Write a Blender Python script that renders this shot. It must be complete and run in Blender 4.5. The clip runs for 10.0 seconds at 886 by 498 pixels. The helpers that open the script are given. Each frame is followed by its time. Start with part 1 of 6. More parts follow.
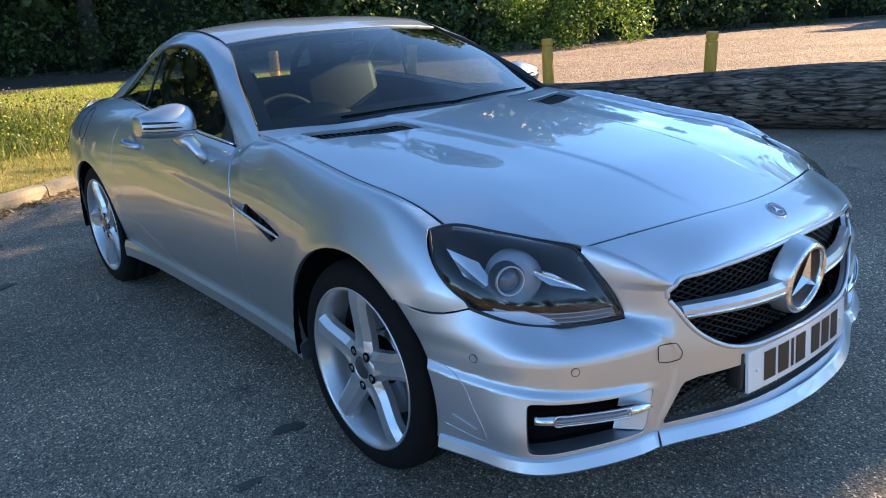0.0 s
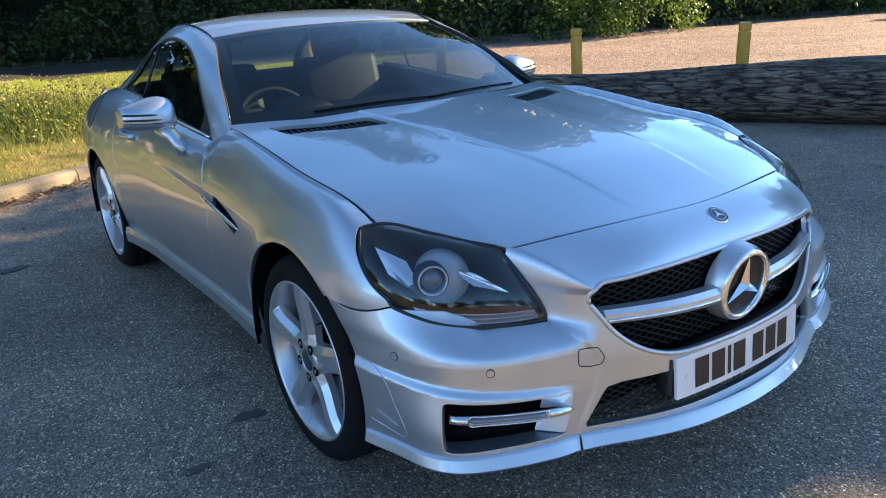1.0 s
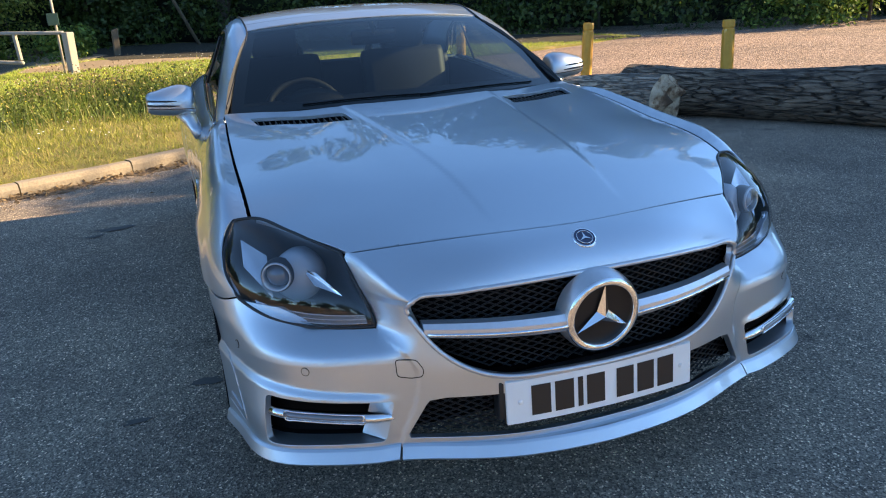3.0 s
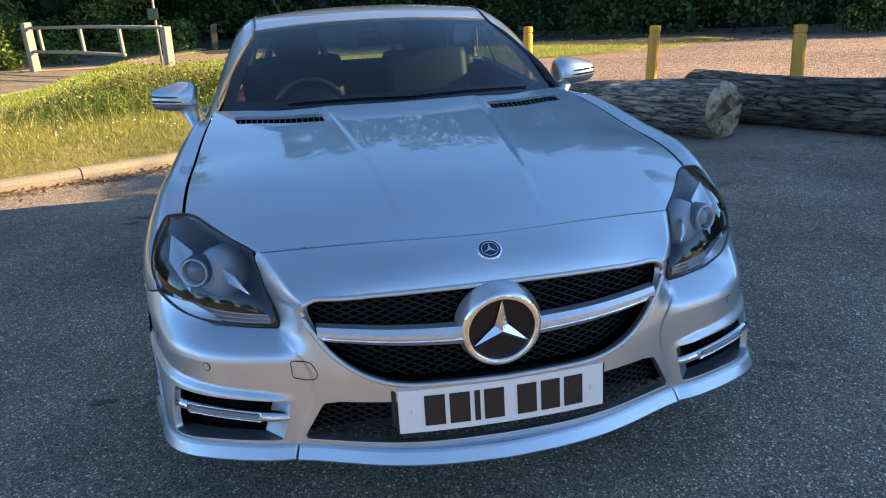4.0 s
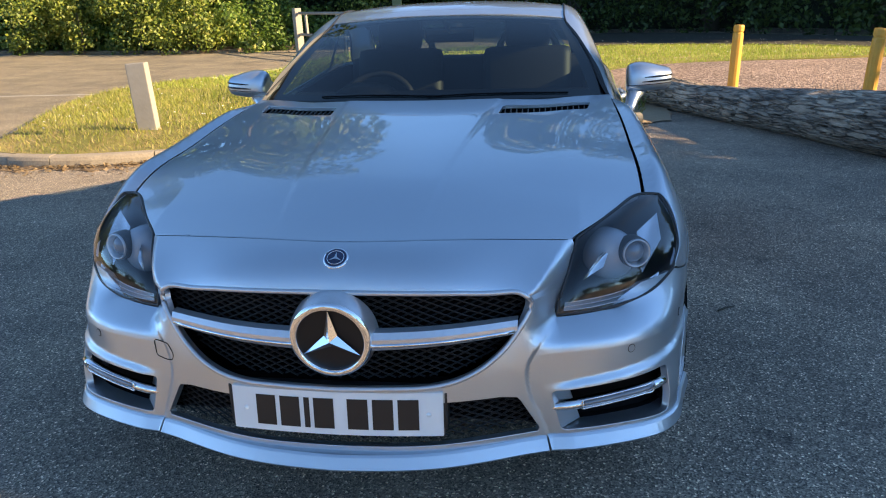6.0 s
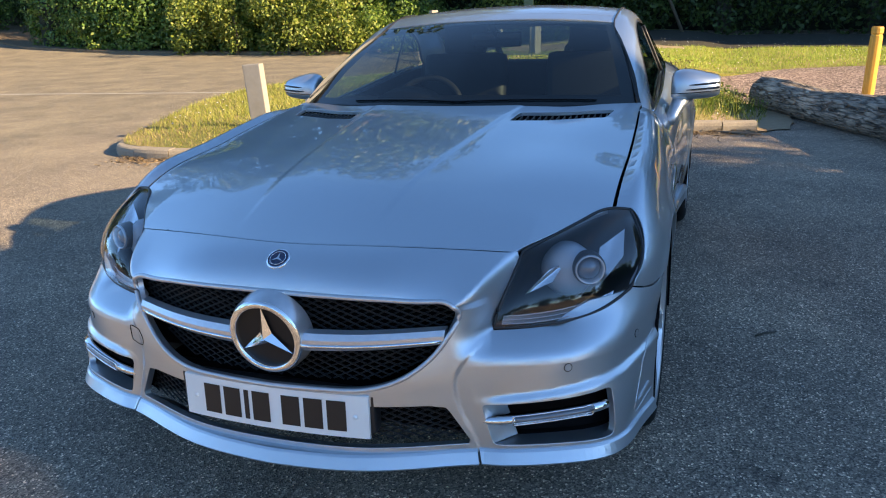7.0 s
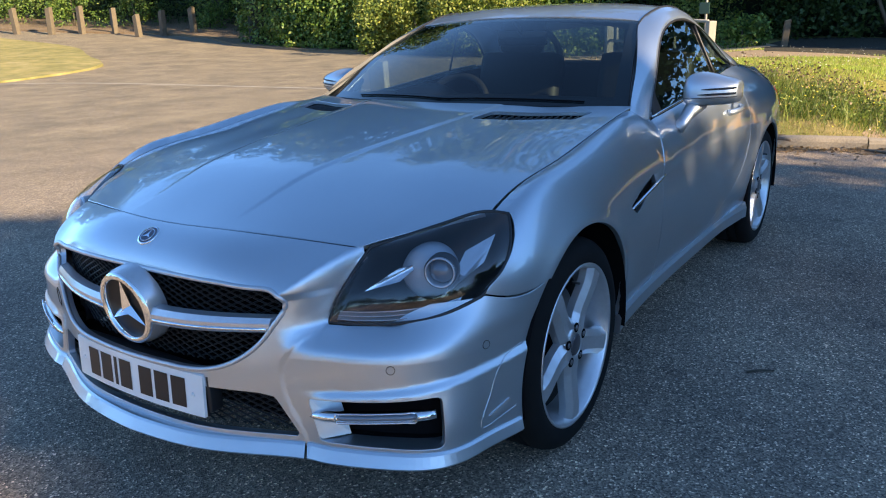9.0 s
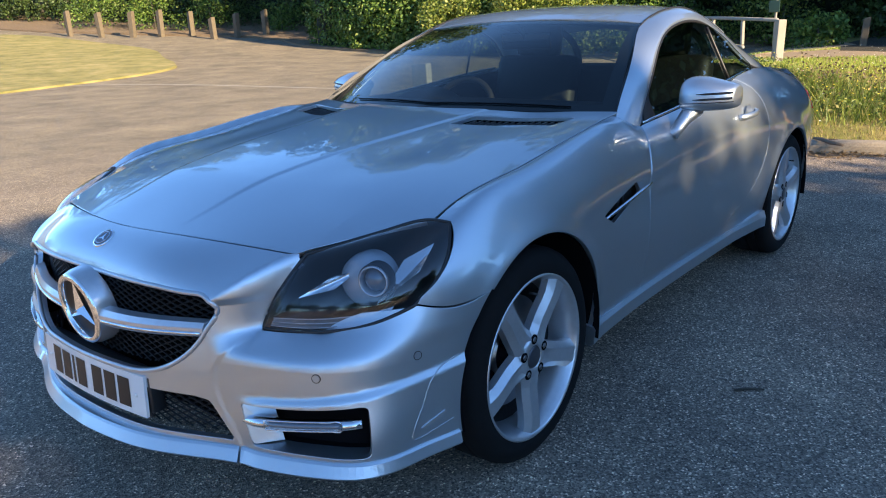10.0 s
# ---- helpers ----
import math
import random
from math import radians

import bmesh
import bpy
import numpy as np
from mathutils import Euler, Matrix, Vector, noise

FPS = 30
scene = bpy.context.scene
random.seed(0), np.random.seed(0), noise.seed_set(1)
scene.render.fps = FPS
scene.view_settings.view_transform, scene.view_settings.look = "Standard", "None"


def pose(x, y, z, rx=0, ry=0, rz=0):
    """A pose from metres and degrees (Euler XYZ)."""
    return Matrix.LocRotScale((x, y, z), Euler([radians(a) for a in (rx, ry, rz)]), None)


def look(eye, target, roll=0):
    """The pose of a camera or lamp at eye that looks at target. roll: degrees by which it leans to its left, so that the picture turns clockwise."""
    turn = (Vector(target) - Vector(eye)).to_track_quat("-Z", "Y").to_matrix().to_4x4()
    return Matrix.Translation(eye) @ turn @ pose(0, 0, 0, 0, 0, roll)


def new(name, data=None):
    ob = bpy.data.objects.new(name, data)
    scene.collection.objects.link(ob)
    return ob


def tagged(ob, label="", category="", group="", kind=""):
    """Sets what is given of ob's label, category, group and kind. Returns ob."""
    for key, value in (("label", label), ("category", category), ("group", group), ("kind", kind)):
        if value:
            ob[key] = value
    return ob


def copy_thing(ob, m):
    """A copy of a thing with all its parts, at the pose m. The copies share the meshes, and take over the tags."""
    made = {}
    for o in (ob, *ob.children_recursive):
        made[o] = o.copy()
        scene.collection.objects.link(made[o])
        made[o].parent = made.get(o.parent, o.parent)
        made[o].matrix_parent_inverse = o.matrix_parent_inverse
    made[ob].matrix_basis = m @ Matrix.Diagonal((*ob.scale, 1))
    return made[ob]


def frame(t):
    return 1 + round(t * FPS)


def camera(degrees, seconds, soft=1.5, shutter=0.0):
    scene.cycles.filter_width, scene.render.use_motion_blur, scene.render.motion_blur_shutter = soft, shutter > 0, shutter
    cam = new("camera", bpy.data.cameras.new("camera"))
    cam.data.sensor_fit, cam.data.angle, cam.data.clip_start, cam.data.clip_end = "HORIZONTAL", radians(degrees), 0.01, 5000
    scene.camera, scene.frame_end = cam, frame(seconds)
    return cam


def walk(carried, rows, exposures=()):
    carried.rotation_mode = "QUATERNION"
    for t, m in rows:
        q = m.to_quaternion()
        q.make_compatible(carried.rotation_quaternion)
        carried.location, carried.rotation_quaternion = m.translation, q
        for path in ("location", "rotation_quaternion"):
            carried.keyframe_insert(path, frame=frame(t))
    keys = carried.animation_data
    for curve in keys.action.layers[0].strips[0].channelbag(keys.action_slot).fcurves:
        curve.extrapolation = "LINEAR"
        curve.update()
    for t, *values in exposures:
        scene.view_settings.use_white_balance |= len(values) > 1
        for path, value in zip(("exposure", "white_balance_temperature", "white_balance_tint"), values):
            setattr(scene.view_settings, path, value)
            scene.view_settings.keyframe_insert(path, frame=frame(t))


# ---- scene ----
cam = camera(60.18, 10.0, soft=1.1)
# seconds, x, y, z, yaw, pitch, roll: the car's front axle is the origin, its tail points to +y
ROWS = [
    (0.0, -1.917, -1.731, 1.285, -39.44, -17.35, 3.46),
    (0.5, -1.851, -1.785, 1.292, -38.15, -17.62, 3.64),
    (1.0, -1.678, -1.928, 1.301, -35.33, -18.06, 3.39),
    (1.5, -1.506, -2.029, 1.319, -31.45, -18.48, 3.07),
    (2.0, -1.297, -2.107, 1.309, -27.24, -18.49, 2.97),
    (2.5, -1.090, -2.250, 1.312, -22.97, -18.42, 3.21),
    (4.0, -0.442, -2.457, 1.306, -11.71, -18.10, 2.68),
    (4.5, -0.176, -2.524, 1.306, -7.26, -17.89, 2.37),
    (5.0, 0.059, -2.497, 1.285, -2.80, -17.94, 2.04),
    (5.5, 0.282, -2.462, 1.294, 2.40, -18.00, 1.77),
    (7.0, 0.987, -2.310, 1.300, 18.81, -17.53, 2.25),
    (7.5, 1.231, -2.247, 1.263, 23.82, -17.24, 2.13),
    (8.0, 1.427, -2.154, 1.243, 27.77, -16.97, 1.85),
    (8.5, 1.581, -2.016, 1.233, 30.69, -16.82, 1.55),
    (9.0, 1.700, -1.917, 1.239, 33.26, -16.76, 1.70),
    (9.5, 1.842, -1.794, 1.246, 36.14, -16.75, 1.99),
    (10.0, 1.944, -1.704, 1.241, 38.57, -16.55, 2.14),
]
walk(cam, [(t, pose(x, y, z, 90 + pitch, roll, yaw)) for t, x, y, z, yaw, pitch, roll in ROWS],
     exposures=[(0.0, 2.34, 7350, 10), (4.5, 2.21, 7500, 10), (7.5, 2.17, 7050, 10), (10.0, 2.12, 6550, 10)])

# ---- daylight: low sun from the car's left, clear sky ----
SUN_FROM = Vector((0.925, -0.12, 0.37)).normalized()
world = bpy.data.worlds.new("sky")
scene.world = world
world.use_nodes = True
wn = world.node_tree
sky = wn.nodes.new("ShaderNodeTexSky")
sky.sky_type, sky.sun_disc = "NISHITA", False
sky.air_density, sky.dust_density, sky.ozone_density = 0.45, 0.02, 5.0
sky.sun_elevation = math.asin(SUN_FROM.z)
sky.sun_rotation = math.atan2(SUN_FROM.x, SUN_FROM.y)
clear = wn.nodes.new("ShaderNodeMix")
clear.data_type, clear.blend_type = "RGBA", "MULTIPLY"
clear.inputs[0].default_value = 1.0
clear.inputs[7].default_value = (0.98, 1.02, 0.91, 1)
wn.links.new(sky.outputs[0], clear.inputs[6])
wn.links.new(clear.outputs[2], wn.nodes["Background"].inputs[0])
wn.nodes["Background"].inputs[1].default_value = 0.142
sun = new("sun", bpy.data.lights.new("sun", "SUN"))
sun.data.energy, sun.data.angle, sun.data.color = 3.8, radians(0.6), (1.0, 0.80, 0.54)
sun.matrix_world = look(SUN_FROM * 60, (0, 0, 0))


# ---- materials ----
def shader(name, base, rough=0.5, metal=0.0, coat=0.0, **more):
    m = bpy.data.materials.new(name)
    m.use_nodes = True
    b = m.node_tree.nodes["Principled BSDF"]
    b.inputs["Base Color"].default_value = (*base, 1)
    b.inputs["Roughness"].default_value = rough
    b.inputs["Metallic"].default_value = metal
    b.inputs["Coat Weight"].default_value = coat
    for key, value in more.items():
        b.inputs[key.replace("_", " ")].default_value = value
    return m


def node(m, kind, **inputs):
    n = m.node_tree.nodes.new("ShaderNode" + kind)
    for key, value in inputs.items():
        n.inputs[key.replace("_", " ")].default_value = value
    return n


def wire(m, a, b):
    m.node_tree.links.new(a, b)


def coords(m):
    return node(m, "TexCoord").outputs["Object"]


def noise_of(m, scale, detail=4.0, rough=0.6, vector=None):
    n = node(m, "TexNoise", Scale=scale, Detail=detail, Roughness=rough)
    wire(m, vector or coords(m), n.inputs["Vector"])
    return n.outputs["Fac"]


def ramp(m, fac, *stops):
    r = m.node_tree.nodes.new("ShaderNodeValToRGB")
    while len(r.color_ramp.elements) < len(stops):
        r.color_ramp.elements.new(0.5)
    for e, (p, c) in zip(r.color_ramp.elements, stops):
        e.position, e.color = p, (*c, 1) if len(c) == 3 else c
    wire(m, fac, r.inputs["Fac"])
    return r.outputs["Color"]


def mixed(m, fac, a, b, kind="MIX"):
    x = m.node_tree.nodes.new("ShaderNodeMix")
    x.data_type, x.blend_type = "RGBA", kind
    for sock, v in ((x.inputs[0], fac), (x.inputs[6], a), (x.inputs[7], b)):
        if isinstance(v, (int, float)):
            sock.default_value = v
        elif isinstance(v, tuple):
            sock.default_value = (*v, 1)
        else:
            wire(m, v, sock)
    return x.outputs[2]


def base_of(m, colour):
    wire(m, colour, m.node_tree.nodes["Principled BSDF"].inputs["Base Color"])


def rough_of(m, value):
    wire(m, value, m.node_tree.nodes["Principled BSDF"].inputs["Roughness"])


def bumped(m, height, strength=0.3, distance=0.01):
    b = node(m, "Bump", Strength=strength, Distance=distance)
    wire(m, height, b.inputs["Height"])
    wire(m, b.outputs[0], m.node_tree.nodes["Principled BSDF"].inputs["Normal"])


PAINT = shader("silver_paint", (0.52, 0.54, 0.57), 0.30, 0.97, 1.0, Coat_Roughness=0.03, Coat_IOR=1.65)
base_of(PAINT, mixed(PAINT, noise_of(PAINT, 900, 2), (0.475, 0.525, 0.57), (0.595, 0.65, 0.70)))
rough_of(PAINT, ramp(PAINT, noise_of(PAINT, 2.5, 3), (0.3, (0.41,) * 3), (0.7, (0.46,) * 3)))
SATIN = shader("silver_alloy", (0.56, 0.57, 0.59), 0.30, 0.7, 0.6, Coat_Roughness=0.1)
base_of(SATIN, mixed(SATIN, noise_of(SATIN, 60, 5), (0.50, 0.51, 0.53), (0.62, 0.63, 0.65)))
CHROME = shader("chrome", (0.82, 0.83, 0.85), 0.08, 1.0)
BLACK = shader("black_plastic", (0.012, 0.012, 0.013), 0.45)
GLOSS = shader("gloss_black", (0.008, 0.008, 0.010), 0.08, 0.0, 0.5)
MESHM = shader("black_mesh_plastic", (0.007, 0.007, 0.008), 0.45, Specular_IOR_Level=0.35)
DARK = shader("dark_underside", (0.008, 0.008, 0.009), 0.8, Specular_IOR_Level=0.0)
RUBBER = shader("tyre_rubber", (0.018, 0.018, 0.019), 0.85, Specular_IOR_Level=0.2)
base_of(RUBBER, mixed(RUBBER, noise_of(RUBBER, 25, 5), (0.004, 0.004, 0.0045), (0.010, 0.010, 0.010)))
DISC = shader("brake_steel", (0.32, 0.31, 0.30), 0.35, 1.0)
PLATE = shader("white_plate", (0.78, 0.78, 0.76), 0.30, 0.0, 0.3)
INK = shader("plate_ink", (0.012, 0.012, 0.013), 0.4)
LEATHER = shader("black_leather", (0.020, 0.020, 0.021), 0.55)
bumped(LEATHER, noise_of(LEATHER, 220, 3), 0.2, 0.002)
TRIMGREY = shader("grey_trim", (0.28, 0.28, 0.28), 0.4, 0.3)
RED = shader("red_lamp_plastic", (0.35, 0.01, 0.01), 0.12, 0.0, 0.6)
BLUEDOT = shader("badge_blue", (0.02, 0.03, 0.07), 0.2, 0.2, 0.6)


def glass(name, tint, rough=0.0):
    """Thin pane: part mirror, part clear."""
    m = bpy.data.materials.new(name)
    m.use_nodes = True
    t = m.node_tree
    t.nodes.remove(t.nodes["Principled BSDF"])
    out = t.nodes["Material Output"]
    mix = t.nodes.new("ShaderNodeMixShader")
    edge = node(m, "LayerWeight", Blend=0.5)
    rise5 = node(m, "Math")
    rise5.operation = "POWER"
    wire(m, edge.outputs["Facing"], rise5.inputs[0])
    rise5.inputs[1].default_value = 5.0
    fres = node(m, "Math")
    fres.operation = "MULTIPLY_ADD"
    wire(m, rise5.outputs[0], fres.inputs[0])
    fres.inputs[1].default_value, fres.inputs[2].default_value = 0.92, 0.055
    clear = node(m, "BsdfTransparent", Color=(*tint, 1))
    gloss = node(m, "BsdfGlossy", Color=(1, 1, 1, 1), Roughness=rough)
    wire(m, fres.outputs[0], mix.inputs[0])
    wire(m, clear.outputs[0], mix.inputs[1])
    wire(m, gloss.outputs[0], mix.inputs[2])
    wire(m, mix.outputs[0], out.inputs[0])
    return m


WINDSCREEN = glass("windscreen_glass", (0.46, 0.53, 0.53))
SIDEGLASS = glass("tinted_side_glass", (0.36, 0.43, 0.41))
LENS = glass("clear_lens", (0.86, 0.88, 0.90))


# ---- mesh helpers ----
def place(name, me, material, parent=None, label="", m=None):
    ob = new(name, me)
    for mt in (material if isinstance(material, (list, tuple)) else [material]):
        me.materials.append(mt)
    ob.parent = parent
    if m is not None:
        ob.matrix_basis = m
    if label:
        ob["label"] = label
    return ob


def part(name, bm, material, parent=None, label="", smooth=True, m=None):
    me = bpy.data.meshes.new(name)
    bm.to_mesh(me)
    bm.free()
    if smooth:
        me.polygons.foreach_set("use_smooth", [True] * len(me.polygons))
    return place(name, me, material, parent, label, m)


def thing(name, label, category, group="", kind=""):
    return tagged(new(name), label, category, group, kind)


def spline(xs, ys):
    """Natural cubic spline through the knots, straight beyond them."""
    xs, ys = np.array(xs, float), np.array(ys, float)
    n, h = len(xs), np.diff(xs)
    a = np.eye(n)
    r = np.zeros(n)
    for i in range(1, n - 1):
        a[i, i - 1:i + 2] = h[i - 1], 2 * (h[i - 1] + h[i]), h[i]
        r[i] = 6 * ((ys[i + 1] - ys[i]) / h[i] - (ys[i] - ys[i - 1]) / h[i - 1])
    c = np.linalg.solve(a, r)

    def at(x):
        x = np.asarray(x, float)
        i = np.clip(np.searchsorted(xs, x) - 1, 0, n - 2)
        u, w = xs[i + 1] - x, x - xs[i]
        y = (c[i] * u ** 3 + c[i + 1] * w ** 3) / (6 * h[i]) + (ys[i] / h[i] - c[i] * h[i] / 6) * u + (ys[i + 1] / h[i] - c[i + 1] * h[i] / 6) * w
        s0 = (ys[1] - ys[0]) / h[0] - h[0] * c[1] / 6
        s1 = (ys[-1] - ys[-2]) / h[-1] + h[-1] * c[-2] / 6
        return np.where(x < xs[0], ys[0] + s0 * (x - xs[0]), np.where(x > xs[-1], ys[-1] + s1 * (x - xs[-1]), y))
    return at


def step(x, a, b):
    t = np.clip((np.asarray(x, float) - a) / (b - a), 0, 1)
    return t * t * (3 - 2 * t)


def curve_pts(pts, n, closed=False):
    """Smooth curve through points, n samples."""
    p = np.array(pts, float)
    if closed:
        p = np.vstack([p, p[:1]])
    d = np.r_[0, np.cumsum(np.linalg.norm(np.diff(p, axis=0), axis=1))]
    t = np.linspace(0, d[-1], n)
    return np.stack([spline(d, p[:, k])(t) for k in range(p.shape[1])], 1)


def dense(poly, gap):
    """Closed polygon with points at most gap apart."""
    out = []
    for a, b in zip(poly, np.roll(poly, -1, axis=0)):
        k = max(1, int(np.ceil(np.linalg.norm(b - a) / gap)))
        out += [a + (b - a) * i / k for i in range(k)]
    return np.array(out)


def rounded(poly, r, k=4):
    """Closed polygon with rounded corners."""
    poly = np.array(poly, float)
    out = []
    for a, b, c in zip(np.roll(poly, 1, axis=0), poly, np.roll(poly, -1, axis=0)):
        la, lc = np.linalg.norm(a - b), np.linalg.norm(c - b)
        q = min(r, la * 0.45, lc * 0.45)
        p0, p1 = b + (a - b) / la * q, b + (c - b) / lc * q
        for t in np.linspace(0, 1, k):
            out.append((1 - t) ** 2 * p0 + 2 * t * (1 - t) * b + t * t * p1)
    return np.array(out)


def inside(p, poly):
    x, y = p[:, 0:1], p[:, 1:2]
    a, b = poly, np.roll(poly, -1, axis=0)
    cross = ((a[:, 1] > y) != (b[:, 1] > y)) & (x < (b[:, 0] - a[:, 0]) * (y - a[:, 1]) / np.where(b[:, 1] == a[:, 1], 1e-12, b[:, 1] - a[:, 1]) + a[:, 0])
    return cross.sum(1) % 2 == 1


def skin(name, surf, outer, holes=(), gap=0.02, depth=0.012, out=(0, 0, 1), material=None, parent=None, label="", mirror=False, lip=0.002):
    """A trimmed panel of the surface surf(u, v) -> xyz, with turned-in edges. mirror: the twin on the other side of the car."""
    from mathutils.geometry import delaunay_2d_cdt
    loops = [dense(np.array(l, float), gap * 0.8) for l in (outer, *holes)]
    pts = np.vstack(loops)
    lo, hi = loops[0].min(0), loops[0].max(0)
    gx, gy = np.meshgrid(np.arange(lo[0], hi[0], gap), np.arange(lo[1], hi[1], gap * 0.87))
    gx = gx + (np.arange(gx.shape[0]) % 2)[:, None] * gap / 2
    g = np.stack([gx.ravel(), gy.ravel()], 1)
    keep = inside(g, loops[0])
    for l in loops[1:]:
        keep &= ~inside(g, l)
    g = g[keep]
    near = np.full(len(g), 9.0)
    for i in range(0, len(pts), 64):
        near = np.minimum(near, np.linalg.norm(g[:, None] - pts[None, i:i + 64], axis=2).min(1))
    uv = np.vstack([pts, g[near > gap * 0.55]])
    edges, k = [], 0
    for l in loops:
        edges += [(k + i, k + (i + 1) % len(l)) for i in range(len(l))]
        k += len(l)
    vs, es, fs, ov, _, _ = delaunay_2d_cdt([Vector(p) for p in uv], edges, [], 0, 1e-6)
    uv2 = np.array([v[:] for v in vs])
    f = np.array(fs)
    c = uv2[f].mean(1)
    ok = inside(c, loops[0])
    for l in loops[1:]:
        ok &= ~inside(c, l)
    f = f[ok]
    p, e = surf(uv2[:, 0], uv2[:, 1]), 1e-4
    du = surf(uv2[:, 0] + e, uv2[:, 1]) - surf(uv2[:, 0] - e, uv2[:, 1])
    dv = surf(uv2[:, 0], uv2[:, 1] + e) - surf(uv2[:, 0], uv2[:, 1] - e)
    nrm = np.cross(du, dv)
    nrm /= np.linalg.norm(nrm, axis=1)[:, None] + 1e-12
    flip = np.sign((nrm * np.array(out)).sum(1).sum())
    nrm *= flip
    if flip < 0:
        f = f[:, ::-1]
    # the turned-in rim follows the free edges of the faces
    half = {}
    for t in f:
        for a, b in ((t[0], t[1]), (t[1], t[2]), (t[2], t[0])):
            half[(a, b)] = 1
    rim = [(a, b) for a, b in half if (b, a) not in half]
    ring = {v: i for i, v in enumerate(sorted({v for ab in rim for v in ab}))}
    idx = np.array(list(ring))
    side = np.zeros((len(idx), 3))
    for a, b in rim:
        s = np.cross(p[b] - p[a], nrm[a])
        side[ring[a]] += s
        side[ring[b]] += s
    side /= np.linalg.norm(side, axis=1)[:, None] + 1e-12
    n0, m = len(p), len(idx)
    edge1 = p[idx] - nrm[idx] * lip + side * lip * 0.5
    edge2 = p[idx] - nrm[idx] * depth + side * lip * 0.5
    allp = np.vstack([p, edge1, edge2])
    mid = nrm[idx] + side
    mid /= np.linalg.norm(mid, axis=1)[:, None]
    faces = [tuple(int(v) for v in t) for t in f]
    loops_n = [nrm[v] for t in faces for v in t]
    for a, b in rim:
        i, j = ring[a], ring[b]
        faces.append((int(b), int(a), n0 + i, n0 + j))
        loops_n += [nrm[b], nrm[a], mid[i], mid[j]]
        faces.append((n0 + j, n0 + i, n0 + m + i, n0 + m + j))
        loops_n += [side[j], side[i], side[i], side[j]]
    loops_n = np.array(loops_n)

    def build(sign):
        q, r, fc = allp.copy(), loops_n.copy(), faces
        if sign < 0:
            q[:, 0] *= -1
            r[:, 0] *= -1
            fc = [t[::-1] for t in faces]
            k, turned = 0, []
            for t in faces:
                turned += list(range(k + len(t) - 1, k - 1, -1))
                k += len(t)
            r = r[turned]
        me = bpy.data.meshes.new(name)
        me.from_pydata(q.tolist(), [], fc)
        me.polygons.foreach_set("use_smooth", [True] * len(me.polygons))
        me.normals_split_custom_set([Vector(v) for v in r])
        return place(name, me, material, parent, label)
    first = build(1)
    return (first, build(-1)) if mirror else first


def grid_mesh(name, pts, material, parent=None, label="", closed_u=False, closed_v=False, smooth=True, flip=False, out=None):
    """Mesh from an array of points [u][v]."""
    pts = np.asarray(pts, float)
    nu, nv = pts.shape[:2]
    if out is not None:
        cross = np.cross(pts[1:, :-1] - pts[:-1, :-1], pts[:-1, 1:] - pts[:-1, :-1])
        flip = float((cross * np.array(out)).sum()) < 0
    faces = []
    for i in range(nu if closed_u else nu - 1):
        for j in range(nv if closed_v else nv - 1):
            q = (i * nv + j, ((i + 1) % nu) * nv + j, ((i + 1) % nu) * nv + (j + 1) % nv, i * nv + (j + 1) % nv)
            faces.append(q[::-1] if flip else q)
    me = bpy.data.meshes.new(name)
    me.from_pydata(pts.reshape(-1, 3).tolist(), [], faces)
    me.polygons.foreach_set("use_smooth", [smooth] * len(faces))
    return place(name, me, material, parent, label)


def tube(path, r, n=10, closed=False, squash=1.0):
    """Points of a round bar along a path; r may be a list."""
    p = np.array(path, float)
    t = np.gradient(p, axis=0) if not closed else np.roll(p, -1, 0) - np.roll(p, 1, 0)
    t /= np.linalg.norm(t, axis=1)[:, None]
    up = np.where(np.abs(t[:, 2:3]) > 0.9, np.array([[0, 1.0, 0]]), np.array([[0, 0, 1.0]]))
    a = np.cross(t, up)
    a /= np.linalg.norm(a, axis=1)[:, None]
    b = np.cross(a, t)
    w = np.linspace(0, 2 * np.pi, n, endpoint=False)
    r = np.broadcast_to(np.asarray(r, float), (len(p),))[:, None, None]
    return p[:, None] + r * (np.cos(w)[None, :, None] * a[:, None] + squash * np.sin(w)[None, :, None] * b[:, None])


def capped(bm):
    bmesh.ops.holes_fill(bm, edges=[e for e in bm.edges if e.is_boundary])
    bmesh.ops.recalc_face_normals(bm, faces=bm.faces)
    return bm


def tube_bm(path, r, n=10, closed=False, squash=1.0):
    g = tube(path, r, n, closed, squash)
    bm = bmesh.new()
    v = [[bm.verts.new(q) for q in row] for row in g]
    k = len(v)
    for i in range(k if closed else k - 1):
        for j in range(n):
            bm.faces.new((v[i][j], v[(i + 1) % k][j], v[(i + 1) % k][(j + 1) % n], v[i][(j + 1) % n]))
    return bm if closed else capped(bm)


def box_bm(x0, x1, y0, y1, z0, z1, bevel=0.0, bm=None):
    b = bmesh.new()
    bmesh.ops.create_cube(b, size=1)
    for v in b.verts:
        v.co = Vector((x0 + (v.co.x + 0.5) * (x1 - x0), y0 + (v.co.y + 0.5) * (y1 - y0), z0 + (v.co.z + 0.5) * (z1 - z0)))
    if bevel:
        bmesh.ops.bevel(b, geom=b.edges[:], offset=bevel, segments=2, affect="EDGES", profile=0.6)
    return b


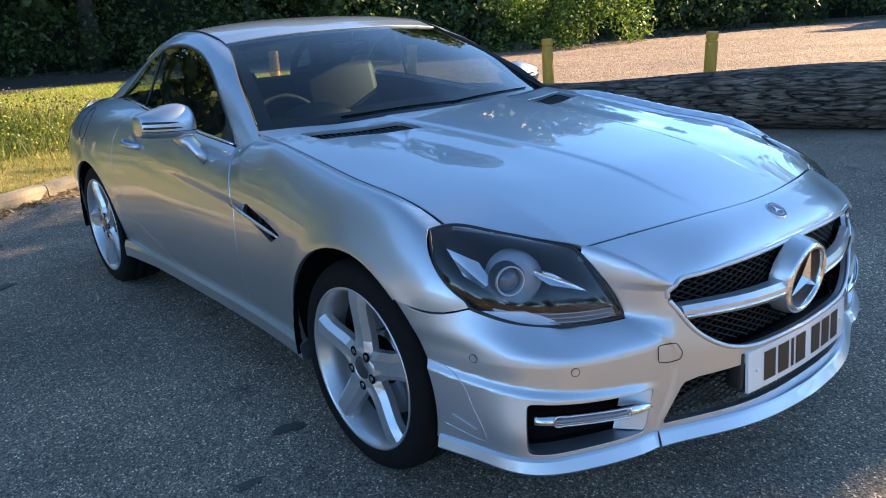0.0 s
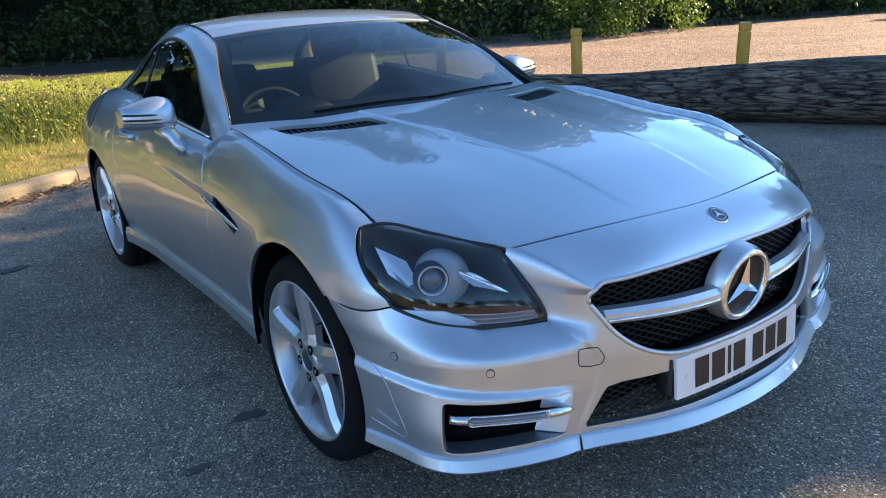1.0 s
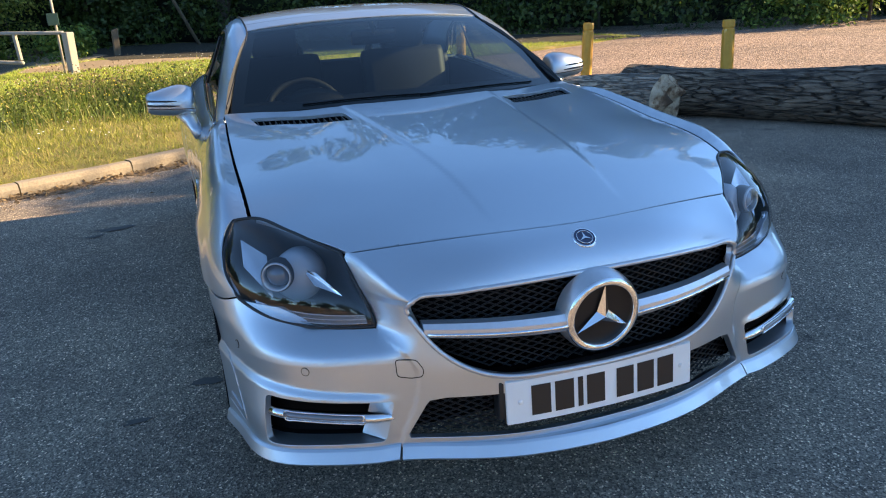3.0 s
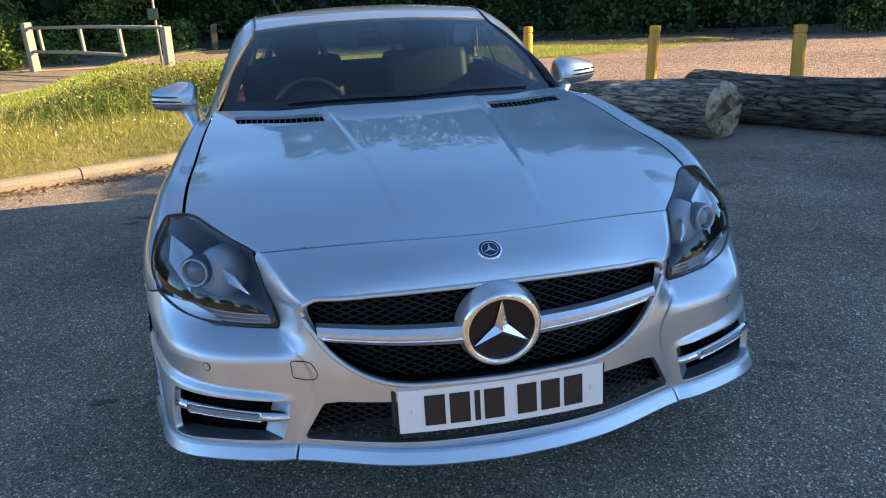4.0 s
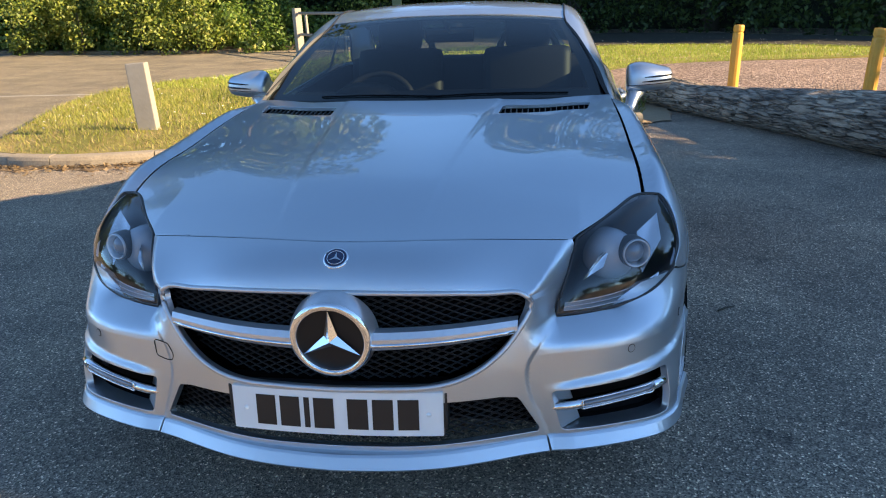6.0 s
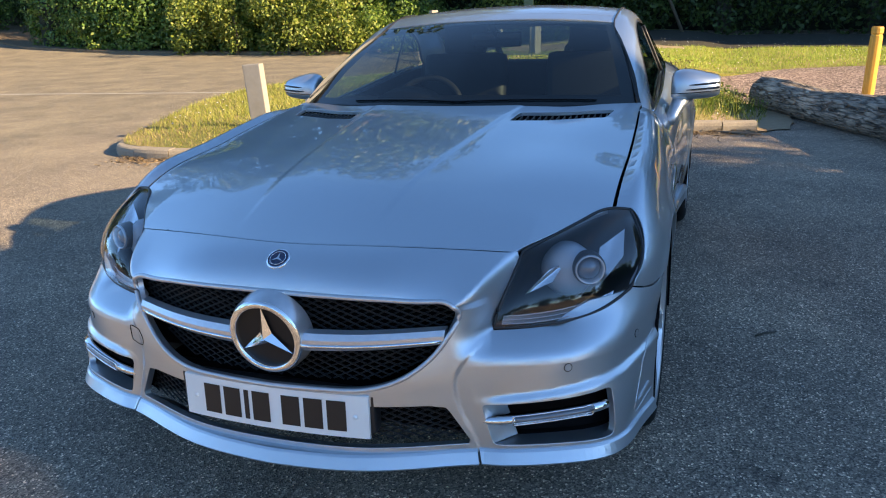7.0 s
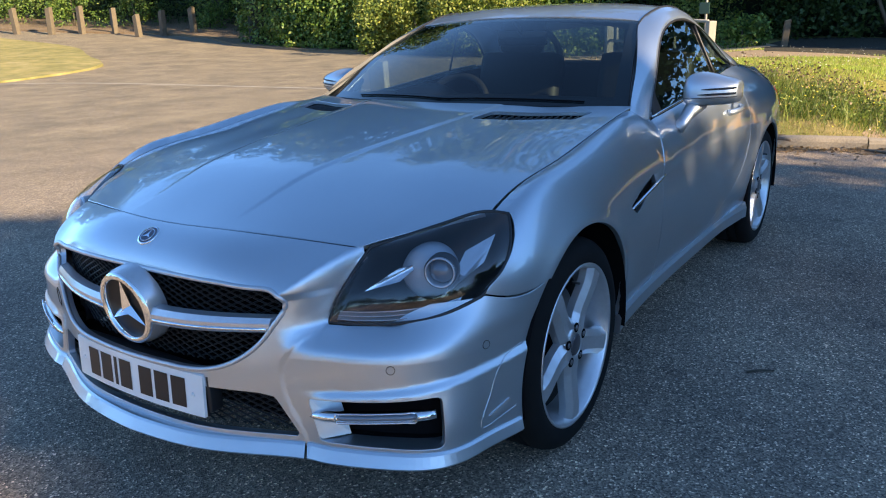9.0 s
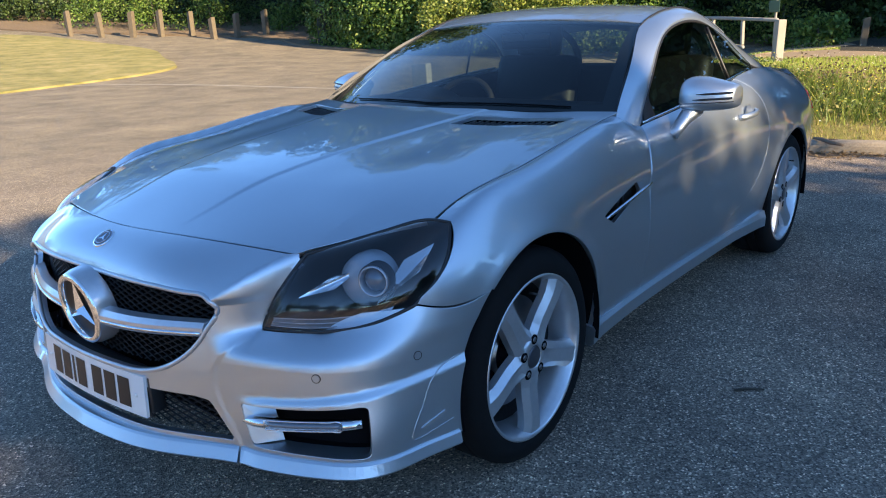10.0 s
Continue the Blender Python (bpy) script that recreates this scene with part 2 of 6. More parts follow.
def prism_bm(poly, d0, d1, m=None, bevel=0.0):
    """Flat outline (x, z) pushed from y = d0 to y = d1."""
    b = bmesh.new()
    f = b.faces.new([b.verts.new((x, d0, z)) for x, z in poly])
    ext = bmesh.ops.extrude_face_region(b, geom=[f])
    for v in ext["geom"]:
        if isinstance(v, bmesh.types.BMVert):
            v.co.y = d1
    bmesh.ops.recalc_face_normals(b, faces=b.faces)
    if bevel:
        bmesh.ops.bevel(b, geom=b.edges[:], offset=bevel, segments=1, affect="EDGES")
    if m is not None:
        b.transform(m)
    return b


def lathe_bm(profile, n=48, axis="x"):
    """Profile (r, d) turned round an axis."""
    b = bmesh.new()
    rows = []
    for i in range(n):
        w = 2 * math.pi * i / n
        rows.append([b.verts.new((d, r * math.cos(w), r * math.sin(w)) if axis == "x" else (r * math.cos(w), d, r * math.sin(w)) if axis == "y" else (r * math.cos(w), r * math.sin(w), d)) for r, d in profile])
    for i in range(n):
        for j in range(len(profile) - 1):
            b.faces.new((rows[i][j], rows[(i + 1) % n][j], rows[(i + 1) % n][j + 1], rows[i][j + 1]))
    bmesh.ops.remove_doubles(b, verts=b.verts[:], dist=1e-6)
    bmesh.ops.recalc_face_normals(b, faces=b.faces)
    return b


# ---- the car: body surfaces, in metres from the front axle ----
hood_mid = spline([-0.76, -0.55, -0.27, 0.1, 0.3, 0.5, 0.8], [0.760, 0.803, 0.852, 0.893, 0.911, 0.927, 0.950])
hood_fall = spline([-0.76, -0.55, -0.435, -0.358, -0.27, 0.1, 0.3, 0.5, 0.8], [0.255, 0.170, 0.120, 0.099, 0.075, 0.055, 0.046, 0.037, 0.029])
hood_edge = spline([-0.30, 0.1, 0.3, 0.5, 0.7, 0.8], [0.757, 0.755, 0.751, 0.744, 0.737, 0.739])


def lead_y(x):
    """Front edge of the bonnet."""
    x = np.asarray(x, float)
    return -0.688 + 0.4785 * x ** 2 - 0.26 * x ** 4


def hood(x, y):
    """Bonnet skin: crowned, with two creases that run back to the vents."""
    a = np.abs(x)
    z = hood_mid(y) - hood_fall(y) * (a / 0.755) ** 2.5
    crease = 0.185 + 0.10 * np.clip((y + 0.74) / 1.15, 0, 1.2) ** 1.3
    z = z + 0.0034 * step(crease - a, -0.012, 0.010) * step(y, -0.70, -0.35) - 0.0025
    z = z - 0.006 * np.exp(-((a - crease - 0.16) / 0.10) ** 2) * step(y, -0.6, 0.0)
    z = z + (-0.0257 + 0.1026 * np.clip(a, 0, 0.58) ** 2) * (1 - step(y - lead_y(np.clip(a, 0, 0.58)), 0.0, 0.34))
    return np.stack([x, y, z], -1)


def lead_z(x):
    return hood(np.asarray(x, float), lead_y(x))[..., 2]


side_wide = spline([-0.50, -0.45, -0.40, -0.30, -0.15, 0.0, 0.2, 0.4, 0.7, 1.0, 1.5, 1.9, 2.2, 2.43, 2.7, 3.0, 3.2],
                   [0.800, 0.832, 0.858, 0.888, 0.902, 0.906, 0.901, 0.888, 0.872, 0.868, 0.872, 0.882, 0.900, 0.906, 0.893, 0.845, 0.78])
belt_z = spline([0.80, 1.2, 1.6, 2.1, 2.5, 2.9, 3.2], [0.858, 0.888, 0.922, 0.962, 0.957, 0.917, 0.875])
belt_x = spline([0.80, 1.2, 1.6, 2.1, 2.5, 2.9, 3.2], [0.764, 0.775, 0.765, 0.738, 0.700, 0.660, 0.60])


def top_edge(y):
    """Upper edge of the flank: the bonnet's shut line, then the belt line."""
    y = np.asarray(y, float)
    yy = np.clip(y, -0.45, 0.79)
    xe = hood_edge(np.clip(yy, -0.30, 0.8)) - 0.25 * np.clip(-0.30 - yy, 0, 1)
    ze = hood(xe, yy)[..., 2]
    w = step(y, 0.70, 0.88)
    return xe * (1 - w) + belt_x(y) * w, ze * (1 - w) + belt_z(y) * w


def flank(y, z):
    """Side of the body."""
    xt, zt = top_edge(y)
    w, zm = side_wide(y), 0.57
    up = np.clip((z - zm) / (zt - zm), -2, 1.4)
    x = np.where(up > 0, w - (w - xt - 0.001) * (0.75 * np.abs(up) ** 3 + 0.25 * np.abs(up) ** 14), w - 0.055 * (np.clip(zm - z, 0, 1) / 0.37) ** 2)
    # feature line that falls towards the vent
    zc = 0.702 + 0.062 * (y - 0.66)
    u = np.clip((zc - z) / 0.17, -0.02, 1)
    x = x - 0.013 * (1 - u) ** 1.5 * step(u, -0.02, 0.30) * step(y, 0.34, 0.6) * step(1.85 - y, 0, 0.6)
    # rear haunch and lips of the wheel arches
    for yc, ra in ((0.0, 0.366), (2.43, 0.350)):
        r = np.hypot(y - yc, z - 0.315)
        x = x + 0.007 * np.exp(-((r - ra) / 0.034) ** 2)
    # crest of the wing, just outside the shut line
    ridge = (0.038 + 0.004 * step(-y, 0.0, 0.3)) * step(0.80 - y, 0.0, 0.3) * step(y, -0.42, -0.08)
    q = np.clip((zt - z) / 0.030, 0, 9)
    z = z + ridge * q ** 1.5 * np.exp(1.5 * (1 - q))
    return np.stack([x, y, z], -1)


PLAN = np.array([(0, -0.852), (0.25, -0.832), (0.521, -0.738), (0.708, -0.666), (0.80, -0.577), (0.85, -0.468), (0.882, -0.36), (0.899, -0.2), (0.905, 0.0)])
_full = np.vstack([PLAN[:0:-1] * (-1, 1), PLAN])
_d = np.r_[0, np.cumsum(np.linalg.norm(np.diff(_full, axis=0), axis=1))]
_d -= _d[len(PLAN) - 1]
plan_x, plan_y = spline(_d, _full[:, 0]), spline(_d, _full[:, 1])
_s = np.linspace(0, _d[-1], 900)


def s_of_x(x):
    return np.sign(x) * np.interp(np.abs(x), plan_x(_s), _s)


def s_of_y(y):
    return np.interp(y, plan_y(_s), _s)


shelf = spline([0.40, 0.492, 0.506, 0.523, 0.540, 0.552, 0.565, 0.60, 0.65, 0.68, 0.72], [0.0, 0.0, 0.005, 0.023, 0.049, 0.0685, 0.082, 0.095, 0.118, 0.147, 0.183])
nose_crease = spline([0.26, 0.30, 0.36, 0.42, 0.48, 0.53, 0.56], [0.500, 0.488, 0.463, 0.448, 0.456, 0.498, 0.540])


lamp_need = spline([0.50, 0.539, 0.62, 0.815, 0.918, 0.999, 1.09, 1.20, 1.4], [0.079, 0.0806, 0.085, 0.0784, 0.0558, 0.0325, 0.012, 0.0, 0.0])
lamp_line = spline([0.45, 0.539, 0.62, 0.815, 0.918, 0.999, 1.2], [0.552, 0.552, 0.551, 0.559, 0.576, 0.606, 0.62])


def bumper(s, z):
    """Front apron: wraps round from the grille to the arches."""
    px, py = plan_x(s), plan_y(s)
    a = np.abs(px)
    zl = lead_z(np.clip(a, 0, 0.6))
    og = 0.045 * np.clip(1 - (a / 0.5) ** 2, 0, 1) + 0.006
    zc = np.clip(z, 0.52, 0.72)
    a0 = np.clip(0.458 + 1.0 * (zc - 0.64), 0.440, 0.54)
    low_mix = 1 - step(z, 0.50, 0.56)
    a1 = 0.030 * low_mix + 0.523 + 0.31 * (zc - 0.56)
    tm = np.clip((a - a0) / (a1 - a0), 0, 1)
    mix = low_mix * tm * tm * (3 - 2 * tm) + (1 - low_mix) * tm ** 1.5
    w = np.clip((z - 0.64) / (zl - 0.64), 0, 1.2)
    bend = 1.3 - 0.9 * step(a, 0.2, 0.5)
    turn_z = np.sin(bend * w) / np.sin(bend)
    even = 0.65 * step(a, 0.28, 0.47)
    centre = np.where(z > 0.64, og + (lead_y(np.clip(a, 0, 0.6)) - plan_y(s_of_x(np.clip(a, 0, 0.6))) - og) * ((1 - even) * (1 - np.cos(bend * w)) / (1 - np.cos(bend)) + even * w ** 1.2), og * step(z, 0.45, 0.64))
    sa = np.abs(s)
    zs = np.where(sa > 0.60, 0.484 + (z - 0.484) * 0.068 / (lamp_line(sa) - 0.484), z)
    scale = 1 + (np.clip(lamp_need(sa), 0, 1) / 0.0685 - 1) * (1 - step(z, 0.58, 0.70) * (sa < 0.60))
    sides = np.where(zs > 0.484, shelf(zs), 0.0) * scale
    o = centre * (1 - mix) + sides * mix
    # proud lower half with a crisp ledge, squarer at the corner
    zl2 = 0.405 + 0.058 * np.clip((np.abs(s) - 0.54) / 0.62, 0, 1)
    low = step(a, 0.485, 0.575)
    o = o - low * (0.012 * step(zl2 - z, -0.004, 0.020) + 0.022 * step(zl2 + 0.02 - z, 0.0, 0.15) * np.exp(-((a - 0.785) / 0.06) ** 2) * (1 - step(py, -0.56, -0.40)))
    o = o + 0.004 * step(a - nose_crease(np.clip(z, 0.26, 0.56)), 0.0, 0.013) * (1 - step(z, 0.50, 0.55))
    turn = step(a, 0.60, 0.87)
    dx, dy = -np.sign(s) * turn, 1 - 0.9 * turn
    n = np.hypot(dx, dy)
    z = np.where(z > 0.64, z + (0.64 + (zl - 0.64) * turn_z - z) * (1 - mix), z)
    return np.stack([px + o * dx / n, py + o * dy / n, z + 0 * s], -1)


def arch(yc, r, z0, z1, n=30):
    """Arc of a wheel arch from height z0 in front over the top to z1 behind, as (y, z)."""
    a0 = math.pi - math.asin((z0 - 0.315) / r)
    a1 = math.asin((z1 - 0.315) / r)
    t = np.linspace(a0, a1, n)
    return np.stack([yc + r * np.cos(t), 0.315 + r * np.sin(t)], 1)


car = thing("car", "silver two-seat coupe with black mesh grille parked on asphalt", "car")
G = 0.0021  # half a shut line

# bonnet
xs = np.linspace(0, 0.556, 24)
front = np.stack([xs, lead_y(xs) + G], 1)
lamp_side = curve_pts([(0.572, -0.541 + G), (0.645, -0.437), (0.695, -0.360), (0.752, -0.290)], 12)
ys = np.linspace(-0.275, 0.765, 24)
outer = np.stack([hood_edge(ys) - G, ys], 1)
xr = np.linspace(0.735, 0, 20)
rear = np.stack([xr, 0.55 + 0.225 * (xr / 0.735) ** 2], 1)
half = np.vstack([front, lamp_side, outer, rear])
hood_outline = np.vstack([half, (half * (-1, 1))[::-1][1:-1]])
vent = rounded([(0.634, 0.492), (0.654, 0.628), (0.322, 0.490), (0.312, 0.350)], 0.016)
skin("bonnet", hood, hood_outline, [vent, vent * (-1, 1)], 0.012, 0.014, (0, 0, 1), PAINT, car)
for sgn in (1, -1):
    rows = []
    for u in np.linspace(-0.02, 1.02, 10):
        x = 0.305 + 0.352 * u
        rows.append([(sgn * x, 0.335 + 0.148 * u + 0.158 * v, float(hood(np.array(x), np.array(0.335 + 0.148 * u + 0.158 * v))[2]) - d) for v, d in ((0, 0.012), (0.05, 0.045), (1.0, 0.050), (1.02, 0.012))])
    tray = grid_mesh("hood_vent", rows, DARK, car, "black slatted air vent")
    for k in range(15):
        x = 0.330 + 0.0212 * k
        u = (x - 0.305) / 0.352
        y0, y1 = 0.352 + 0.146 * u, 0.480 + 0.142 * u
        bm = bmesh.new()
        rows = []
        for y in np.linspace(y0, y1, 5):
            z = float(hood(np.array(x), np.array(y))[2])
            rows.append([bm.verts.new((sgn * (x + dx), y, z + dz)) for dx, dz in ((-0.0022, -0.034), (-0.0016, -0.014), (0.0016, -0.014), (0.0022, -0.034))])
        for p, q in zip(rows, rows[1:]):
            for j in range(4):
                bm.faces.new((p[j], q[j], q[(j + 1) % 4], p[(j + 1) % 4]))
        part("vent_rib", capped(bm), MESHM, tray)

# front wing
ys = np.linspace(-0.278, 0.76, 26)
wing = np.vstack([
    np.stack([ys, top_edge(ys)[1] - G], 1),
    [(0.80, 0.905), (0.865, 0.864 - G)],
    curve_pts([(0.858, 0.855), (0.815, 0.80), (0.778, 0.68), (0.772, 0.47), (0.775, 0.25)], 16) - (G, 0),
    arch(0, 0.366, 0.597, 0.25, 36)[::-1],
    curve_pts([(-0.236, 0.598), (-0.30, 0.588), (-0.39, 0.592), (-0.443, 0.609)], 8) + (0, G),
    curve_pts([(-0.432, 0.625), (-0.380, 0.660), (-0.340, 0.690), (-0.300, 0.725), (-0.272, 0.757)], 8),
])
slot = rounded([(0.388, 0.645), (0.655, 0.706), (0.708, 0.662), (0.470, 0.604)], 0.012)
skin("front_wing", flank, wing, [slot], 0.0105, 0.016, (1, 0, 0), PAINT, car, mirror=True)
for sgn in (1, -1):
    b = part("wing_vent", box_bm(min(sgn * 0.828, sgn * 0.838), max(sgn * 0.828, sgn * 0.838), 0.37, 0.73, 0.60, 0.712), BLACK, car, "black slotted wing vent")
    for k in range(4):
        part("vent_slat", box_bm(min(sgn * 0.835, sgn * 0.851), max(sgn * 0.835, sgn * 0.851), 0.44 + 0.05 * k, 0.446 + 0.05 * k, 0.625, 0.69), BLACK, b)
    yb = np.linspace(0.405, 0.765, 14)
    path = [(sgn * (float(flank(np.array(0.6), np.array(0.66))[0]) + 0.008 + 0.004 * (1 - i / 13)), y, 0.630 + 0.150 * (y - 0.405)) for i, y in enumerate(yb)]
    part("vent_blade", tube_bm(path, np.interp(np.arange(14), [0, 2, 11, 13], [0.004, 0.009, 0.009, 0.003]), 8, squash=0.7), CHROME, b, "chrome blade")

# doors
door_front = curve_pts([(0.868, 0.858), (0.825, 0.80), (0.784, 0.68), (0.778, 0.47), (0.781, 0.25)], 16)
door_rear = curve_pts([(1.36, 0.25), (1.62, 0.345), (1.89, 0.45), (2.02, 0.60), (2.045, 0.74), (1.98, 0.88), (1.88, 0.944)], 26)
yb = np.linspace(1.88, 0.90, 22)
door = np.vstack([door_front + (G, 0), door_rear - (2.5 * G, 0), np.stack([yb, belt_z(yb) - 0.004], 1)])
skin("door", flank, door, [], 0.02, 0.016, (1, 0, 0), PAINT, car, mirror=True, lip=0.0035)
yq = np.linspace(1.92, 3.12, 26)
quarter = np.vstack([np.stack([yq, belt_z(yq) - 0.002], 1), [(3.14, 0.60), (3.10, 0.42), (2.80, 0.30)],
                     arch(2.43, 0.350, 0.26, 0.30, 36)[::-1], (door_rear + (G, 0))[1:]])
skin("rear_wing", flank, quarter, [], 0.03, 0.016, (1, 0, 0), PAINT, car, mirror=True, lip=0.006)

# front apron with its openings
def sz(pts):
    return np.array([(float(s_of_x(p[0])), p[1]) for p in pts])


xs = np.linspace(0, 0.560, 26)
half = np.vstack([
    sz(np.stack([xs, lead_z(xs) - G], 1)),
    sz(curve_pts([(0.567, 0.700), (0.556, 0.670), (0.541, 0.635), (0.526, 0.585), (0.519, 0.560)], 10)),
    sz(curve_pts([(0.523, 0.549), (0.60, 0.549), (0.70, 0.556), (0.77, 0.573), (0.815, 0.597)], 14)),
    np.array([(float(s_of_y(y)), z - G) for y, z in curve_pts([(-0.443, 0.606), (-0.39, 0.590), (-0.30, 0.586), (-0.238, 0.596)], 8)]),
    np.array([(float(s_of_y(y)), z) for y, z in arch(0, 0.366, 0.258, 0.597, 90) if y < -0.230])[::-1],
])
apron = np.vstack([half, (half * (-1, 1))[::-1][:-1]])
grille_half = curve_pts([(0.30, 0.651), (0.40, 0.648), (0.448, 0.640), (0.463, 0.620), (0.450, 0.580), (0.413, 0.525), (0.36, 0.478), (0.30, 0.449), (0.15, 0.434)], 40)
grille_half = np.vstack([[(0, 0.652), (0.15, 0.652)], grille_half, [(0, 0.430)]])
grille_hole = sz(np.vstack([grille_half, (grille_half * (-1, 1))[::-1][1:-1]]))
intake_half = np.array([(0, 0.398), (0.395, 0.391), (0.432, 0.384), (0.440, 0.374), (0.486, 0.292), (0.482, 0.281), (0.0, 0.276)])
intake_hole = sz(np.vstack([intake_half, (intake_half * (-1, 1))[::-1][1:-1]]))
fog = rounded([(0.510, 0.386), (0.790, 0.404), (0.786, 0.276), (0.538, 0.278)], 0.014)
fog_hole = sz(fog)
skin("front_apron", bumper, apron, [grille_hole, intake_hole, fog_hole, fog_hole * (-1, 1)], 0.0068, 0.020, (0, -1, 0), PAINT, car, "silver front apron")


# splitter lip under the apron, in three pieces
def lip_section(s, grow=0.0):
    base = bumper(np.array([s, s]), np.array([0.266, 0.262]))[0]
    e = 0.004
    t = bumper(np.array([s + e]), np.array([0.268]))[0] - bumper(np.array([s - e]), np.array([0.268]))[0]
    t /= np.linalg.norm(t)
    n = np.array([t[1], -t[0], 0.0])
    return [base + n * o + np.array([0, 0, dz]) for o, dz in ((-0.03, 0.004), (0.003, 0.002), (0.008, -0.003), (0.010 + grow, -0.028), (0.006 + grow, -0.034), (-0.08, -0.034))]


s_joint, s_end = float(s_of_x(0.502)), float(s_of_y(-0.372))
for name_s, a, b in (("centre", -s_joint + 0.002, s_joint - 0.002), ("side", s_joint + 0.002, s_end), ("side", -s_end, -s_joint - 0.002)):
    rows = []
    for s in np.linspace(a, b, 44):
        keel = 0.016 * max(0, 1 - abs(s) / 0.45) if name_s == "centre" else 0.0
        rows.append([p + np.array([0, -keel, -0.004 * keel / 0.016]) if keel else p for p in lip_section(s, 0.004 + 0.009 * (1 - float(step(abs(s), 0.70, 0.95))))])
    bm = bmesh.new()
    v = [[bm.verts.new(p) for p in r] for r in rows]
    for r0, r1 in zip(v, v[1:]):
        for j in range(len(r0)):
            bm.faces.new((r0[j], r1[j], r1[(j + 1) % len(r0)], r0[(j + 1) % len(r0)]))
    capped(bm)
    o = part("splitter_lip", bm, PAINT, car, smooth=False)


# flap behind the front corner and sensors
def ring_on(surf, u, v, r, n=20):
    w = np.linspace(0, 2 * np.pi, n, endpoint=False)
    return surf(u + r * np.cos(w), v + r * np.sin(w))


for sgn in (1, -1):
    for x, z in ((0.708, 0.472), (0.85, 0.492)):
        s = sgn * float(s_of_x(x))
        pts = ring_on(bumper, s, z, 0.0105)
        c = bumper(np.array([s]), np.array([z]))[0]
        nrm = np.cross(pts[5] - c, pts[0] - c)
        nrm /= np.linalg.norm(nrm)
        if nrm @ np.array([sgn * 0.5, -1, 0]) < 0:
            nrm = -nrm
        part("sensor_ring", tube_bm(pts + nrm * 0.0004, 0.0009, 5, True), BLACK, car)
        bm = bmesh.new()
        bm.faces.new([bm.verts.new(p) for p in (pts - c) * 0.85 + c + nrm * 0.0018])
        part("parking_sensor", bm, PAINT, car)
    loop = curve_pts([(float(s_of_y(y)), z) for y, z in ((-0.355, 0.462), (-0.415, 0.446), (-0.440, 0.430), (-0.470, 0.370), (-0.502, 0.290), (-0.44, 0.294), (-0.388, 0.305))], 50)
    pts = bumper(sgn * loop[:, 0], loop[:, 1])
    # silver bead that stands for the highlight along the flap's seam
    part("apron_seam_highlight", tube_bm(pts + np.array([sgn * 0.0005, -0.0003, 0]), 0.0012, 5), SATIN, car)
    foot = [(float(s_of_y(y)), z) for y, z in ((-0.478, 0.312), (-0.412, 0.336), (-0.405, 0.330), (-0.470, 0.306))]
    q = [bumper(np.array([sgn * a]), np.array([b]))[0] + np.array([sgn * 0.0025, -0.001, 0]) for a, b in foot]
    bm = bmesh.new()
    f = bm.faces.new([bm.verts.new(v) for v in q])
    ex = bmesh.ops.extrude_face_region(bm, geom=[f])
    for v in ex["geom"]:
        if isinstance(v, bmesh.types.BMVert):
            v.co.x -= sgn * 0.010
    part("flap_step", capped(bm), SATIN, car, smooth=False)
    if sgn > 0:
        continue
    wash = np.array([(0.440, 0.468), (0.456, 0.494), (0.502, 0.494), (0.500, 0.450), (0.466, 0.444), (0.444, 0.450)])
    loop = sz(np.vstack([rounded(wash, 0.008)]))
    pts = bumper(sgn * loop[:, 0], loop[:, 1])
    part("washer_cover_seam", tube_bm(pts + np.array([0, -0.0004, 0]), 0.0011, 5, True), DARK, car)

# grille: backing, mesh, bar and emblem
part("grille_backing", prism_bm([(x, z) for x, z in np.vstack([grille_half, (grille_half * (-1, 1))[::-1][1:-1]]) * (1.02, 1.0)], -0.70, -0.69), DARK, car)


def mesh_panel(name, keep, y_of, pitch, r, slope):
    """Diamond mesh: two families of bars clipped to the opening."""
    bm = bmesh.new()
    for fam in (1, -1):
        for k in range(-60, 61):
            run = []
            for x in np.linspace(-0.52, 0.52, 209):
                z = 0.5 + fam * slope * x + k * pitch
                ok = keep(x, z)
                if ok:
                    run.append((x, float(y_of(x)) + (0.002 if fam > 0 else -0.002), z))
                if (not ok or x > 0.519) and len(run) > 2:
                    g = tube([run[0], run[len(run) // 2], run[-1]], r, 5)
                    v = [[bm.verts.new(q) for q in row] for row in g]
                    for i in range(2):
                        for j in range(5):
                            bm.faces.new((v[i][j], v[i + 1][j], v[i + 1][(j + 1) % 5], v[i][(j + 1) % 5]))
                if not ok:
                    run = []
    bmesh.ops.recalc_face_normals(bm, faces=bm.faces)
    return part(name, bm, MESHM, car, "black diamond mesh")


g_poly = np.vstack([grille_half, (grille_half * (-1, 1))[::-1][1:-1]])
i_poly = np.vstack([intake_half, (intake_half * (-1, 1))[::-1][1:-1]])
mesh_panel("grille_mesh", lambda x, z: 0.43 < z < 0.66 and bool(inside(np.array([[x, z]]), g_poly * 1.0)[0]), lambda x: plan_y(s_of_x(x)) + 0.060, 0.0165, 0.0024, 0.46)
mesh_panel("intake_mesh", lambda x, z: 0.27 < z < 0.40 and bool(inside(np.array([[x, z]]), i_poly)[0]), lambda x: plan_y(s_of_x(x)) + 0.045, 0.0165, 0.0024, 0.46)
part("intake_backing", prism_bm([(x * 1.02, z) for x, z in i_poly], -0.70, -0.69), DARK, car)
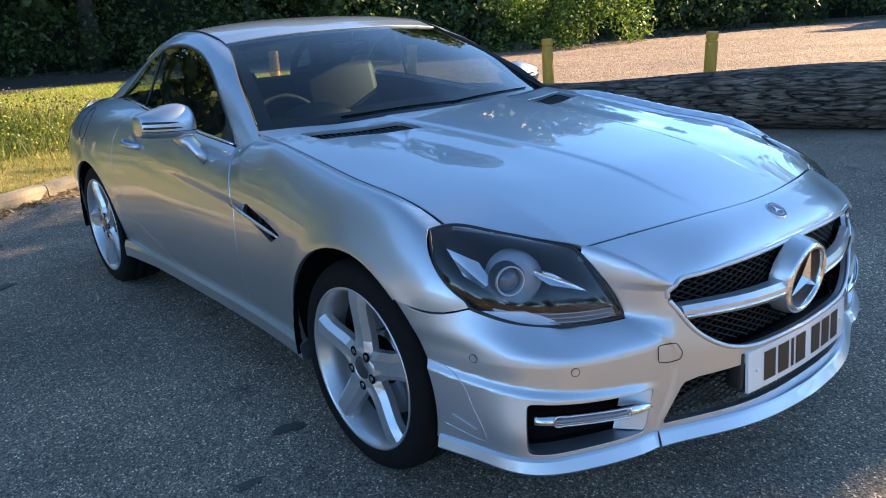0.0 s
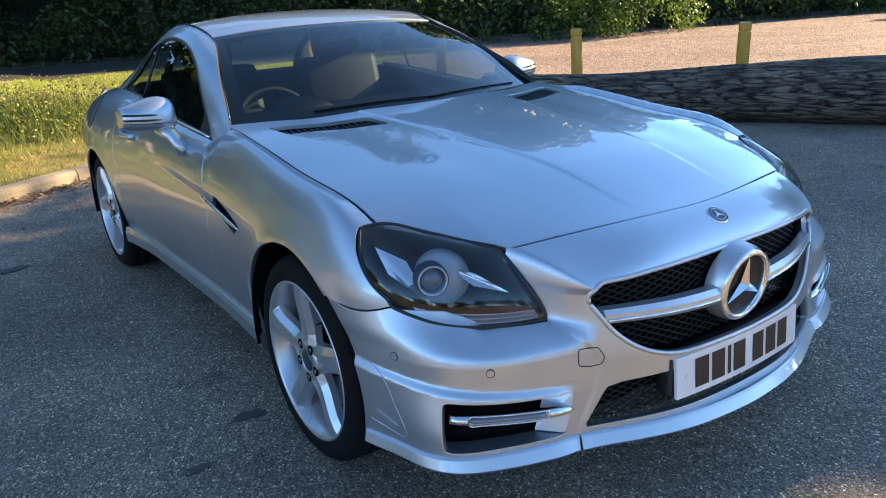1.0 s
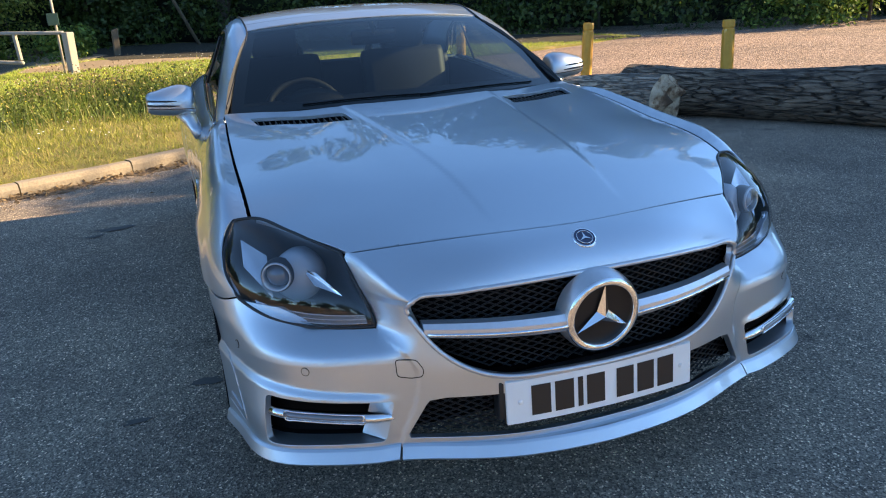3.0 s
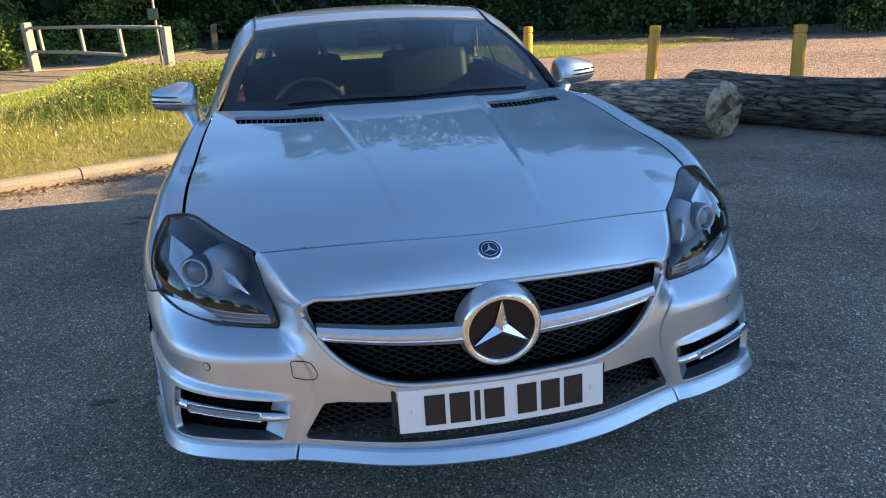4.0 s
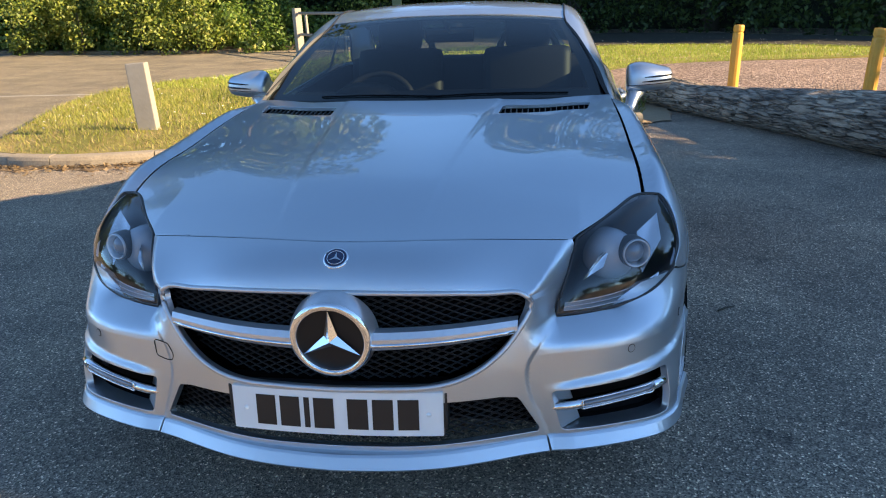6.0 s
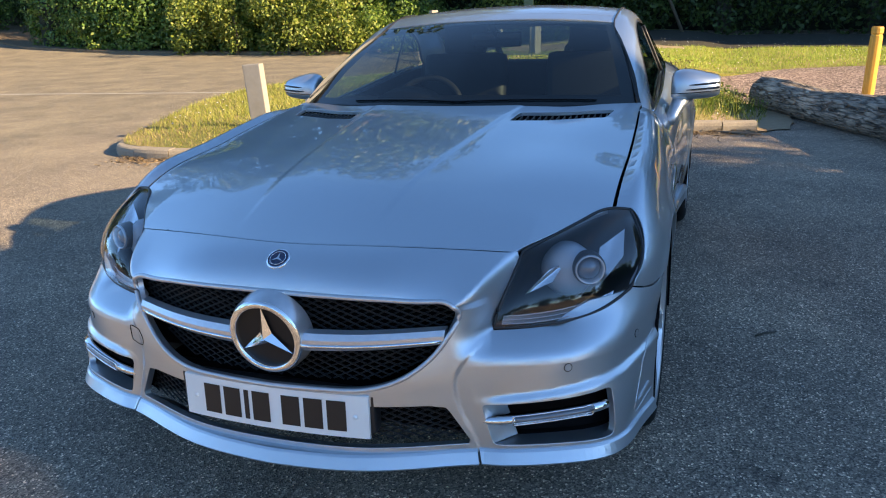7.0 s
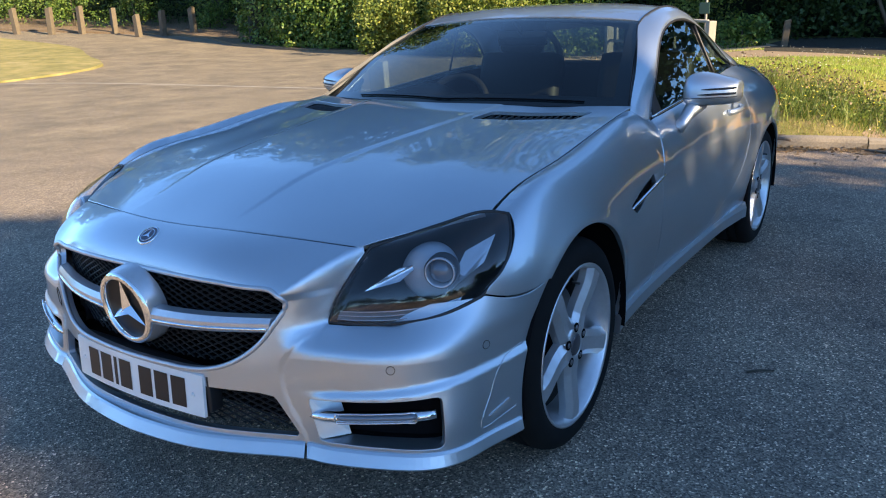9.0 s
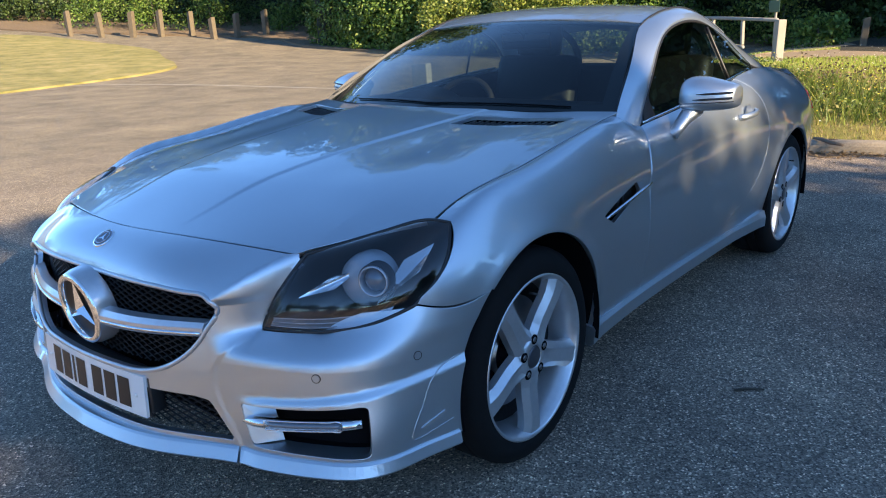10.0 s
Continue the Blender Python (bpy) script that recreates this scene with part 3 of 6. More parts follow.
for sgn in (1, -1):
    xs = np.linspace(0.085, 0.432, 14)
    rows = []
    for i, x in enumerate(xs):
        y = float(plan_y(s_of_x(x))) + 0.020
        zc = 0.546 + 0.016 * (x / 0.43)
        h = np.interp(i, [0, 13], [0.024, 0.019])
        rows.append([(sgn * x, y + 0.02, zc + h), (sgn * x, y - 0.004, zc + h * 0.9), (sgn * x, y - 0.012, zc + h * 0.25), (sgn * x, y - 0.013, zc - h * 0.35), (sgn * x, y - 0.003, zc - h), (sgn * x, y + 0.02, zc - h)])
    bm = bmesh.new()
    v = [[bm.verts.new(p) for p in r] for r in rows]
    for r0, r1 in zip(v, v[1:]):
        for j in range(6):
            bm.faces.new((r0[j], r1[j], r1[(j + 1) % 6], r0[(j + 1) % 6]))
    part("grille_bar", capped(bm), SATIN, car, "silver and chrome cross bar", smooth=False)
    path = [(sgn * x, float(plan_y(s_of_x(x))) + 0.0085, 0.538 + 0.016 * (x / 0.43)) for x in np.linspace(0.088, 0.425, 12)]
    part("bar_strip", tube_bm(path, 0.0055, 8, squash=0.9), CHROME, car)

loop = np.vstack([grille_half, (grille_half * (-1, 1))[::-1][1:-1]])
loop = dense(sz(loop), 0.012)
part("grille_surround", tube_bm(bumper(loop[:, 0], loop[:, 1]) + (0, 0.001, 0), 0.0065, 8, True), SATIN, car, "bright grille surround")
emblem = new("emblem")
emblem.parent = car
EM = pose(0, -0.848, 0.553, 6, 0, 0)
part("emblem_collar", lathe_bm([(0.106, 0.055), (0.104, 0.022), (0.0985, 0.005)], 72, "y"), SATIN, emblem, "satin silver collar", m=EM)
part("emblem_ring", lathe_bm([(0.0985, 0.005), (0.0960, 0.0), (0.084, -0.003), (0.080, 0.002), (0.080, 0.020)], 72, "y"), CHROME, emblem, m=EM)
part("emblem_disc", lathe_bm([(0.0, 0.016), (0.081, 0.014)], 48, "y"), MESHM, emblem, m=EM)
bm = bmesh.new()
for k in range(3):
    w = math.pi / 2 + k * 2 * math.pi / 3
    tip = Vector((0.079 * math.cos(w), 0.006, 0.079 * math.sin(w)))
    l = Vector((0.0185 * math.cos(w + math.pi / 3), 0.010, 0.0185 * math.sin(w + math.pi / 3)))
    r = Vector((0.0185 * math.cos(w - math.pi / 3), 0.010, 0.0185 * math.sin(w - math.pi / 3)))
    mid = Vector((0, -0.006, 0))
    a, b, c, d = (bm.verts.new(q) for q in (tip, l, r, mid))
    bm.faces.new((a, b, d))
    bm.faces.new((a, d, c))
bmesh.ops.recalc_face_normals(bm, faces=bm.faces)
part("emblem_star", bm, CHROME, emblem, smooth=False, m=EM)
badge = new("bonnet_badge")
badge.parent = car
nose = bumper(np.zeros(3), np.array([0.706, 0.710, 0.714]))
tilt = math.degrees(math.atan2(nose[2][2] - nose[0][2], nose[2][1] - nose[0][1]))
BM = pose(0, nose[1][1], nose[1][2] + 0.001, tilt, 0, 0)
part("badge_rim", lathe_bm([(0.0, 0.001), (0.0295, 0.0012), (0.031, -0.001), (0.031, -0.008)], 40, "z"), CHROME, badge, m=BM)
part("badge_field", lathe_bm([(0.0, 0.0018), (0.027, 0.0016)], 40, "z"), BLUEDOT, badge, m=BM)
bm = bmesh.new()
for k in range(3):
    w = math.pi / 2 + k * 2 * math.pi / 3
    bm.faces.new([bm.verts.new((r * math.cos(w + o), r * math.sin(w + o), 0.0026)) for r, o in ((0.0185, 0), (0.0035, math.pi / 3), (0.0, 0), (0.0035, -math.pi / 3))])
w_ = [tuple(q) for q in np.stack([0.0205 * np.cos(np.linspace(0, 2 * np.pi, 28, endpoint=False)), 0.0205 * np.sin(np.linspace(0, 2 * np.pi, 28, endpoint=False)), 0 * np.arange(28) + 0.0022], 1)]
part("badge_star", bm, CHROME, badge, m=BM)
part("badge_circle", tube_bm(w_, 0.0009, 5, True), CHROME, badge, m=BM)

# number plate
plate = new("number_plate")
plate.parent = car
curve_y = lambda x: -0.856 + 0.24 * x * x
for nm, w, h, dy, mt in (("plate_holder", 0.262, 0.057, 0.012, BLACK), ("plate_face", 0.260, 0.0555, 0.0, PLATE)):
    xs = np.linspace(-w, w, 25)
    bm = bmesh.new()
    v = [[bm.verts.new((x, curve_y(x) + dy + d + 0.05 * z, 0.368 + z)) for d, z in ((0, h), (0, -h), (0.008, -h), (0.008, h))] for x in xs]
    for r0, r1 in zip(v, v[1:]):
        for j in range(4):
            bm.faces.new((r0[j], r1[j], r1[(j + 1) % 4], r0[(j + 1) % 4]))
    part(nm, capped(bm), mt, plate, smooth=False)
part("plate_mount", box_bm(-0.275, 0.270, -0.829, -0.79, 0.320, 0.424, 0.006), BLACK, plate)
for k, (x0, wd) in enumerate(((-0.198, 0.050), (-0.137, 0.050), (-0.076, 0.014), (-0.052, 0.050), (0.031, 0.050), (0.092, 0.050), (0.153, 0.050))):
    xs = np.linspace(x0, x0 + wd, 5)
    bm = bmesh.new()
    v = [[bm.verts.new((x, curve_y(x) + 0.05 * z - 0.0012, 0.368 + z)) for z in (0.0395, -0.0395)] for x in xs]
    for r0, r1 in zip(v, v[1:]):
        bm.faces.new((r0[0], r1[0], r1[1], r0[1]))
    part("plate_bar", bm, INK, plate, "dark plain bar")
for x in (-0.226, 0.226):
    part("plate_screw", lathe_bm([(0.0, -0.003), (0.005, -0.002), (0.0065, 0.001)], 12, "y"), PLATE, plate, m=pose(x, curve_y(x) - 0.001, 0.368))

RUNLENS = shader("running_lamp_lens", (0.15, 0.17, 0.20), 0.10, 0.2, 1.0)
# fog slots: dark box, wedge, chrome bar with running lamp
for sgn in (1, -1):
    slot_ob = new("lamp_slot")
    slot_ob.parent = car
    n = 12
    rows = []
    for u in np.linspace(0, 1, n):
        x = 0.50 + 0.305 * u
        s = float(s_of_x(x))
        zz = (0.268 + 0.004 * u, 0.40 + 0.018 * u)
        p = bumper(np.array([s, s]), np.array(zz))
        rows.append([(sgn * (q[0] - 0.03 * u), q[1] + 0.075 - 0.01 * u, q[2]) for q in p])
    grid_mesh("slot_back", rows, DARK, slot_ob)
    floor_rows = []
    for u in np.linspace(0, 1, n):
        x = 0.505 + 0.285 * u
        s = float(s_of_x(x))
        p = bumper(np.array([s]), np.array([0.276]))[0]
        floor_rows.append([(sgn * p[0], p[1] + 0.003, 0.2765), (sgn * (p[0] - 0.020 * u), p[1] + 0.052, 0.2785)])
    grid_mesh("slot_floor", floor_rows, PAINT, slot_ob)
    grid_mesh("slot_base", [[f1, (f1[0] - sgn * 0.02 * i / 11, f1[1] + 0.03, 0.281)] for i, (_, f1) in enumerate(floor_rows)], DARK, slot_ob)
    roof_rows = []
    for u in np.linspace(0, 1, n):
        q = bumper(np.array([float(s_of_x(0.505 + 0.285 * u))]), np.array([0.392 + 0.014 * u]))[0]
        roof_rows.append([(sgn * (q[0] - 0.008 * u), q[1] + 0.012, q[2]), (sgn * (q[0] - 0.04 * u), q[1] + 0.075, q[2])])
    grid_mesh("slot_roof", roof_rows, DARK, slot_ob)
    # silver wedge at the inner end
    bm = bmesh.new()
    p = {k: bumper(np.array([float(s_of_x(k[0]))]), np.array([k[1]]))[0] for k in ((0.508, 0.388), (0.537, 0.281), (0.548, 0.388), (0.585, 0.281))}
    vs = [bm.verts.new((sgn * q[0], q[1] + d, q[2])) for q, d in ((p[(0.508, 0.388)], 0.002), (p[(0.548, 0.388)], 0.062), (p[(0.585, 0.281)], 0.052), (p[(0.537, 0.281)], 0.002))]
    bm.faces.new(vs)
    part("slot_wedge", bm, PAINT, slot_ob, smooth=False)
    xs = np.linspace(0.512, 0.772, 22)
    path = []
    for i, x in enumerate(xs):
        q = bumper(np.array([float(s_of_x(x))]), np.array([0.345]))[0]
        path.append((sgn * q[0], q[1] + 0.012, 0.337 + 0.028 * (x - 0.5) / 0.29))
    part("slot_bar", tube_bm(path, np.interp(np.arange(22), [0, 3, 19, 21], [0.012, 0.0165, 0.0155, 0.013]), 12, squash=0.85), CHROME, slot_ob, "chrome bar")
    lamp = [(q[0] + sgn * 0.003, q[1] - 0.0090, q[2] + 0.003) for q in path[6:20]]
    part("running_lamp", tube_bm(lamp, np.interp(np.arange(14), [0, 1, 12, 13], [0.007, 0.0105, 0.0105, 0.007]), 10, squash=0.8), RUNLENS, slot_ob, "clear running lamp lens")
    rim = [(q[0], q[1] - 0.009, q[2] + 0.0125) for q in lamp] + [(q[0], q[1] - 0.006, q[2] - 0.0125) for q in lamp[::-1]]
    part("lamp_frame", tube_bm(curve_pts(rim, 60, True), 0.0022, 6, True), CHROME, slot_ob, "chrome frame")

# headlamps
def coons(c0, c1, d0, d1, bulge=0.0, n=22):
    """Patch between curves c0, c1 (along u) and d0, d1 (along v)."""
    c0, c1, d0, d1 = (curve_pts(c, n) for c in (c0, c1, d0, d1))
    u = np.linspace(0, 1, n)[:, None, None]
    v = np.linspace(0, 1, n)[None, :, None]
    p = (1 - v) * c0[:, None] + v * c1[:, None] + (1 - u) * d0[None] + u * d1[None]
    p = p - ((1 - u) * (1 - v) * c0[0] + u * (1 - v) * c0[-1] + (1 - u) * v * c1[0] + u * v * c1[-1])
    nrm = np.cross(c0[-1] - c1[0], c1[-1] - c0[0])
    nrm /= np.linalg.norm(nrm)
    if nrm[1] > 0:
        nrm = -nrm
    return p + bulge * (16 * u * (1 - u) * v * (1 - v)) ** 0.65 * nrm


lamp_top = [(0.571, -0.545, 0.716), (0.645, -0.442, 0.741), (0.695, -0.365, 0.757), (0.752, -0.296, 0.770), (0.802, -0.275, 0.765)]
lamp_low = [(0.522, -0.657, 0.552), (0.60, -0.628, 0.551), (0.70, -0.578, 0.559), (0.77, -0.522, 0.576), (0.825, -0.452, 0.606)]
lamp_in = [(0.522, -0.657, 0.552), (0.532, -0.640, 0.595), (0.550, -0.610, 0.648), (0.571, -0.545, 0.716)]
lamp_out = [(0.825, -0.452, 0.606), (0.845, -0.388, 0.656), (0.837, -0.330, 0.707), (0.802, -0.275, 0.765)]
AMBER = shader("indicator_lens", (0.16, 0.155, 0.15), 0.10, 0.2, 1.0)
BRIGHT = shader("lamp_reflector_bright", (0.78, 0.80, 0.82), 0.16, 0.85, 0.3)
GREYLENS = shader("lamp_reflector_grey", (0.36, 0.39, 0.43), 0.45, 0.0, 0.5)
RINGGREY = shader("lamp_ring_grey", (0.50, 0.52, 0.55), 0.25, 0.5, 0.5)
DARKGLOSS = shader("lamp_housing_dark", (0.018, 0.020, 0.023), 0.32, 0.2)
for sgn in (1, -1):
    lamp = new("headlamp")
    lamp.parent = car
    lamp["label"] = "dark headlamp with clear lens"
    mir = np.array([sgn, 1, 1.0])
    lens = coons(lamp_low, lamp_top, lamp_in, lamp_out, 0.050) * mir
    o = grid_mesh("lens", lens, LENS, lamp, out=(sgn * 0.5, -1, 0.3))
    o.visible_shadow = False
    bowl = coons(lamp_low, lamp_top, lamp_in, lamp_out, -0.14)
    grid_mesh("housing", bowl * mir, DARKGLOSS, lamp, out=(sgn * 0.5, -1, 0.3))
    # black edge bead round the lens
    rim = np.vstack([curve_pts(lamp_low, 30), curve_pts(lamp_out, 20)[1:], curve_pts(lamp_top, 30)[::-1][1:], curve_pts(lamp_in, 20)[::-1][1:-1]])
    part("lens_seal", tube_bm((rim + (0, 0.002, 0)) * mir, 0.0045, 6, True), BLACK, lamp)
    ax = Vector((0.35 * sgn, -0.93, 0.05)).normalized()
    M = Matrix.Translation((sgn * 0.718, -0.470, 0.655)) @ ax.to_track_quat("Y", "Z").to_matrix().to_4x4()
    eye = M @ pose(-0.006 * sgn, 0.0, 0.002) @ Matrix.Scale(0.86, 4)
    dome = M @ pose(0.036 * sgn, -0.014, -0.014)
    part("projector_dome", lathe_bm([(0.066, -0.085), (0.069, -0.050), (0.066, -0.024), (0.054, -0.006), (0.036, 0.003), (0.016, 0.007), (0.0, 0.008)], 44, "y"), GREYLENS, lamp, "smoky grey projector dome", m=dome)
    part("projector_gap", lathe_bm([(0.049, -0.03), (0.048, 0.010), (0.045, 0.013), (0.042, 0.008)], 40, "y"), BLACK, lamp, m=eye)
    part("projector_ring", lathe_bm([(0.044, -0.01), (0.044, 0.016), (0.042, 0.021), (0.038, 0.016), (0.037, -0.01)], 40, "y"), RINGGREY, lamp, m=eye)
    part("projector_lens", lathe_bm([(0.0, 0.018), (0.012, 0.0165), (0.024, 0.011), (0.033, 0.002), (0.037, -0.008)], 32, "y"), shader("projector_glass", (0.10, 0.12, 0.15), 0.03, 0.3, 1.0), lamp, m=eye)
    # blades of reflector and the indicator strip
    def on(u, v, depth):
        a, b = bowl.shape[0] - 1, bowl.shape[1] - 1
        i, j = u * a, v * b
        base = coons(lamp_low, lamp_top, lamp_in, lamp_out, -depth)
        return base[int(round(i)), int(round(j))] * mir
    for nm, quad, mt in (("reflector_blade", ((0.13, 0.40, 0.006), (0.34, 0.50, 0.022), (0.42, 0.67, 0.034), (0.27, 0.60, 0.016)), BRIGHT),
                         ("reflector_blade", ((0.68, 0.26, 0.022), (0.84, 0.46, 0.006), (0.90, 0.78, 0.008), (0.72, 0.66, 0.034)), BRIGHT)):
        a, b, c, d = (on(*q) for q in quad)
        rows = [[(1 - t) * ((1 - w) * a + w * b) + t * ((1 - w) * d + w * c) + np.array([0, 0.012 * math.sin(math.pi * w) * math.sin(math.pi * t), 0]) for t in np.linspace(0, 1, 6)] for w in np.linspace(0, 1, 8)]
        grid_mesh(nm, rows, mt, lamp)
    strip = [[on(u, v, 0.018) for v in (0.05, 0.15)] for u in np.linspace(0.03, 0.80, 12)]
    grid_mesh("indicator_strip", strip, AMBER, lamp, "clear indicator strip")
    for k in range(3):
        line = [on(u, 0.06 + 0.048 * k, 0.008) for u in np.linspace(0.06, 0.74 - 0.08 * k, 8)]
        part("indicator_rib", tube_bm(line, 0.0014, 5), RINGGREY, lamp)
    cells = [[on(u, v, 0.007) + np.array([0, -0.0015 * ((i + j) % 2), 0]) for j, v in enumerate(np.linspace(0.06, 0.14, 5))] for i, u in enumerate(np.linspace(0.71, 0.79, 7))]
    grid_mesh("indicator_cells", cells, BRIGHT, lamp, smooth=False)


# ---- cabin: windscreen, roof, pillars, side glass ----
ws_low = spline([0, 0.35, 0.71], [0.60, 0.66, 0.815])
ws_top = spline([0, 0.3, 0.556], [1.275, 1.292, 1.342])


def screen(a, t):
    """Windscreen: a runs across (-1 to 1), t up."""
    wl, wt = 0.708, 0.553
    x0, x1 = a * wl, a * wt
    y0, y1 = ws_low(np.abs(x0)), ws_top(np.abs(x1))
    z0 = 0.940 - 0.014 * a * a
    z1 = 1.232 - 0.026 * a * a
    bow = 0.020 * np.sin(np.pi * t)
    return np.stack([x0 + (x1 - x0) * t, y0 + (y1 - y0) * t - bow * 0.5, z0 + (z1 - z0) * t + bow], -1)


def as_grid(f, us, vs):
    u, v = np.meshgrid(us, vs, indexing="ij")
    return f(u, v)


grid_mesh("windscreen", as_grid(screen, np.linspace(-1, 1, 41), np.linspace(-0.04, 1, 17)), WINDSCREEN, car, "tinted windscreen", out=(0, -1, 1))
# dark printed border
def border(a0, a1, t0, t1, n=30):
    return as_grid(lambda a, t: screen(a, t) + np.array([0, 0.004, -0.003]), np.linspace(a0, a1, n), np.linspace(t0, t1, 4))


grid_mesh("screen_border", border(-1, 1, 0.955, 1.0), GLOSS, car)
grid_mesh("screen_border", border(-1, -0.93, 0, 1, 12), BLACK, car)
grid_mesh("screen_border", border(0.93, 1, 0, 1, 12), BLACK, car)
grid_mesh("scuttle", border(-1, 1, -0.10, 0.03), BLACK, car)
for a0, a1 in ((-0.62, 0.10), (0.02, 0.80)):
    path = [screen(np.array(a), np.array(-0.004 + 0.014 * math.sin(math.pi * i / 15))) + np.array([0, -0.003, 0.003]) for i, a in enumerate(np.linspace(a0, a1, 16))]
    part("wiper", tube_bm(path, 0.0030, 6), DARK, car)

roof_mid = spline([1.27, 1.36, 1.6, 1.85, 2.1, 2.36], [1.234, 1.259, 1.288, 1.292, 1.264, 1.195])
roof_fall = spline([1.27, 1.342, 1.46, 1.75, 2.05, 2.36], [0.042, 0.047, 0.037, 0.034, 0.056, 0.062])


def roof(x, y):
    return np.stack([x, y, roof_mid(y) - roof_fall(y) * (np.abs(x) / 0.55) ** 2.4], -1)


xs = np.linspace(-0.553, 0.553, 31)
joint = lambda x: 1.352 + 0.075 * (np.abs(x) / 0.55) ** 2
skin("roof_header", roof, np.vstack([np.stack([xs, ws_top(np.abs(xs)) + 0.002], 1), np.stack([xs, joint(xs) - 0.002], 1)[::-1]]), [], 0.03, 0.01, (0, 0, 1), PAINT, car)
edge_x = spline([1.36, 1.7, 2.05, 2.36], [0.552, 0.549, 0.545, 0.535])
yr = np.linspace(1.44, 2.36, 16)
roof_poly = np.vstack([np.stack([xs, joint(xs) + 0.002], 1), np.stack([edge_x(yr), yr], 1), np.stack([-edge_x(yr), yr], 1)[::-1]])
skin("roof", roof, roof_poly, [], 0.04, 0.012, (0, 0, 1), PAINT, car, "silver folding hardtop roof")

pillar_in = [(0.744, 0.735, 0.898), (0.716, 0.815, 0.943), (0.634, 1.07, 1.072), (0.556, 1.342, 1.208), (0.554, 1.46, 1.240), (0.552, 1.75, 1.262), (0.556, 2.06, 1.198), (0.578, 2.32, 1.082), (0.66, 2.53, 0.970)]
pillar_out = [(0.776, 0.862, 0.840), (0.764, 0.905, 0.885), (0.718, 1.085, 1.022), (0.664, 1.29, 1.148), (0.640, 1.47, 1.196), (0.635, 1.75, 1.202), (0.652, 2.02, 1.112), (0.698, 2.19, 1.005), (0.735, 2.29, 0.962)]
pillar_a = pillar_in[:-2] + [(0.592, 2.33, 1.078), (0.62, 2.54, 0.985), (0.635, 2.80, 0.895)]
pillar_b = pillar_out[:-1] + [(0.724, 2.36, 0.957), (0.685, 2.64, 0.905)]
for sgn in (1, -1):
    a, b = curve_pts(pillar_a, 60), curve_pts(pillar_b, 60)
    rows = []
    for p, q in zip(a, b):
        mid = (p + q) / 2
        nrm = np.array([0.55, -0.35, 0.75]) if mid[1] < 1.3 else np.array([0.6, 0, 0.8])
        w = np.linalg.norm(p - q)
        lift = 0.022 * (1 - float(step(mid[1], 1.16, 1.36))) * float(step(mid[1], 0.80, 0.98))
        ring = [p + (q - p) * t + nrm * (w * (0.30 if mid[1] < 1.3 else 0.42) * t * (1 - t) + lift * (1 - t)) for t in np.linspace(0, 1, 8)]
        ring = [p - nrm * 0.012] + ring + [q - nrm * 0.012]
        rows.append([r * np.array([sgn, 1, 1]) for r in ring])
    k = next(i for i, p in enumerate(a) if p[1] > 1.36)
    grid_mesh("pillar_trim", [r[:2] for r in rows[:k + 1]], BLACK, car, "black inner pillar trim", flip=sgn < 0)
    grid_mesh("windscreen_pillar", [r[1:] for r in rows[:k + 1]], PAINT, car, "silver windscreen pillar", flip=sgn < 0)
    grid_mesh("roof_pillar", rows[k:], PAINT, car, "silver roof pillar", flip=sgn < 0)
    seal = [q * np.array([sgn, 1, 1]) + np.array([-sgn * 0.002, 0, -0.004]) for q in b[2:-2]]
    part("window_seal", tube_bm(seal, 0.006, 6), BLACK, car)
    seam = [p * np.array([sgn, 1, 1]) + np.array([0, -0.001, 0.001]) for p in a[2:-4]]
    part("roof_seal", tube_bm(seam, 0.0035, 6), BLACK, car)
    yb = np.linspace(0.90, 2.14, 26)
    path = [(sgn * float(belt_x(y) + 0.001), y, float(belt_z(y) + 0.002)) for y in yb]
    part("belt_trim", tube_bm(path, 0.0055, 6), CHROME, car, "bright belt moulding")


def pane(y, z):
    return np.stack([0.769 - 0.42 * (z - 0.875), y, z], -1)


win = curve_pts([(q[1], q[2] - 0.002) for q in pillar_out], 40)[1:-2]
yb = np.linspace(2.20, 0.92, 20)
win_poly = np.vstack([win, np.stack([yb, belt_z(yb) - 0.01], 1)])
skin("side_window", pane, win_poly, [], 0.06, 0.004, (1, 0, 0), SIDEGLASS, car, "dark tinted side window", mirror=True)
skin("mirror_corner", lambda y, z: pane(y, z) + (0.004, 0, 0), np.array([(0.905, 0.872), (1.005, 0.882), (0.998, 0.930), (1.022, 0.990), (1.000, 0.978), (0.955, 0.935)]), [], 0.04, 0.006, (1, 0, 0), BLACK, car, mirror=True)
for sgn in (1, -1):
    path = [(sgn * (0.773 - 0.42 * (z - 0.875)), 1.86 - 0.22 * (z - 0.95), z) for z in np.linspace(0.95, 1.175, 6)]
    part("window_divider", tube_bm(path, 0.006, 6), BLACK, car)

# rear screen, boot lid, tail
rs = as_grid(lambda a, t: np.stack([a * (0.50 + 0.10 * t), 2.365 + 0.40 * t + 0 * a, 1.180 - 0.200 * t - 0.05 * a * a * (1 - t)], -1), np.linspace(-1, 1, 17), np.linspace(0, 1, 7))
grid_mesh("rear_window", rs, SIDEGLASS, car, out=(0, 1, 1))


def deck(x, y):
    return np.stack([x, y, belt_z(y) + 0.012 * (1 - (np.abs(x) / belt_x(y)) ** 2)], -1)


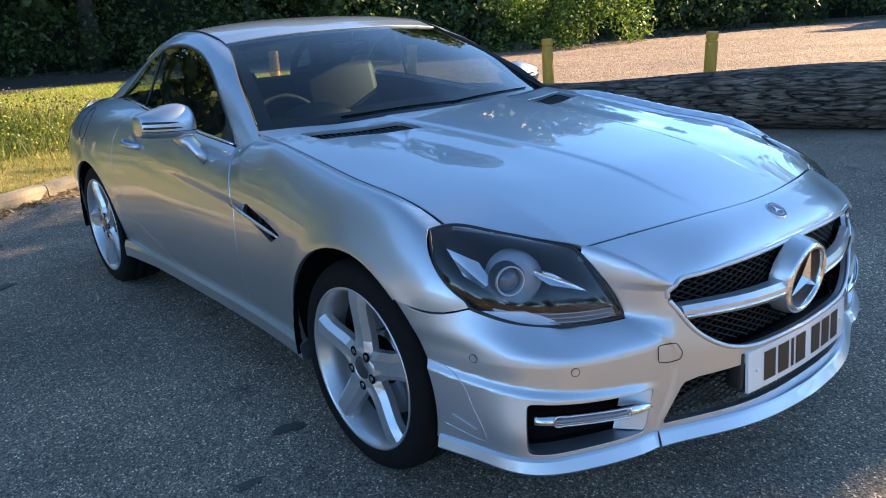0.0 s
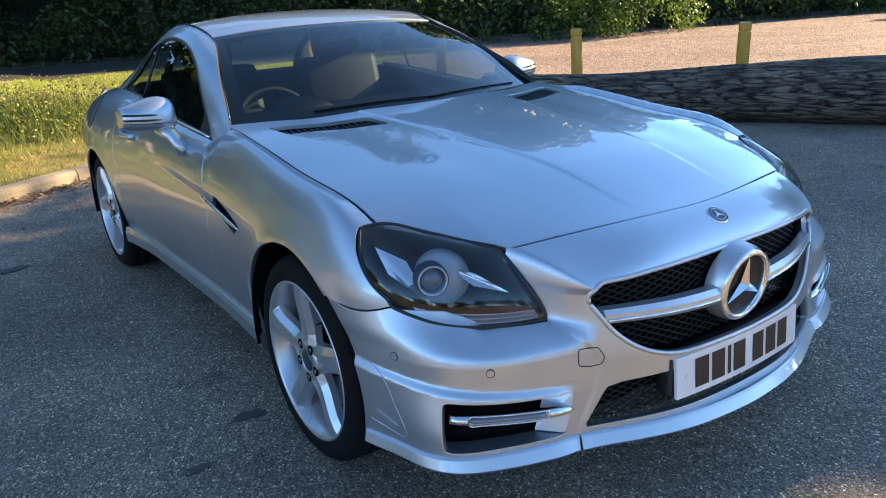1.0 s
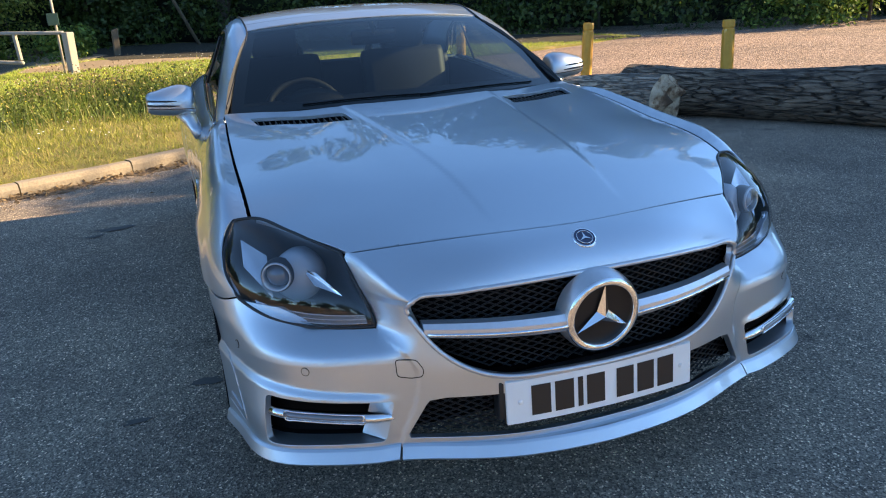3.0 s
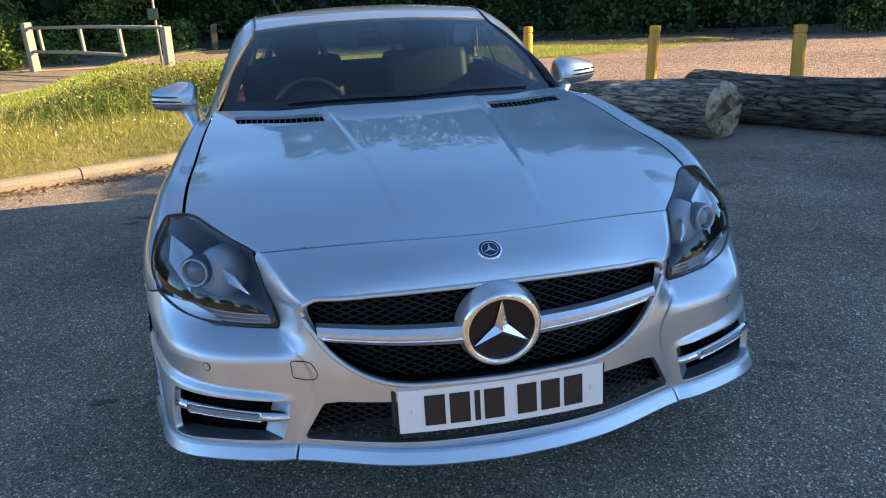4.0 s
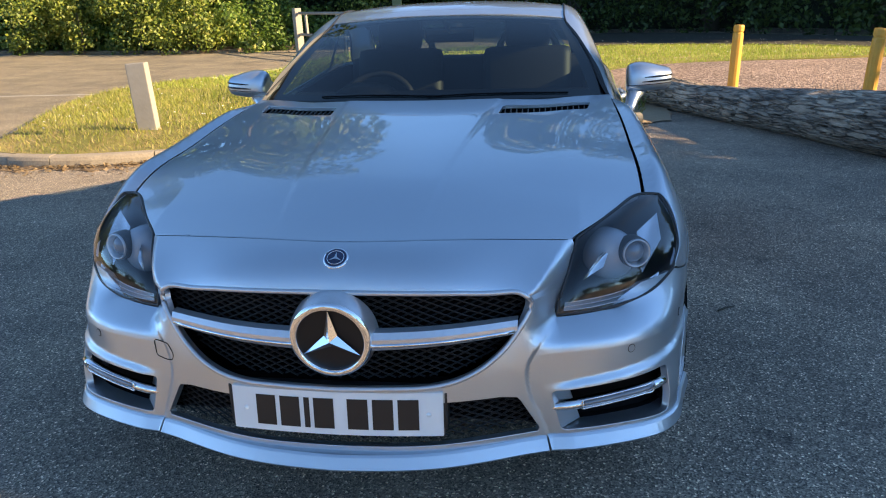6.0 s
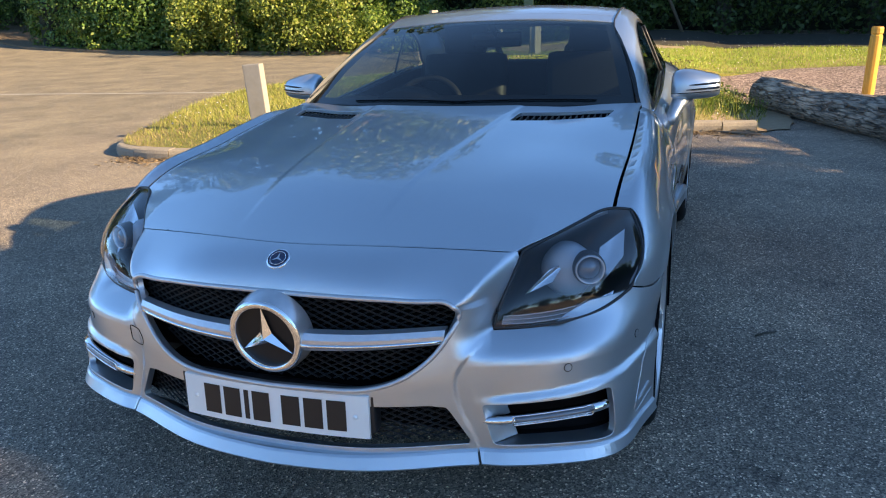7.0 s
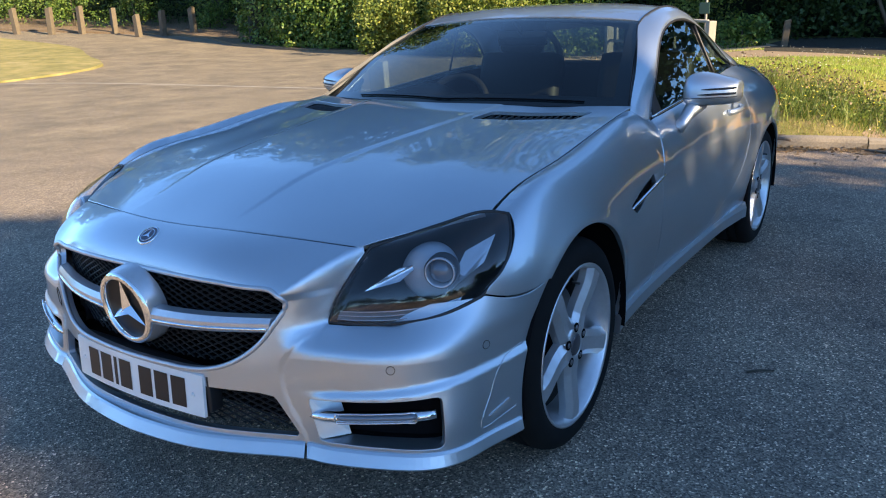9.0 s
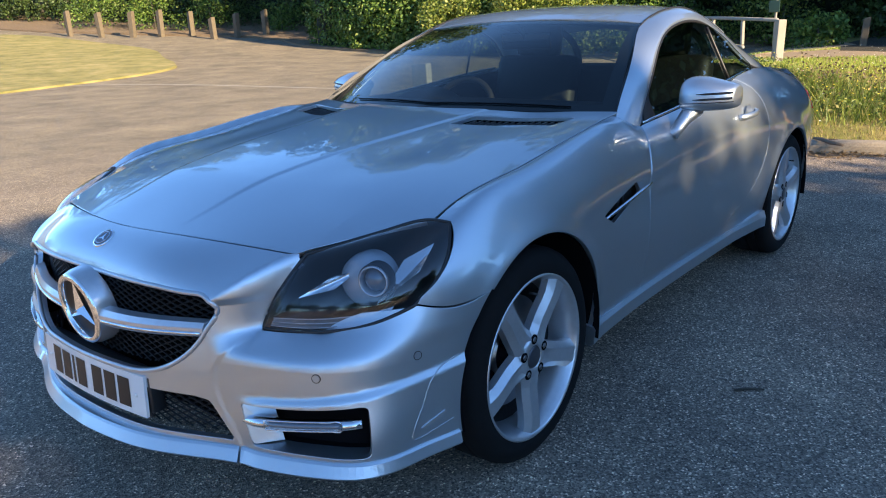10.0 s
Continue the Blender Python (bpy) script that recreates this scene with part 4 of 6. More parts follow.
yd = np.linspace(2.16, 3.10, 14)
skin("boot_lid", deck, np.vstack([np.stack([belt_x(yd) + 0.0, yd], 1), np.stack([-belt_x(yd), yd], 1)[::-1]]), [], 0.06, 0.012, (0, 0, 1), PAINT, car)
rows = []
for z in np.linspace(0.25, 0.905, 14):
    bulge = 0.09 * math.sin(math.pi * min(1, (z - 0.2) / 0.6)) ** 0.7
    w = float(flank(np.array(3.05), np.array(min(z, 0.885)))[0])
    t = np.linspace(-1, 1, 25)
    rows.append([(w * math.copysign(abs(math.sin(k * math.pi / 2)) ** 0.9, k), 3.04 + (0.14 + bulge) * math.cos(k * math.pi / 2) ** 0.55, z) for k in t])
grid_mesh("rear_apron", rows, PAINT, car, out=(0, 1, 0))
for sgn in (1, -1):
    p = np.array([flank(np.array(y), np.array(z)) for y, z in ((2.90, 0.80), (3.12, 0.84), (3.13, 0.68), (2.97, 0.70))]) * (sgn, 1, 1) + (sgn * 0.006, 0, 0)
    bm = bmesh.new()
    f = bm.faces.new([bm.verts.new(q) for q in p])
    r = bmesh.ops.extrude_face_region(bm, geom=[f])
    for v in r["geom"]:
        if isinstance(v, bmesh.types.BMVert):
            v.co.x -= sgn * 0.05
    part("tail_lamp", capped(bm), RED, car, "red tail lamp")
    w = np.linspace(0, 2 * np.pi, 30, endpoint=False)
    if sgn < 0:
        pts = flank(2.52 + 0.075 * np.cos(w), 0.84 + 0.075 * np.sin(w)) * (sgn, 1, 1)
        part("fuel_flap_seam", tube_bm(pts + (sgn * 0.0005, 0, 0), 0.0016, 5, True), DARK, car)
    # door handle: cup and bow
    hy, hz = 1.80, 0.795
    hx = float(flank(np.array(hy), np.array(hz))[0])
    part("handle_cup", lathe_bm([(0.0, 0.0), (0.04, 0.001), (0.046, 0.003)], 24, "x"), PAINT, car, m=pose(sgn * (hx - 0.001), hy, hz))
    path = [(sgn * (hx - 0.004 + 0.030 * math.sin(math.pi * u) ** 0.5), hy - 0.105 + 0.21 * u, hz + 0.008 * u) for u in np.linspace(0, 1, 14)]
    part("door_handle", tube_bm(path, 0.011, 8, squash=1.3), PAINT, car, "silver pull handle")
    # side skirt
    rows = []
    for y in np.linspace(0.352, 2.075, 40):
        x = float(flank(np.array(y), np.array(0.27))[0])
        flare = 0.012 * float(step(y, 1.7, 2.05)) + 0.004
        rows.append([(sgn * (x + o), y, z) for o, z in ((-0.03, 0.292 + 0.03 * float(step(y, 1.75, 2.07))), (0.006 + flare, 0.284 + 0.02 * float(step(y, 1.75, 2.07))), (0.015 + flare, 0.274), (0.013 + flare, 0.228), (0.004, 0.220), (-0.06, 0.219))])
    bm = bmesh.new()
    v = [[bm.verts.new(p) for p in r] for r in rows]
    for r0, r1 in zip(v, v[1:]):
        for j in range(6):
            bm.faces.new((r0[j], r1[j], r1[(j + 1) % 6], r0[(j + 1) % 6]))
    part("side_skirt", capped(bm), PAINT, car, smooth=False)
    # inner wheel housings
    for yc, grow_r in ((0.0, 0.015), (2.43, 0.0)):
        rows = [[(sgn * x, yc + (r + grow_r) * math.cos(w), 0.315 + (r + grow_r) * math.sin(w)) for x, r in ((0.892, 0.345), (0.86, 0.352), (0.60, 0.352), (0.55, 0.20))] for w in np.linspace(-0.18, math.pi + 0.18, 26)]
        grid_mesh("wheel_housing", rows, DARK, car)

# dark inner body that closes the shut lines and the underside
part("floor_pan", box_bm(-0.80, 0.80, 0.40, 2.0, 0.20, 0.30, 0.02), DARK, car)
part("floor_pan", box_bm(-0.52, 0.52, -0.60, 3.05, 0.22, 0.34, 0.02), DARK, car)
rows = []
for y in np.linspace(-0.50, 0.80, 14):
    xe = float(hood_edge(np.clip(y, -0.3, 0.8))) if y > -0.25 else 0.44
    rows.append([(x, y, float(hood(np.array(x), np.array(y))[2]) - 0.030) for x in np.linspace(-xe - 0.01, xe + 0.01, 15)])
grid_mesh("engine_cover", rows, DARK, car)
for sgn in (1, -1):
    rows = [[(sgn * (float(flank(np.array(y), np.array(z))[0]) - 0.035), y, z) for z in np.linspace(0.66 if (y < 0.40 or y > 2.05) else 0.26, float(top_edge(y)[1]) - 0.02, 8)] for y in np.linspace(-0.24, 3.0, 40)]
    grid_mesh("body_shell", rows, DARK, car)

# interior
grid_mesh('headliner', [[(x, y, float(roof_mid(y) - roof_fall(y) * (abs(x) / 0.55) ** 2.4) - 0.03) for x in np.linspace(-0.58, 0.58, 9)] for y in np.linspace(1.30, 2.34, 9)], LEATHER, car)
part("dashboard", box_bm(-0.70, 0.70, 0.78, 1.12, 0.72, 0.915, 0.05), LEATHER, car)
part("instrument_hood", lathe_bm([(0.0, -0.12), (0.15, -0.12), (0.17, 0.0), (0.14, 0.05), (0.0, 0.06)], 24, "y"), LEATHER, car, m=pose(-0.34, 1.07, 0.865) @ Matrix.Diagonal((1, 1, 0.55, 1)))
part("rear_bulkhead", box_bm(-0.68, 0.68, 2.10, 2.30, 0.40, 0.99, 0.04), LEATHER, car)
part("centre_console", box_bm(-0.13, 0.13, 1.05, 2.1, 0.35, 0.62, 0.03), LEATHER, car)
for x in (-0.36, 0.36):
    seat = new("seat")
    seat.parent = car
    part("seat_cushion", box_bm(x - 0.25, x + 0.25, 1.35, 1.92, 0.40, 0.56, 0.05), LEATHER, seat)
    part("seat_back", box_bm(-0.245, 0.245, -0.06, 0.07, 0.0, 0.56, 0.05), LEATHER, seat, m=pose(x, 1.90, 0.50, -14, 0, 0))
    part("headrest", box_bm(-0.125, 0.125, -0.055, 0.055, 0.0, 0.20, 0.045), LEATHER, seat, m=pose(x, 2.02, 1.035, -8, 0, 0))
    part("roll_hoop", tube_bm([(x + 0.17 * math.cos(w), 2.17, 0.98 + 0.19 * math.sin(w)) for w in np.linspace(0, math.pi, 16)], 0.020, 8), TRIMGREY, seat, "grey roll hoop")
wheel_path = np.array([(0.185 * math.cos(w), 0, 0.185 * math.sin(w)) for w in np.linspace(0, 2 * math.pi, 40, endpoint=False)])
steering = new("steering_wheel")
steering.parent = car
SM = pose(-0.34, 1.27, 0.80, -24, 0, 0)
part("wheel_rim", tube_bm(wheel_path, 0.016, 8, True), LEATHER, steering, m=SM)
part("wheel_hub", lathe_bm([(0, -0.02), (0.065, -0.012), (0.075, 0.02)], 24, "y"), LEATHER, steering, m=SM)
for w in (0.0, math.pi, -math.pi / 2):
    part("wheel_spoke", tube_bm([(0.06 * math.cos(w), 0.0, 0.06 * math.sin(w)), (0.12 * math.cos(w), 0, 0.12 * math.sin(w)), (0.18 * math.cos(w), 0, 0.18 * math.sin(w))], 0.018, 6, squash=0.5), TRIMGREY, steering, m=SM)
part("interior_mirror", box_bm(-0.115, 0.115, -0.012, 0.012, -0.035, 0.035, 0.011), GLOSS, car, m=pose(0.02, 1.30, 1.145, 10, 0, 12))
part("mirror_stalk", tube_bm([(0, 1.255, 1.215), (0.01, 1.28, 1.19), (0.02, 1.30, 1.15)], 0.012, 6), BLACK, car)


# door mirrors
def mirror_shell(sgn):
    m = new("door_mirror")
    m.parent = car
    c, half_w = np.array([0.926, 1.135, 0.936]), 0.098

    def shell(x, cy, cz):
        """x from -1 (car side) to 1, cy and cz the round section."""
        r = (1 - x * x) ** 0.11 if abs(x) < 1 else 0.0
        up = 0.086 - 0.032 * float(step(x, -0.7, 1.0))
        dy = math.copysign(abs(cy) ** 0.75, cy) * r * (0.088 if cy < 0 else 0.045)
        dz = math.copysign(abs(cz) ** 0.80, cz) * r * (up if cz > 0 else 0.046)
        return (sgn * (c[0] + x * half_w), c[1] + dy + 0.030 * (0.5 + 0.5 * x) ** 2, c[2] + dz + 0.006 * x)

    def depth(x, z):
        """Front of the shell at height z."""
        r = (1 - x * x) ** 0.11
        up = 0.086 - 0.032 * float(step(x, -0.7, 1.0))
        cz = min(0.98, (abs(z) / (r * (up if z > 0 else 0.046))) ** 1.25)
        return shell(x, -math.sqrt(1 - cz * cz), math.copysign(cz, z))

    for nm, lo, hi in (("mirror_shell", -0.30, math.pi + 0.30), ("mirror_base", math.pi + 0.31, 2 * math.pi - 0.31)):
        rows = []
        for x in -np.cos(np.linspace(0, math.pi, 26)):
            rows.append([shell(float(x), math.cos(v), math.sin(v)) for v in np.linspace(lo, hi, 34)])
        grid_mesh(nm, rows, PAINT, m, flip=sgn > 0)
    seam = [depth(x, -0.012) for x in np.linspace(-0.97, 0.97, 30)]
    part("mirror_seam", tube_bm(seam, 0.0014, 5), DARK, m)
    for k in range(2):
        path = [depth(x, 0.020 - 0.019 * k) for x in np.linspace(-0.25 - 0.12 * k, 0.93, 16)]
        part("mirror_indicator", tube_bm(path, np.interp(np.arange(16), [0, 4, 15], [0.0015, 0.0042, 0.0050]), 6), GLOSS, m, "dark indicator strip")
    path = [(sgn * x, y, z) for x, y, z in ((0.832, 1.026, 0.806), (0.842, 1.048, 0.832), (0.856, 1.078, 0.866), (0.878, 1.112, 0.902))]
    part("mirror_foot", tube_bm(path, [0.024, 0.025, 0.030, 0.042], 12, squash=0.85), PAINT, m)
    rows = [[(sgn * (c[0] + 0.092 * math.cos(v) * t), c[1] + 0.060, c[2] + 0.010 + 0.040 * math.sin(v) * t) for v in np.linspace(0, 2 * math.pi, 24, endpoint=False)] for t in (0.01, 1)]
    grid_mesh("mirror_glass", rows, CHROME, m, closed_v=True)


for sgn in (1, -1):
    mirror_shell(sgn)


BOLT = shader("bolt_steel", (0.24, 0.24, 0.25), 0.4, 1.0)


# wheels
def spoke(bm, w, r0, r1):
    rows = []
    for t in np.linspace(0, 1, 9):
        r = r0 + (r1 - r0) * t
        wide = np.interp(t, [0, 0.25, 0.7, 1], [0.050, 0.040, 0.037, 0.046])
        dip = -0.001 - 0.007 * max(0.0, 1 - t / 0.45)
        flat = np.interp(t, [0, 0.4, 0.5, 1], [0.008, 0.008, 0.002, 0.002])
        x = np.interp(t, [0, 0.3, 0.8, 1], [-0.006, -0.012, -0.002, -0.004])
        sec = ((-wide, x - 0.034), (-wide, x - 0.012), (-wide * 0.50, x + 0.004), (-flat, x + 0.005 + dip), (flat, x + 0.005 + dip), (wide * 0.50, x + 0.004), (wide, x - 0.012), (wide, x - 0.034))
        rows.append([bm.verts.new((d, r * math.cos(w) - q * math.sin(w), r * math.sin(w) + q * math.cos(w))) for q, d in sec])
    for a, b in zip(rows, rows[1:]):
        for j in range(8):
            bm.faces.new((a[j], b[j], b[(j + 1) % 8], a[(j + 1) % 8]))
    return capped(bm)


def build_wheel():
    w = tagged(new("wheel"), "silver five-spoke alloy wheel", "")
    w.parent = car
    tyre = [(0.238, -0.006), (0.244, 0.004), (0.250, 0.0065), (0.266, 0.010), (0.286, 0.006), (0.302, -0.005), (0.311, -0.018), (0.3155, -0.033), (0.3160, -0.052), (0.311, -0.053), (0.311, -0.058), (0.3165, -0.059), (0.3175, -0.100), (0.313, -0.101), (0.313, -0.107), (0.3175, -0.108), (0.3165, -0.170), (0.308, -0.195), (0.287, -0.215), (0.244, -0.215), (0.238, -0.20)]
    part("tyre", lathe_bm(tyre, 72, "x"), RUBBER, w, "black low-profile tyre")
    rim = [(0.2385, -0.20), (0.2445, 0.0), (0.2440, 0.006), (0.239, 0.007), (0.234, 0.001), (0.226, -0.016), (0.216, -0.050), (0.211, -0.085)]
    # inner barrel in a darker grey than the rim
    part("barrel", lathe_bm([(0.211, -0.085), (0.209, -0.17)], 48, "x"), shader("dark_barrel", (0.07, 0.068, 0.066), 0.6, 0.4), w)
    part("rim", lathe_bm(rim, 72, "x"), SATIN, w, "silver alloy rim")
    for k in range(5):
        part("spoke", spoke(bmesh.new(), k * 2 * math.pi / 5, 0.040, 0.235), SATIN, w, smooth=False)
    part("hub", lathe_bm([(0.068, -0.045), (0.066, -0.012), (0.056, -0.004), (0.036, -0.003), (0.034, -0.006)], 40, "x"), SATIN, w)
    part("hub_cap", lathe_bm([(0.0, -0.001), (0.026, -0.001), (0.031, -0.003), (0.034, -0.008)], 32, "x"), shader("hub_cap_dark", (0.06, 0.06, 0.07), 0.3, 0.4, 0.5), w, "dark hub cap")
    for k in range(5):
        a = (k + 0.5) * 2 * math.pi / 5
        part("bolt", lathe_bm([(0.0, -0.006), (0.0085, -0.006), (0.0095, -0.016), (0.0135, -0.017)], 6, "x"), BOLT, w, m=pose(0.0045, 0.054 * math.cos(a), 0.054 * math.sin(a)))
        # flat dark disc painted in place of the shade in a bolt hole
        part("bolt_dark_disc", lathe_bm([(0.0, -0.0025), (0.0145, -0.0025), (0.0150, -0.006)], 14, "x"), DARK, w, m=pose(0, 0.054 * math.cos(a), 0.054 * math.sin(a)))
    part("brake_disc", lathe_bm([(0.07, -0.055), (0.07, -0.085), (0.165, -0.086), (0.166, -0.115), (0.07, -0.115)], 48, "x"), DISC, w)
    part("drum", lathe_bm([(0.0, -0.05), (0.07, -0.052), (0.075, -0.09)], 32, "x"), DARK, w)
    part("caliper", box_bm(-0.135, -0.065, -0.06, 0.06, 0.10, 0.175, 0.014), DARK, w, m=pose(0, 0, 0, 70, 0, 0))
    part("barrel_back", lathe_bm([(0.0, -0.19), (0.212, -0.19)], 40, "x"), DARK, w)
    bm = tube_bm([(0.0, 0.0, 0.0), (0.006, 0, 0), (0.024, 0, 0)], 0.004, 6)
    part("valve", bm, BLACK, w, m=pose(-0.02, 0.19 * math.cos(0.62), 0.19 * math.sin(0.62)))
    return w


first_wheel = build_wheel()
first_wheel.matrix_basis = pose(0.878, 0, 0.3170, 54, 0, 0)
for x, y, ph in ((0.878, 2.43, 20), (-0.878, 0, -18), (-0.878, 2.43, 35)):
    turn = pose(x, y, 0.3170) @ (Matrix.Rotation(math.pi, 4, "Z") if x < 0 else Matrix.Identity(4)) @ pose(0, 0, 0, -ph if x < 0 else ph, 0, 0)
    copy_thing(first_wheel, turn)


# ---- the place: ground, kerbs, grass, gravel ----
def rise(x, y):
    """The land climbs gently beyond the road."""
    d = np.clip(-0.8 * np.asarray(x, float) + 0.6 * np.asarray(y, float) - 14, 0, None)
    return np.where(d < 26, 0.0016 * d * d, 1.0816 + 0.0832 * (d - 26)) * np.clip(1.6 - d / 90, 0, 1)


ASPHALT = shader("worn_asphalt", (0.06, 0.06, 0.06), 0.85)
co = coords(ASPHALT)
chips = node(ASPHALT, "TexVoronoi", Scale=185.0)
wire(ASPHALT, co, chips.inputs["Vector"])
chip_tone = ramp(ASPHALT, chips.outputs["Color"], (0.12, (0.036, 0.032, 0.027)), (0.50, (0.112, 0.097, 0.080)), (0.80, (0.20, 0.174, 0.142)), (0.94, (0.62, 0.54, 0.43)))
broad = ramp(ASPHALT, noise_of(ASPHALT, 0.8, 9, 0.72, co), (0.32, (1.28, 1.17, 1.10)), (0.5, (2.06, 1.87, 1.72)), (0.68, (2.95, 2.65, 2.36)))
stain = ramp(ASPHALT, noise_of(ASPHALT, 2.3, 5, 0.7, co), (0.60, (1.0, 1.0, 1.0)), (0.70, (0.50, 0.50, 0.51)))
tone = mixed(ASPHALT, 1.0, mixed(ASPHALT, 1.0, chip_tone, broad, "MULTIPLY"), stain, "MULTIPLY")
# the road beyond the bays blends to a tan mix towards -x
geo = node(ASPHALT, "SeparateXYZ")
wire(ASPHALT, co, geo.inputs[0])
away = node(ASPHALT, "MapRange", From_Min=-1.8, From_Max=-7.0)
wire(ASPHALT, geo.outputs["X"], away.inputs["Value"])
pale = mixed(ASPHALT, 1.0, ramp(ASPHALT, noise_of(ASPHALT, 1.1, 7, 0.7, co), (0.32, (0.62, 0.62, 0.64)), (0.68, (1.35, 1.32, 1.25))), ramp(ASPHALT, chips.outputs["Color"], (0.1, (0.5, 0.5, 0.5)), (0.6, (1.0, 1.0, 1.0)), (0.95, (2.2, 2.1, 1.9))), "MULTIPLY")
pale = mixed(ASPHALT, 1.0, pale, mixed(ASPHALT, noise_of(ASPHALT, 22, 5, 0.75, co), (0.108, 0.090, 0.066), (0.31, 0.262, 0.190)), "MULTIPLY")
base_of(ASPHALT, mixed(ASPHALT, away.outputs[0], tone, pale))
bumped(ASPHALT, chips.outputs["Distance"], 0.9, 0.006)

grow = np.unique(np.r_[-420, -260, -160, -110, np.arange(-80, 81, 4), 110, 160, 260, 420].astype(float))
gx, gy = np.meshgrid(grow, grow, indexing="ij")
ground = grid_mesh("ground", np.stack([gx, gy, rise(gx, gy)], -1), ASPHALT)
tagged(ground, "worn dark asphalt car park with pale chippings", "asphalt", kind="structure")

GRASS = shader("grass_turf", (0.08, 0.10, 0.03), 0.95)
co = coords(GRASS)
patch = ramp(GRASS, noise_of(GRASS, 0.9, 6, 0.7, co), (0.33, (0.14, 0.16, 0.024)), (0.50, (0.27, 0.24, 0.048)), (0.66, (0.46, 0.34, 0.14)))
base_of(GRASS, mixed(GRASS, noise_of(GRASS, 45, 4, 0.7, co), patch, mixed(GRASS, 0.5, patch, (0.02, 0.025, 0.008))))
bumped(GRASS, noise_of(GRASS, 55, 4, 0.7, co), 0.9, 0.03)
PARCHED = shader("parched_turf", (0.3, 0.26, 0.1), 0.95)
co = coords(PARCHED)
base_of(PARCHED, ramp(PARCHED, noise_of(PARCHED, 1.2, 8, 0.75, co), (0.34, (0.15, 0.145, 0.040)), (0.5, (0.27, 0.235, 0.075)), (0.66, (0.40, 0.32, 0.13))))
bumped(PARCHED, noise_of(PARCHED, 30, 4, 0.7, co), 0.9, 0.04)
GRAVEL = shader("pink_gravel", (0.3, 0.25, 0.2), 0.9)
co = coords(GRAVEL)
stones = node(GRAVEL, "TexVoronoi", Scale=34.0)
wire(GRAVEL, co, stones.inputs["Vector"])
base_of(GRAVEL, mixed(GRAVEL, 1.0, ramp(GRAVEL, stones.outputs["Color"], (0.1, (0.08, 0.052, 0.042)), (0.55, (0.268, 0.186, 0.150)), (0.92, (0.57, 0.44, 0.365))), ramp(GRAVEL, noise_of(GRAVEL, 0.5, 5, 0.6, co), (0.3, (0.7, 0.7, 0.7)), (0.7, (1.15, 1.1, 1.05))), "MULTIPLY"))
bumped(GRAVEL, stones.outputs["Distance"], 0.8, 0.025)
KERB = shader("kerb_stone", (0.33, 0.29, 0.24), 0.9)
co = coords(KERB)
base_of(KERB, mixed(KERB, 1.0, mixed(KERB, noise_of(KERB, 3.0, 6, 0.7, co), (0.20, 0.16, 0.115), (0.39, 0.325, 0.24)), ramp(KERB, noise_of(KERB, 60, 3, 0.6, co), (0.3, (0.75, 0.75, 0.75)), (0.7, (1.1, 1.1, 1.1))), "MULTIPLY"))
bumped(KERB, noise_of(KERB, 70, 4, 0.7, co), 0.5, 0.006)
SOIL = shader("leaf_litter_soil", (0.16, 0.11, 0.065), 0.95)
co = coords(SOIL)
base_of(SOIL, ramp(SOIL, noise_of(SOIL, 26, 6, 0.75, co), (0.35, (0.07, 0.045, 0.025)), (0.52, (0.19, 0.13, 0.075)), (0.7, (0.36, 0.27, 0.17))))
bumped(SOIL, noise_of(SOIL, 60, 4), 0.8, 0.02)

SANDY = shader("bare_sandy_earth", (0.30, 0.22, 0.14), 0.95)
co = coords(SANDY)
base_of(SANDY, mixed(SANDY, noise_of(SANDY, 18, 7, 0.75, co), (0.17, 0.115, 0.065), (0.44, 0.33, 0.21)))
bumped(SANDY, noise_of(SANDY, 45, 5, 0.7, co), 0.8, 0.02)
kerb_front = curve_pts([(-4.95, 4.35), (-4.72, 3.93), (-4.2, 3.72), (-3.6, 3.74), (-2.9, 3.96), (-2.1, 4.30), (-1.4, 4.66), (-0.6, 5.14), (0.24, 5.57), (0.9, 5.76), (1.45, 5.86)], 60)
kerb_back = curve_pts([(-4.95, 4.35), (-5.45, 5.6), (-6.15, 7.4), (-6.4, 9.2), (-6.05, 10.6), (-5.4, 11.8), (-4.75, 14.0), (-4.6, 18.5)], 50)


def lawn_z(x, y):
    """Island turf: level behind the kerb, then a rough bank up to the lawn."""
    x, y = np.asarray(x, float), np.asarray(y, float)
    edge_y = np.interp(x, kerb_front[:, 0], kerb_front[:, 1])
    base = 0.105 + 0.065 * step(y - edge_y, 0.15, 0.9) * step(x, -4.9, -4.2) + 0.02 * np.sin(1.7 * x + 0.6 * y) * step(y, 4.5, 6.5)
    line = 7.0 + 0.10 * (x + 1) - 0.75 * step(x, -1.8, -0.4)
    bank = 0.30 * step(y - line, 0, 2.4 - 0.9 * step(x, -1.8, -0.4)) * step(x, -4.4, -2.2) * (1 - step(x, -0.6, 1.45)) * (1 - 0.8 * step(y, 10.0, 13.5))
    fade = 1 - 0.90 * step(x, 0.55, 1.35) * (1 - 0.35 * step(y, 11.5, 14.0))
    return (base + bank) * fade + rise(x, y)


def draped(name, poly, height, gap, material, depth, label, category):
    return tagged(skin(name, lambda x, y: np.stack([x, y, height(x, y)], -1), poly, [], gap, depth, (0, 0, 1), material), label, category, kind="structure")


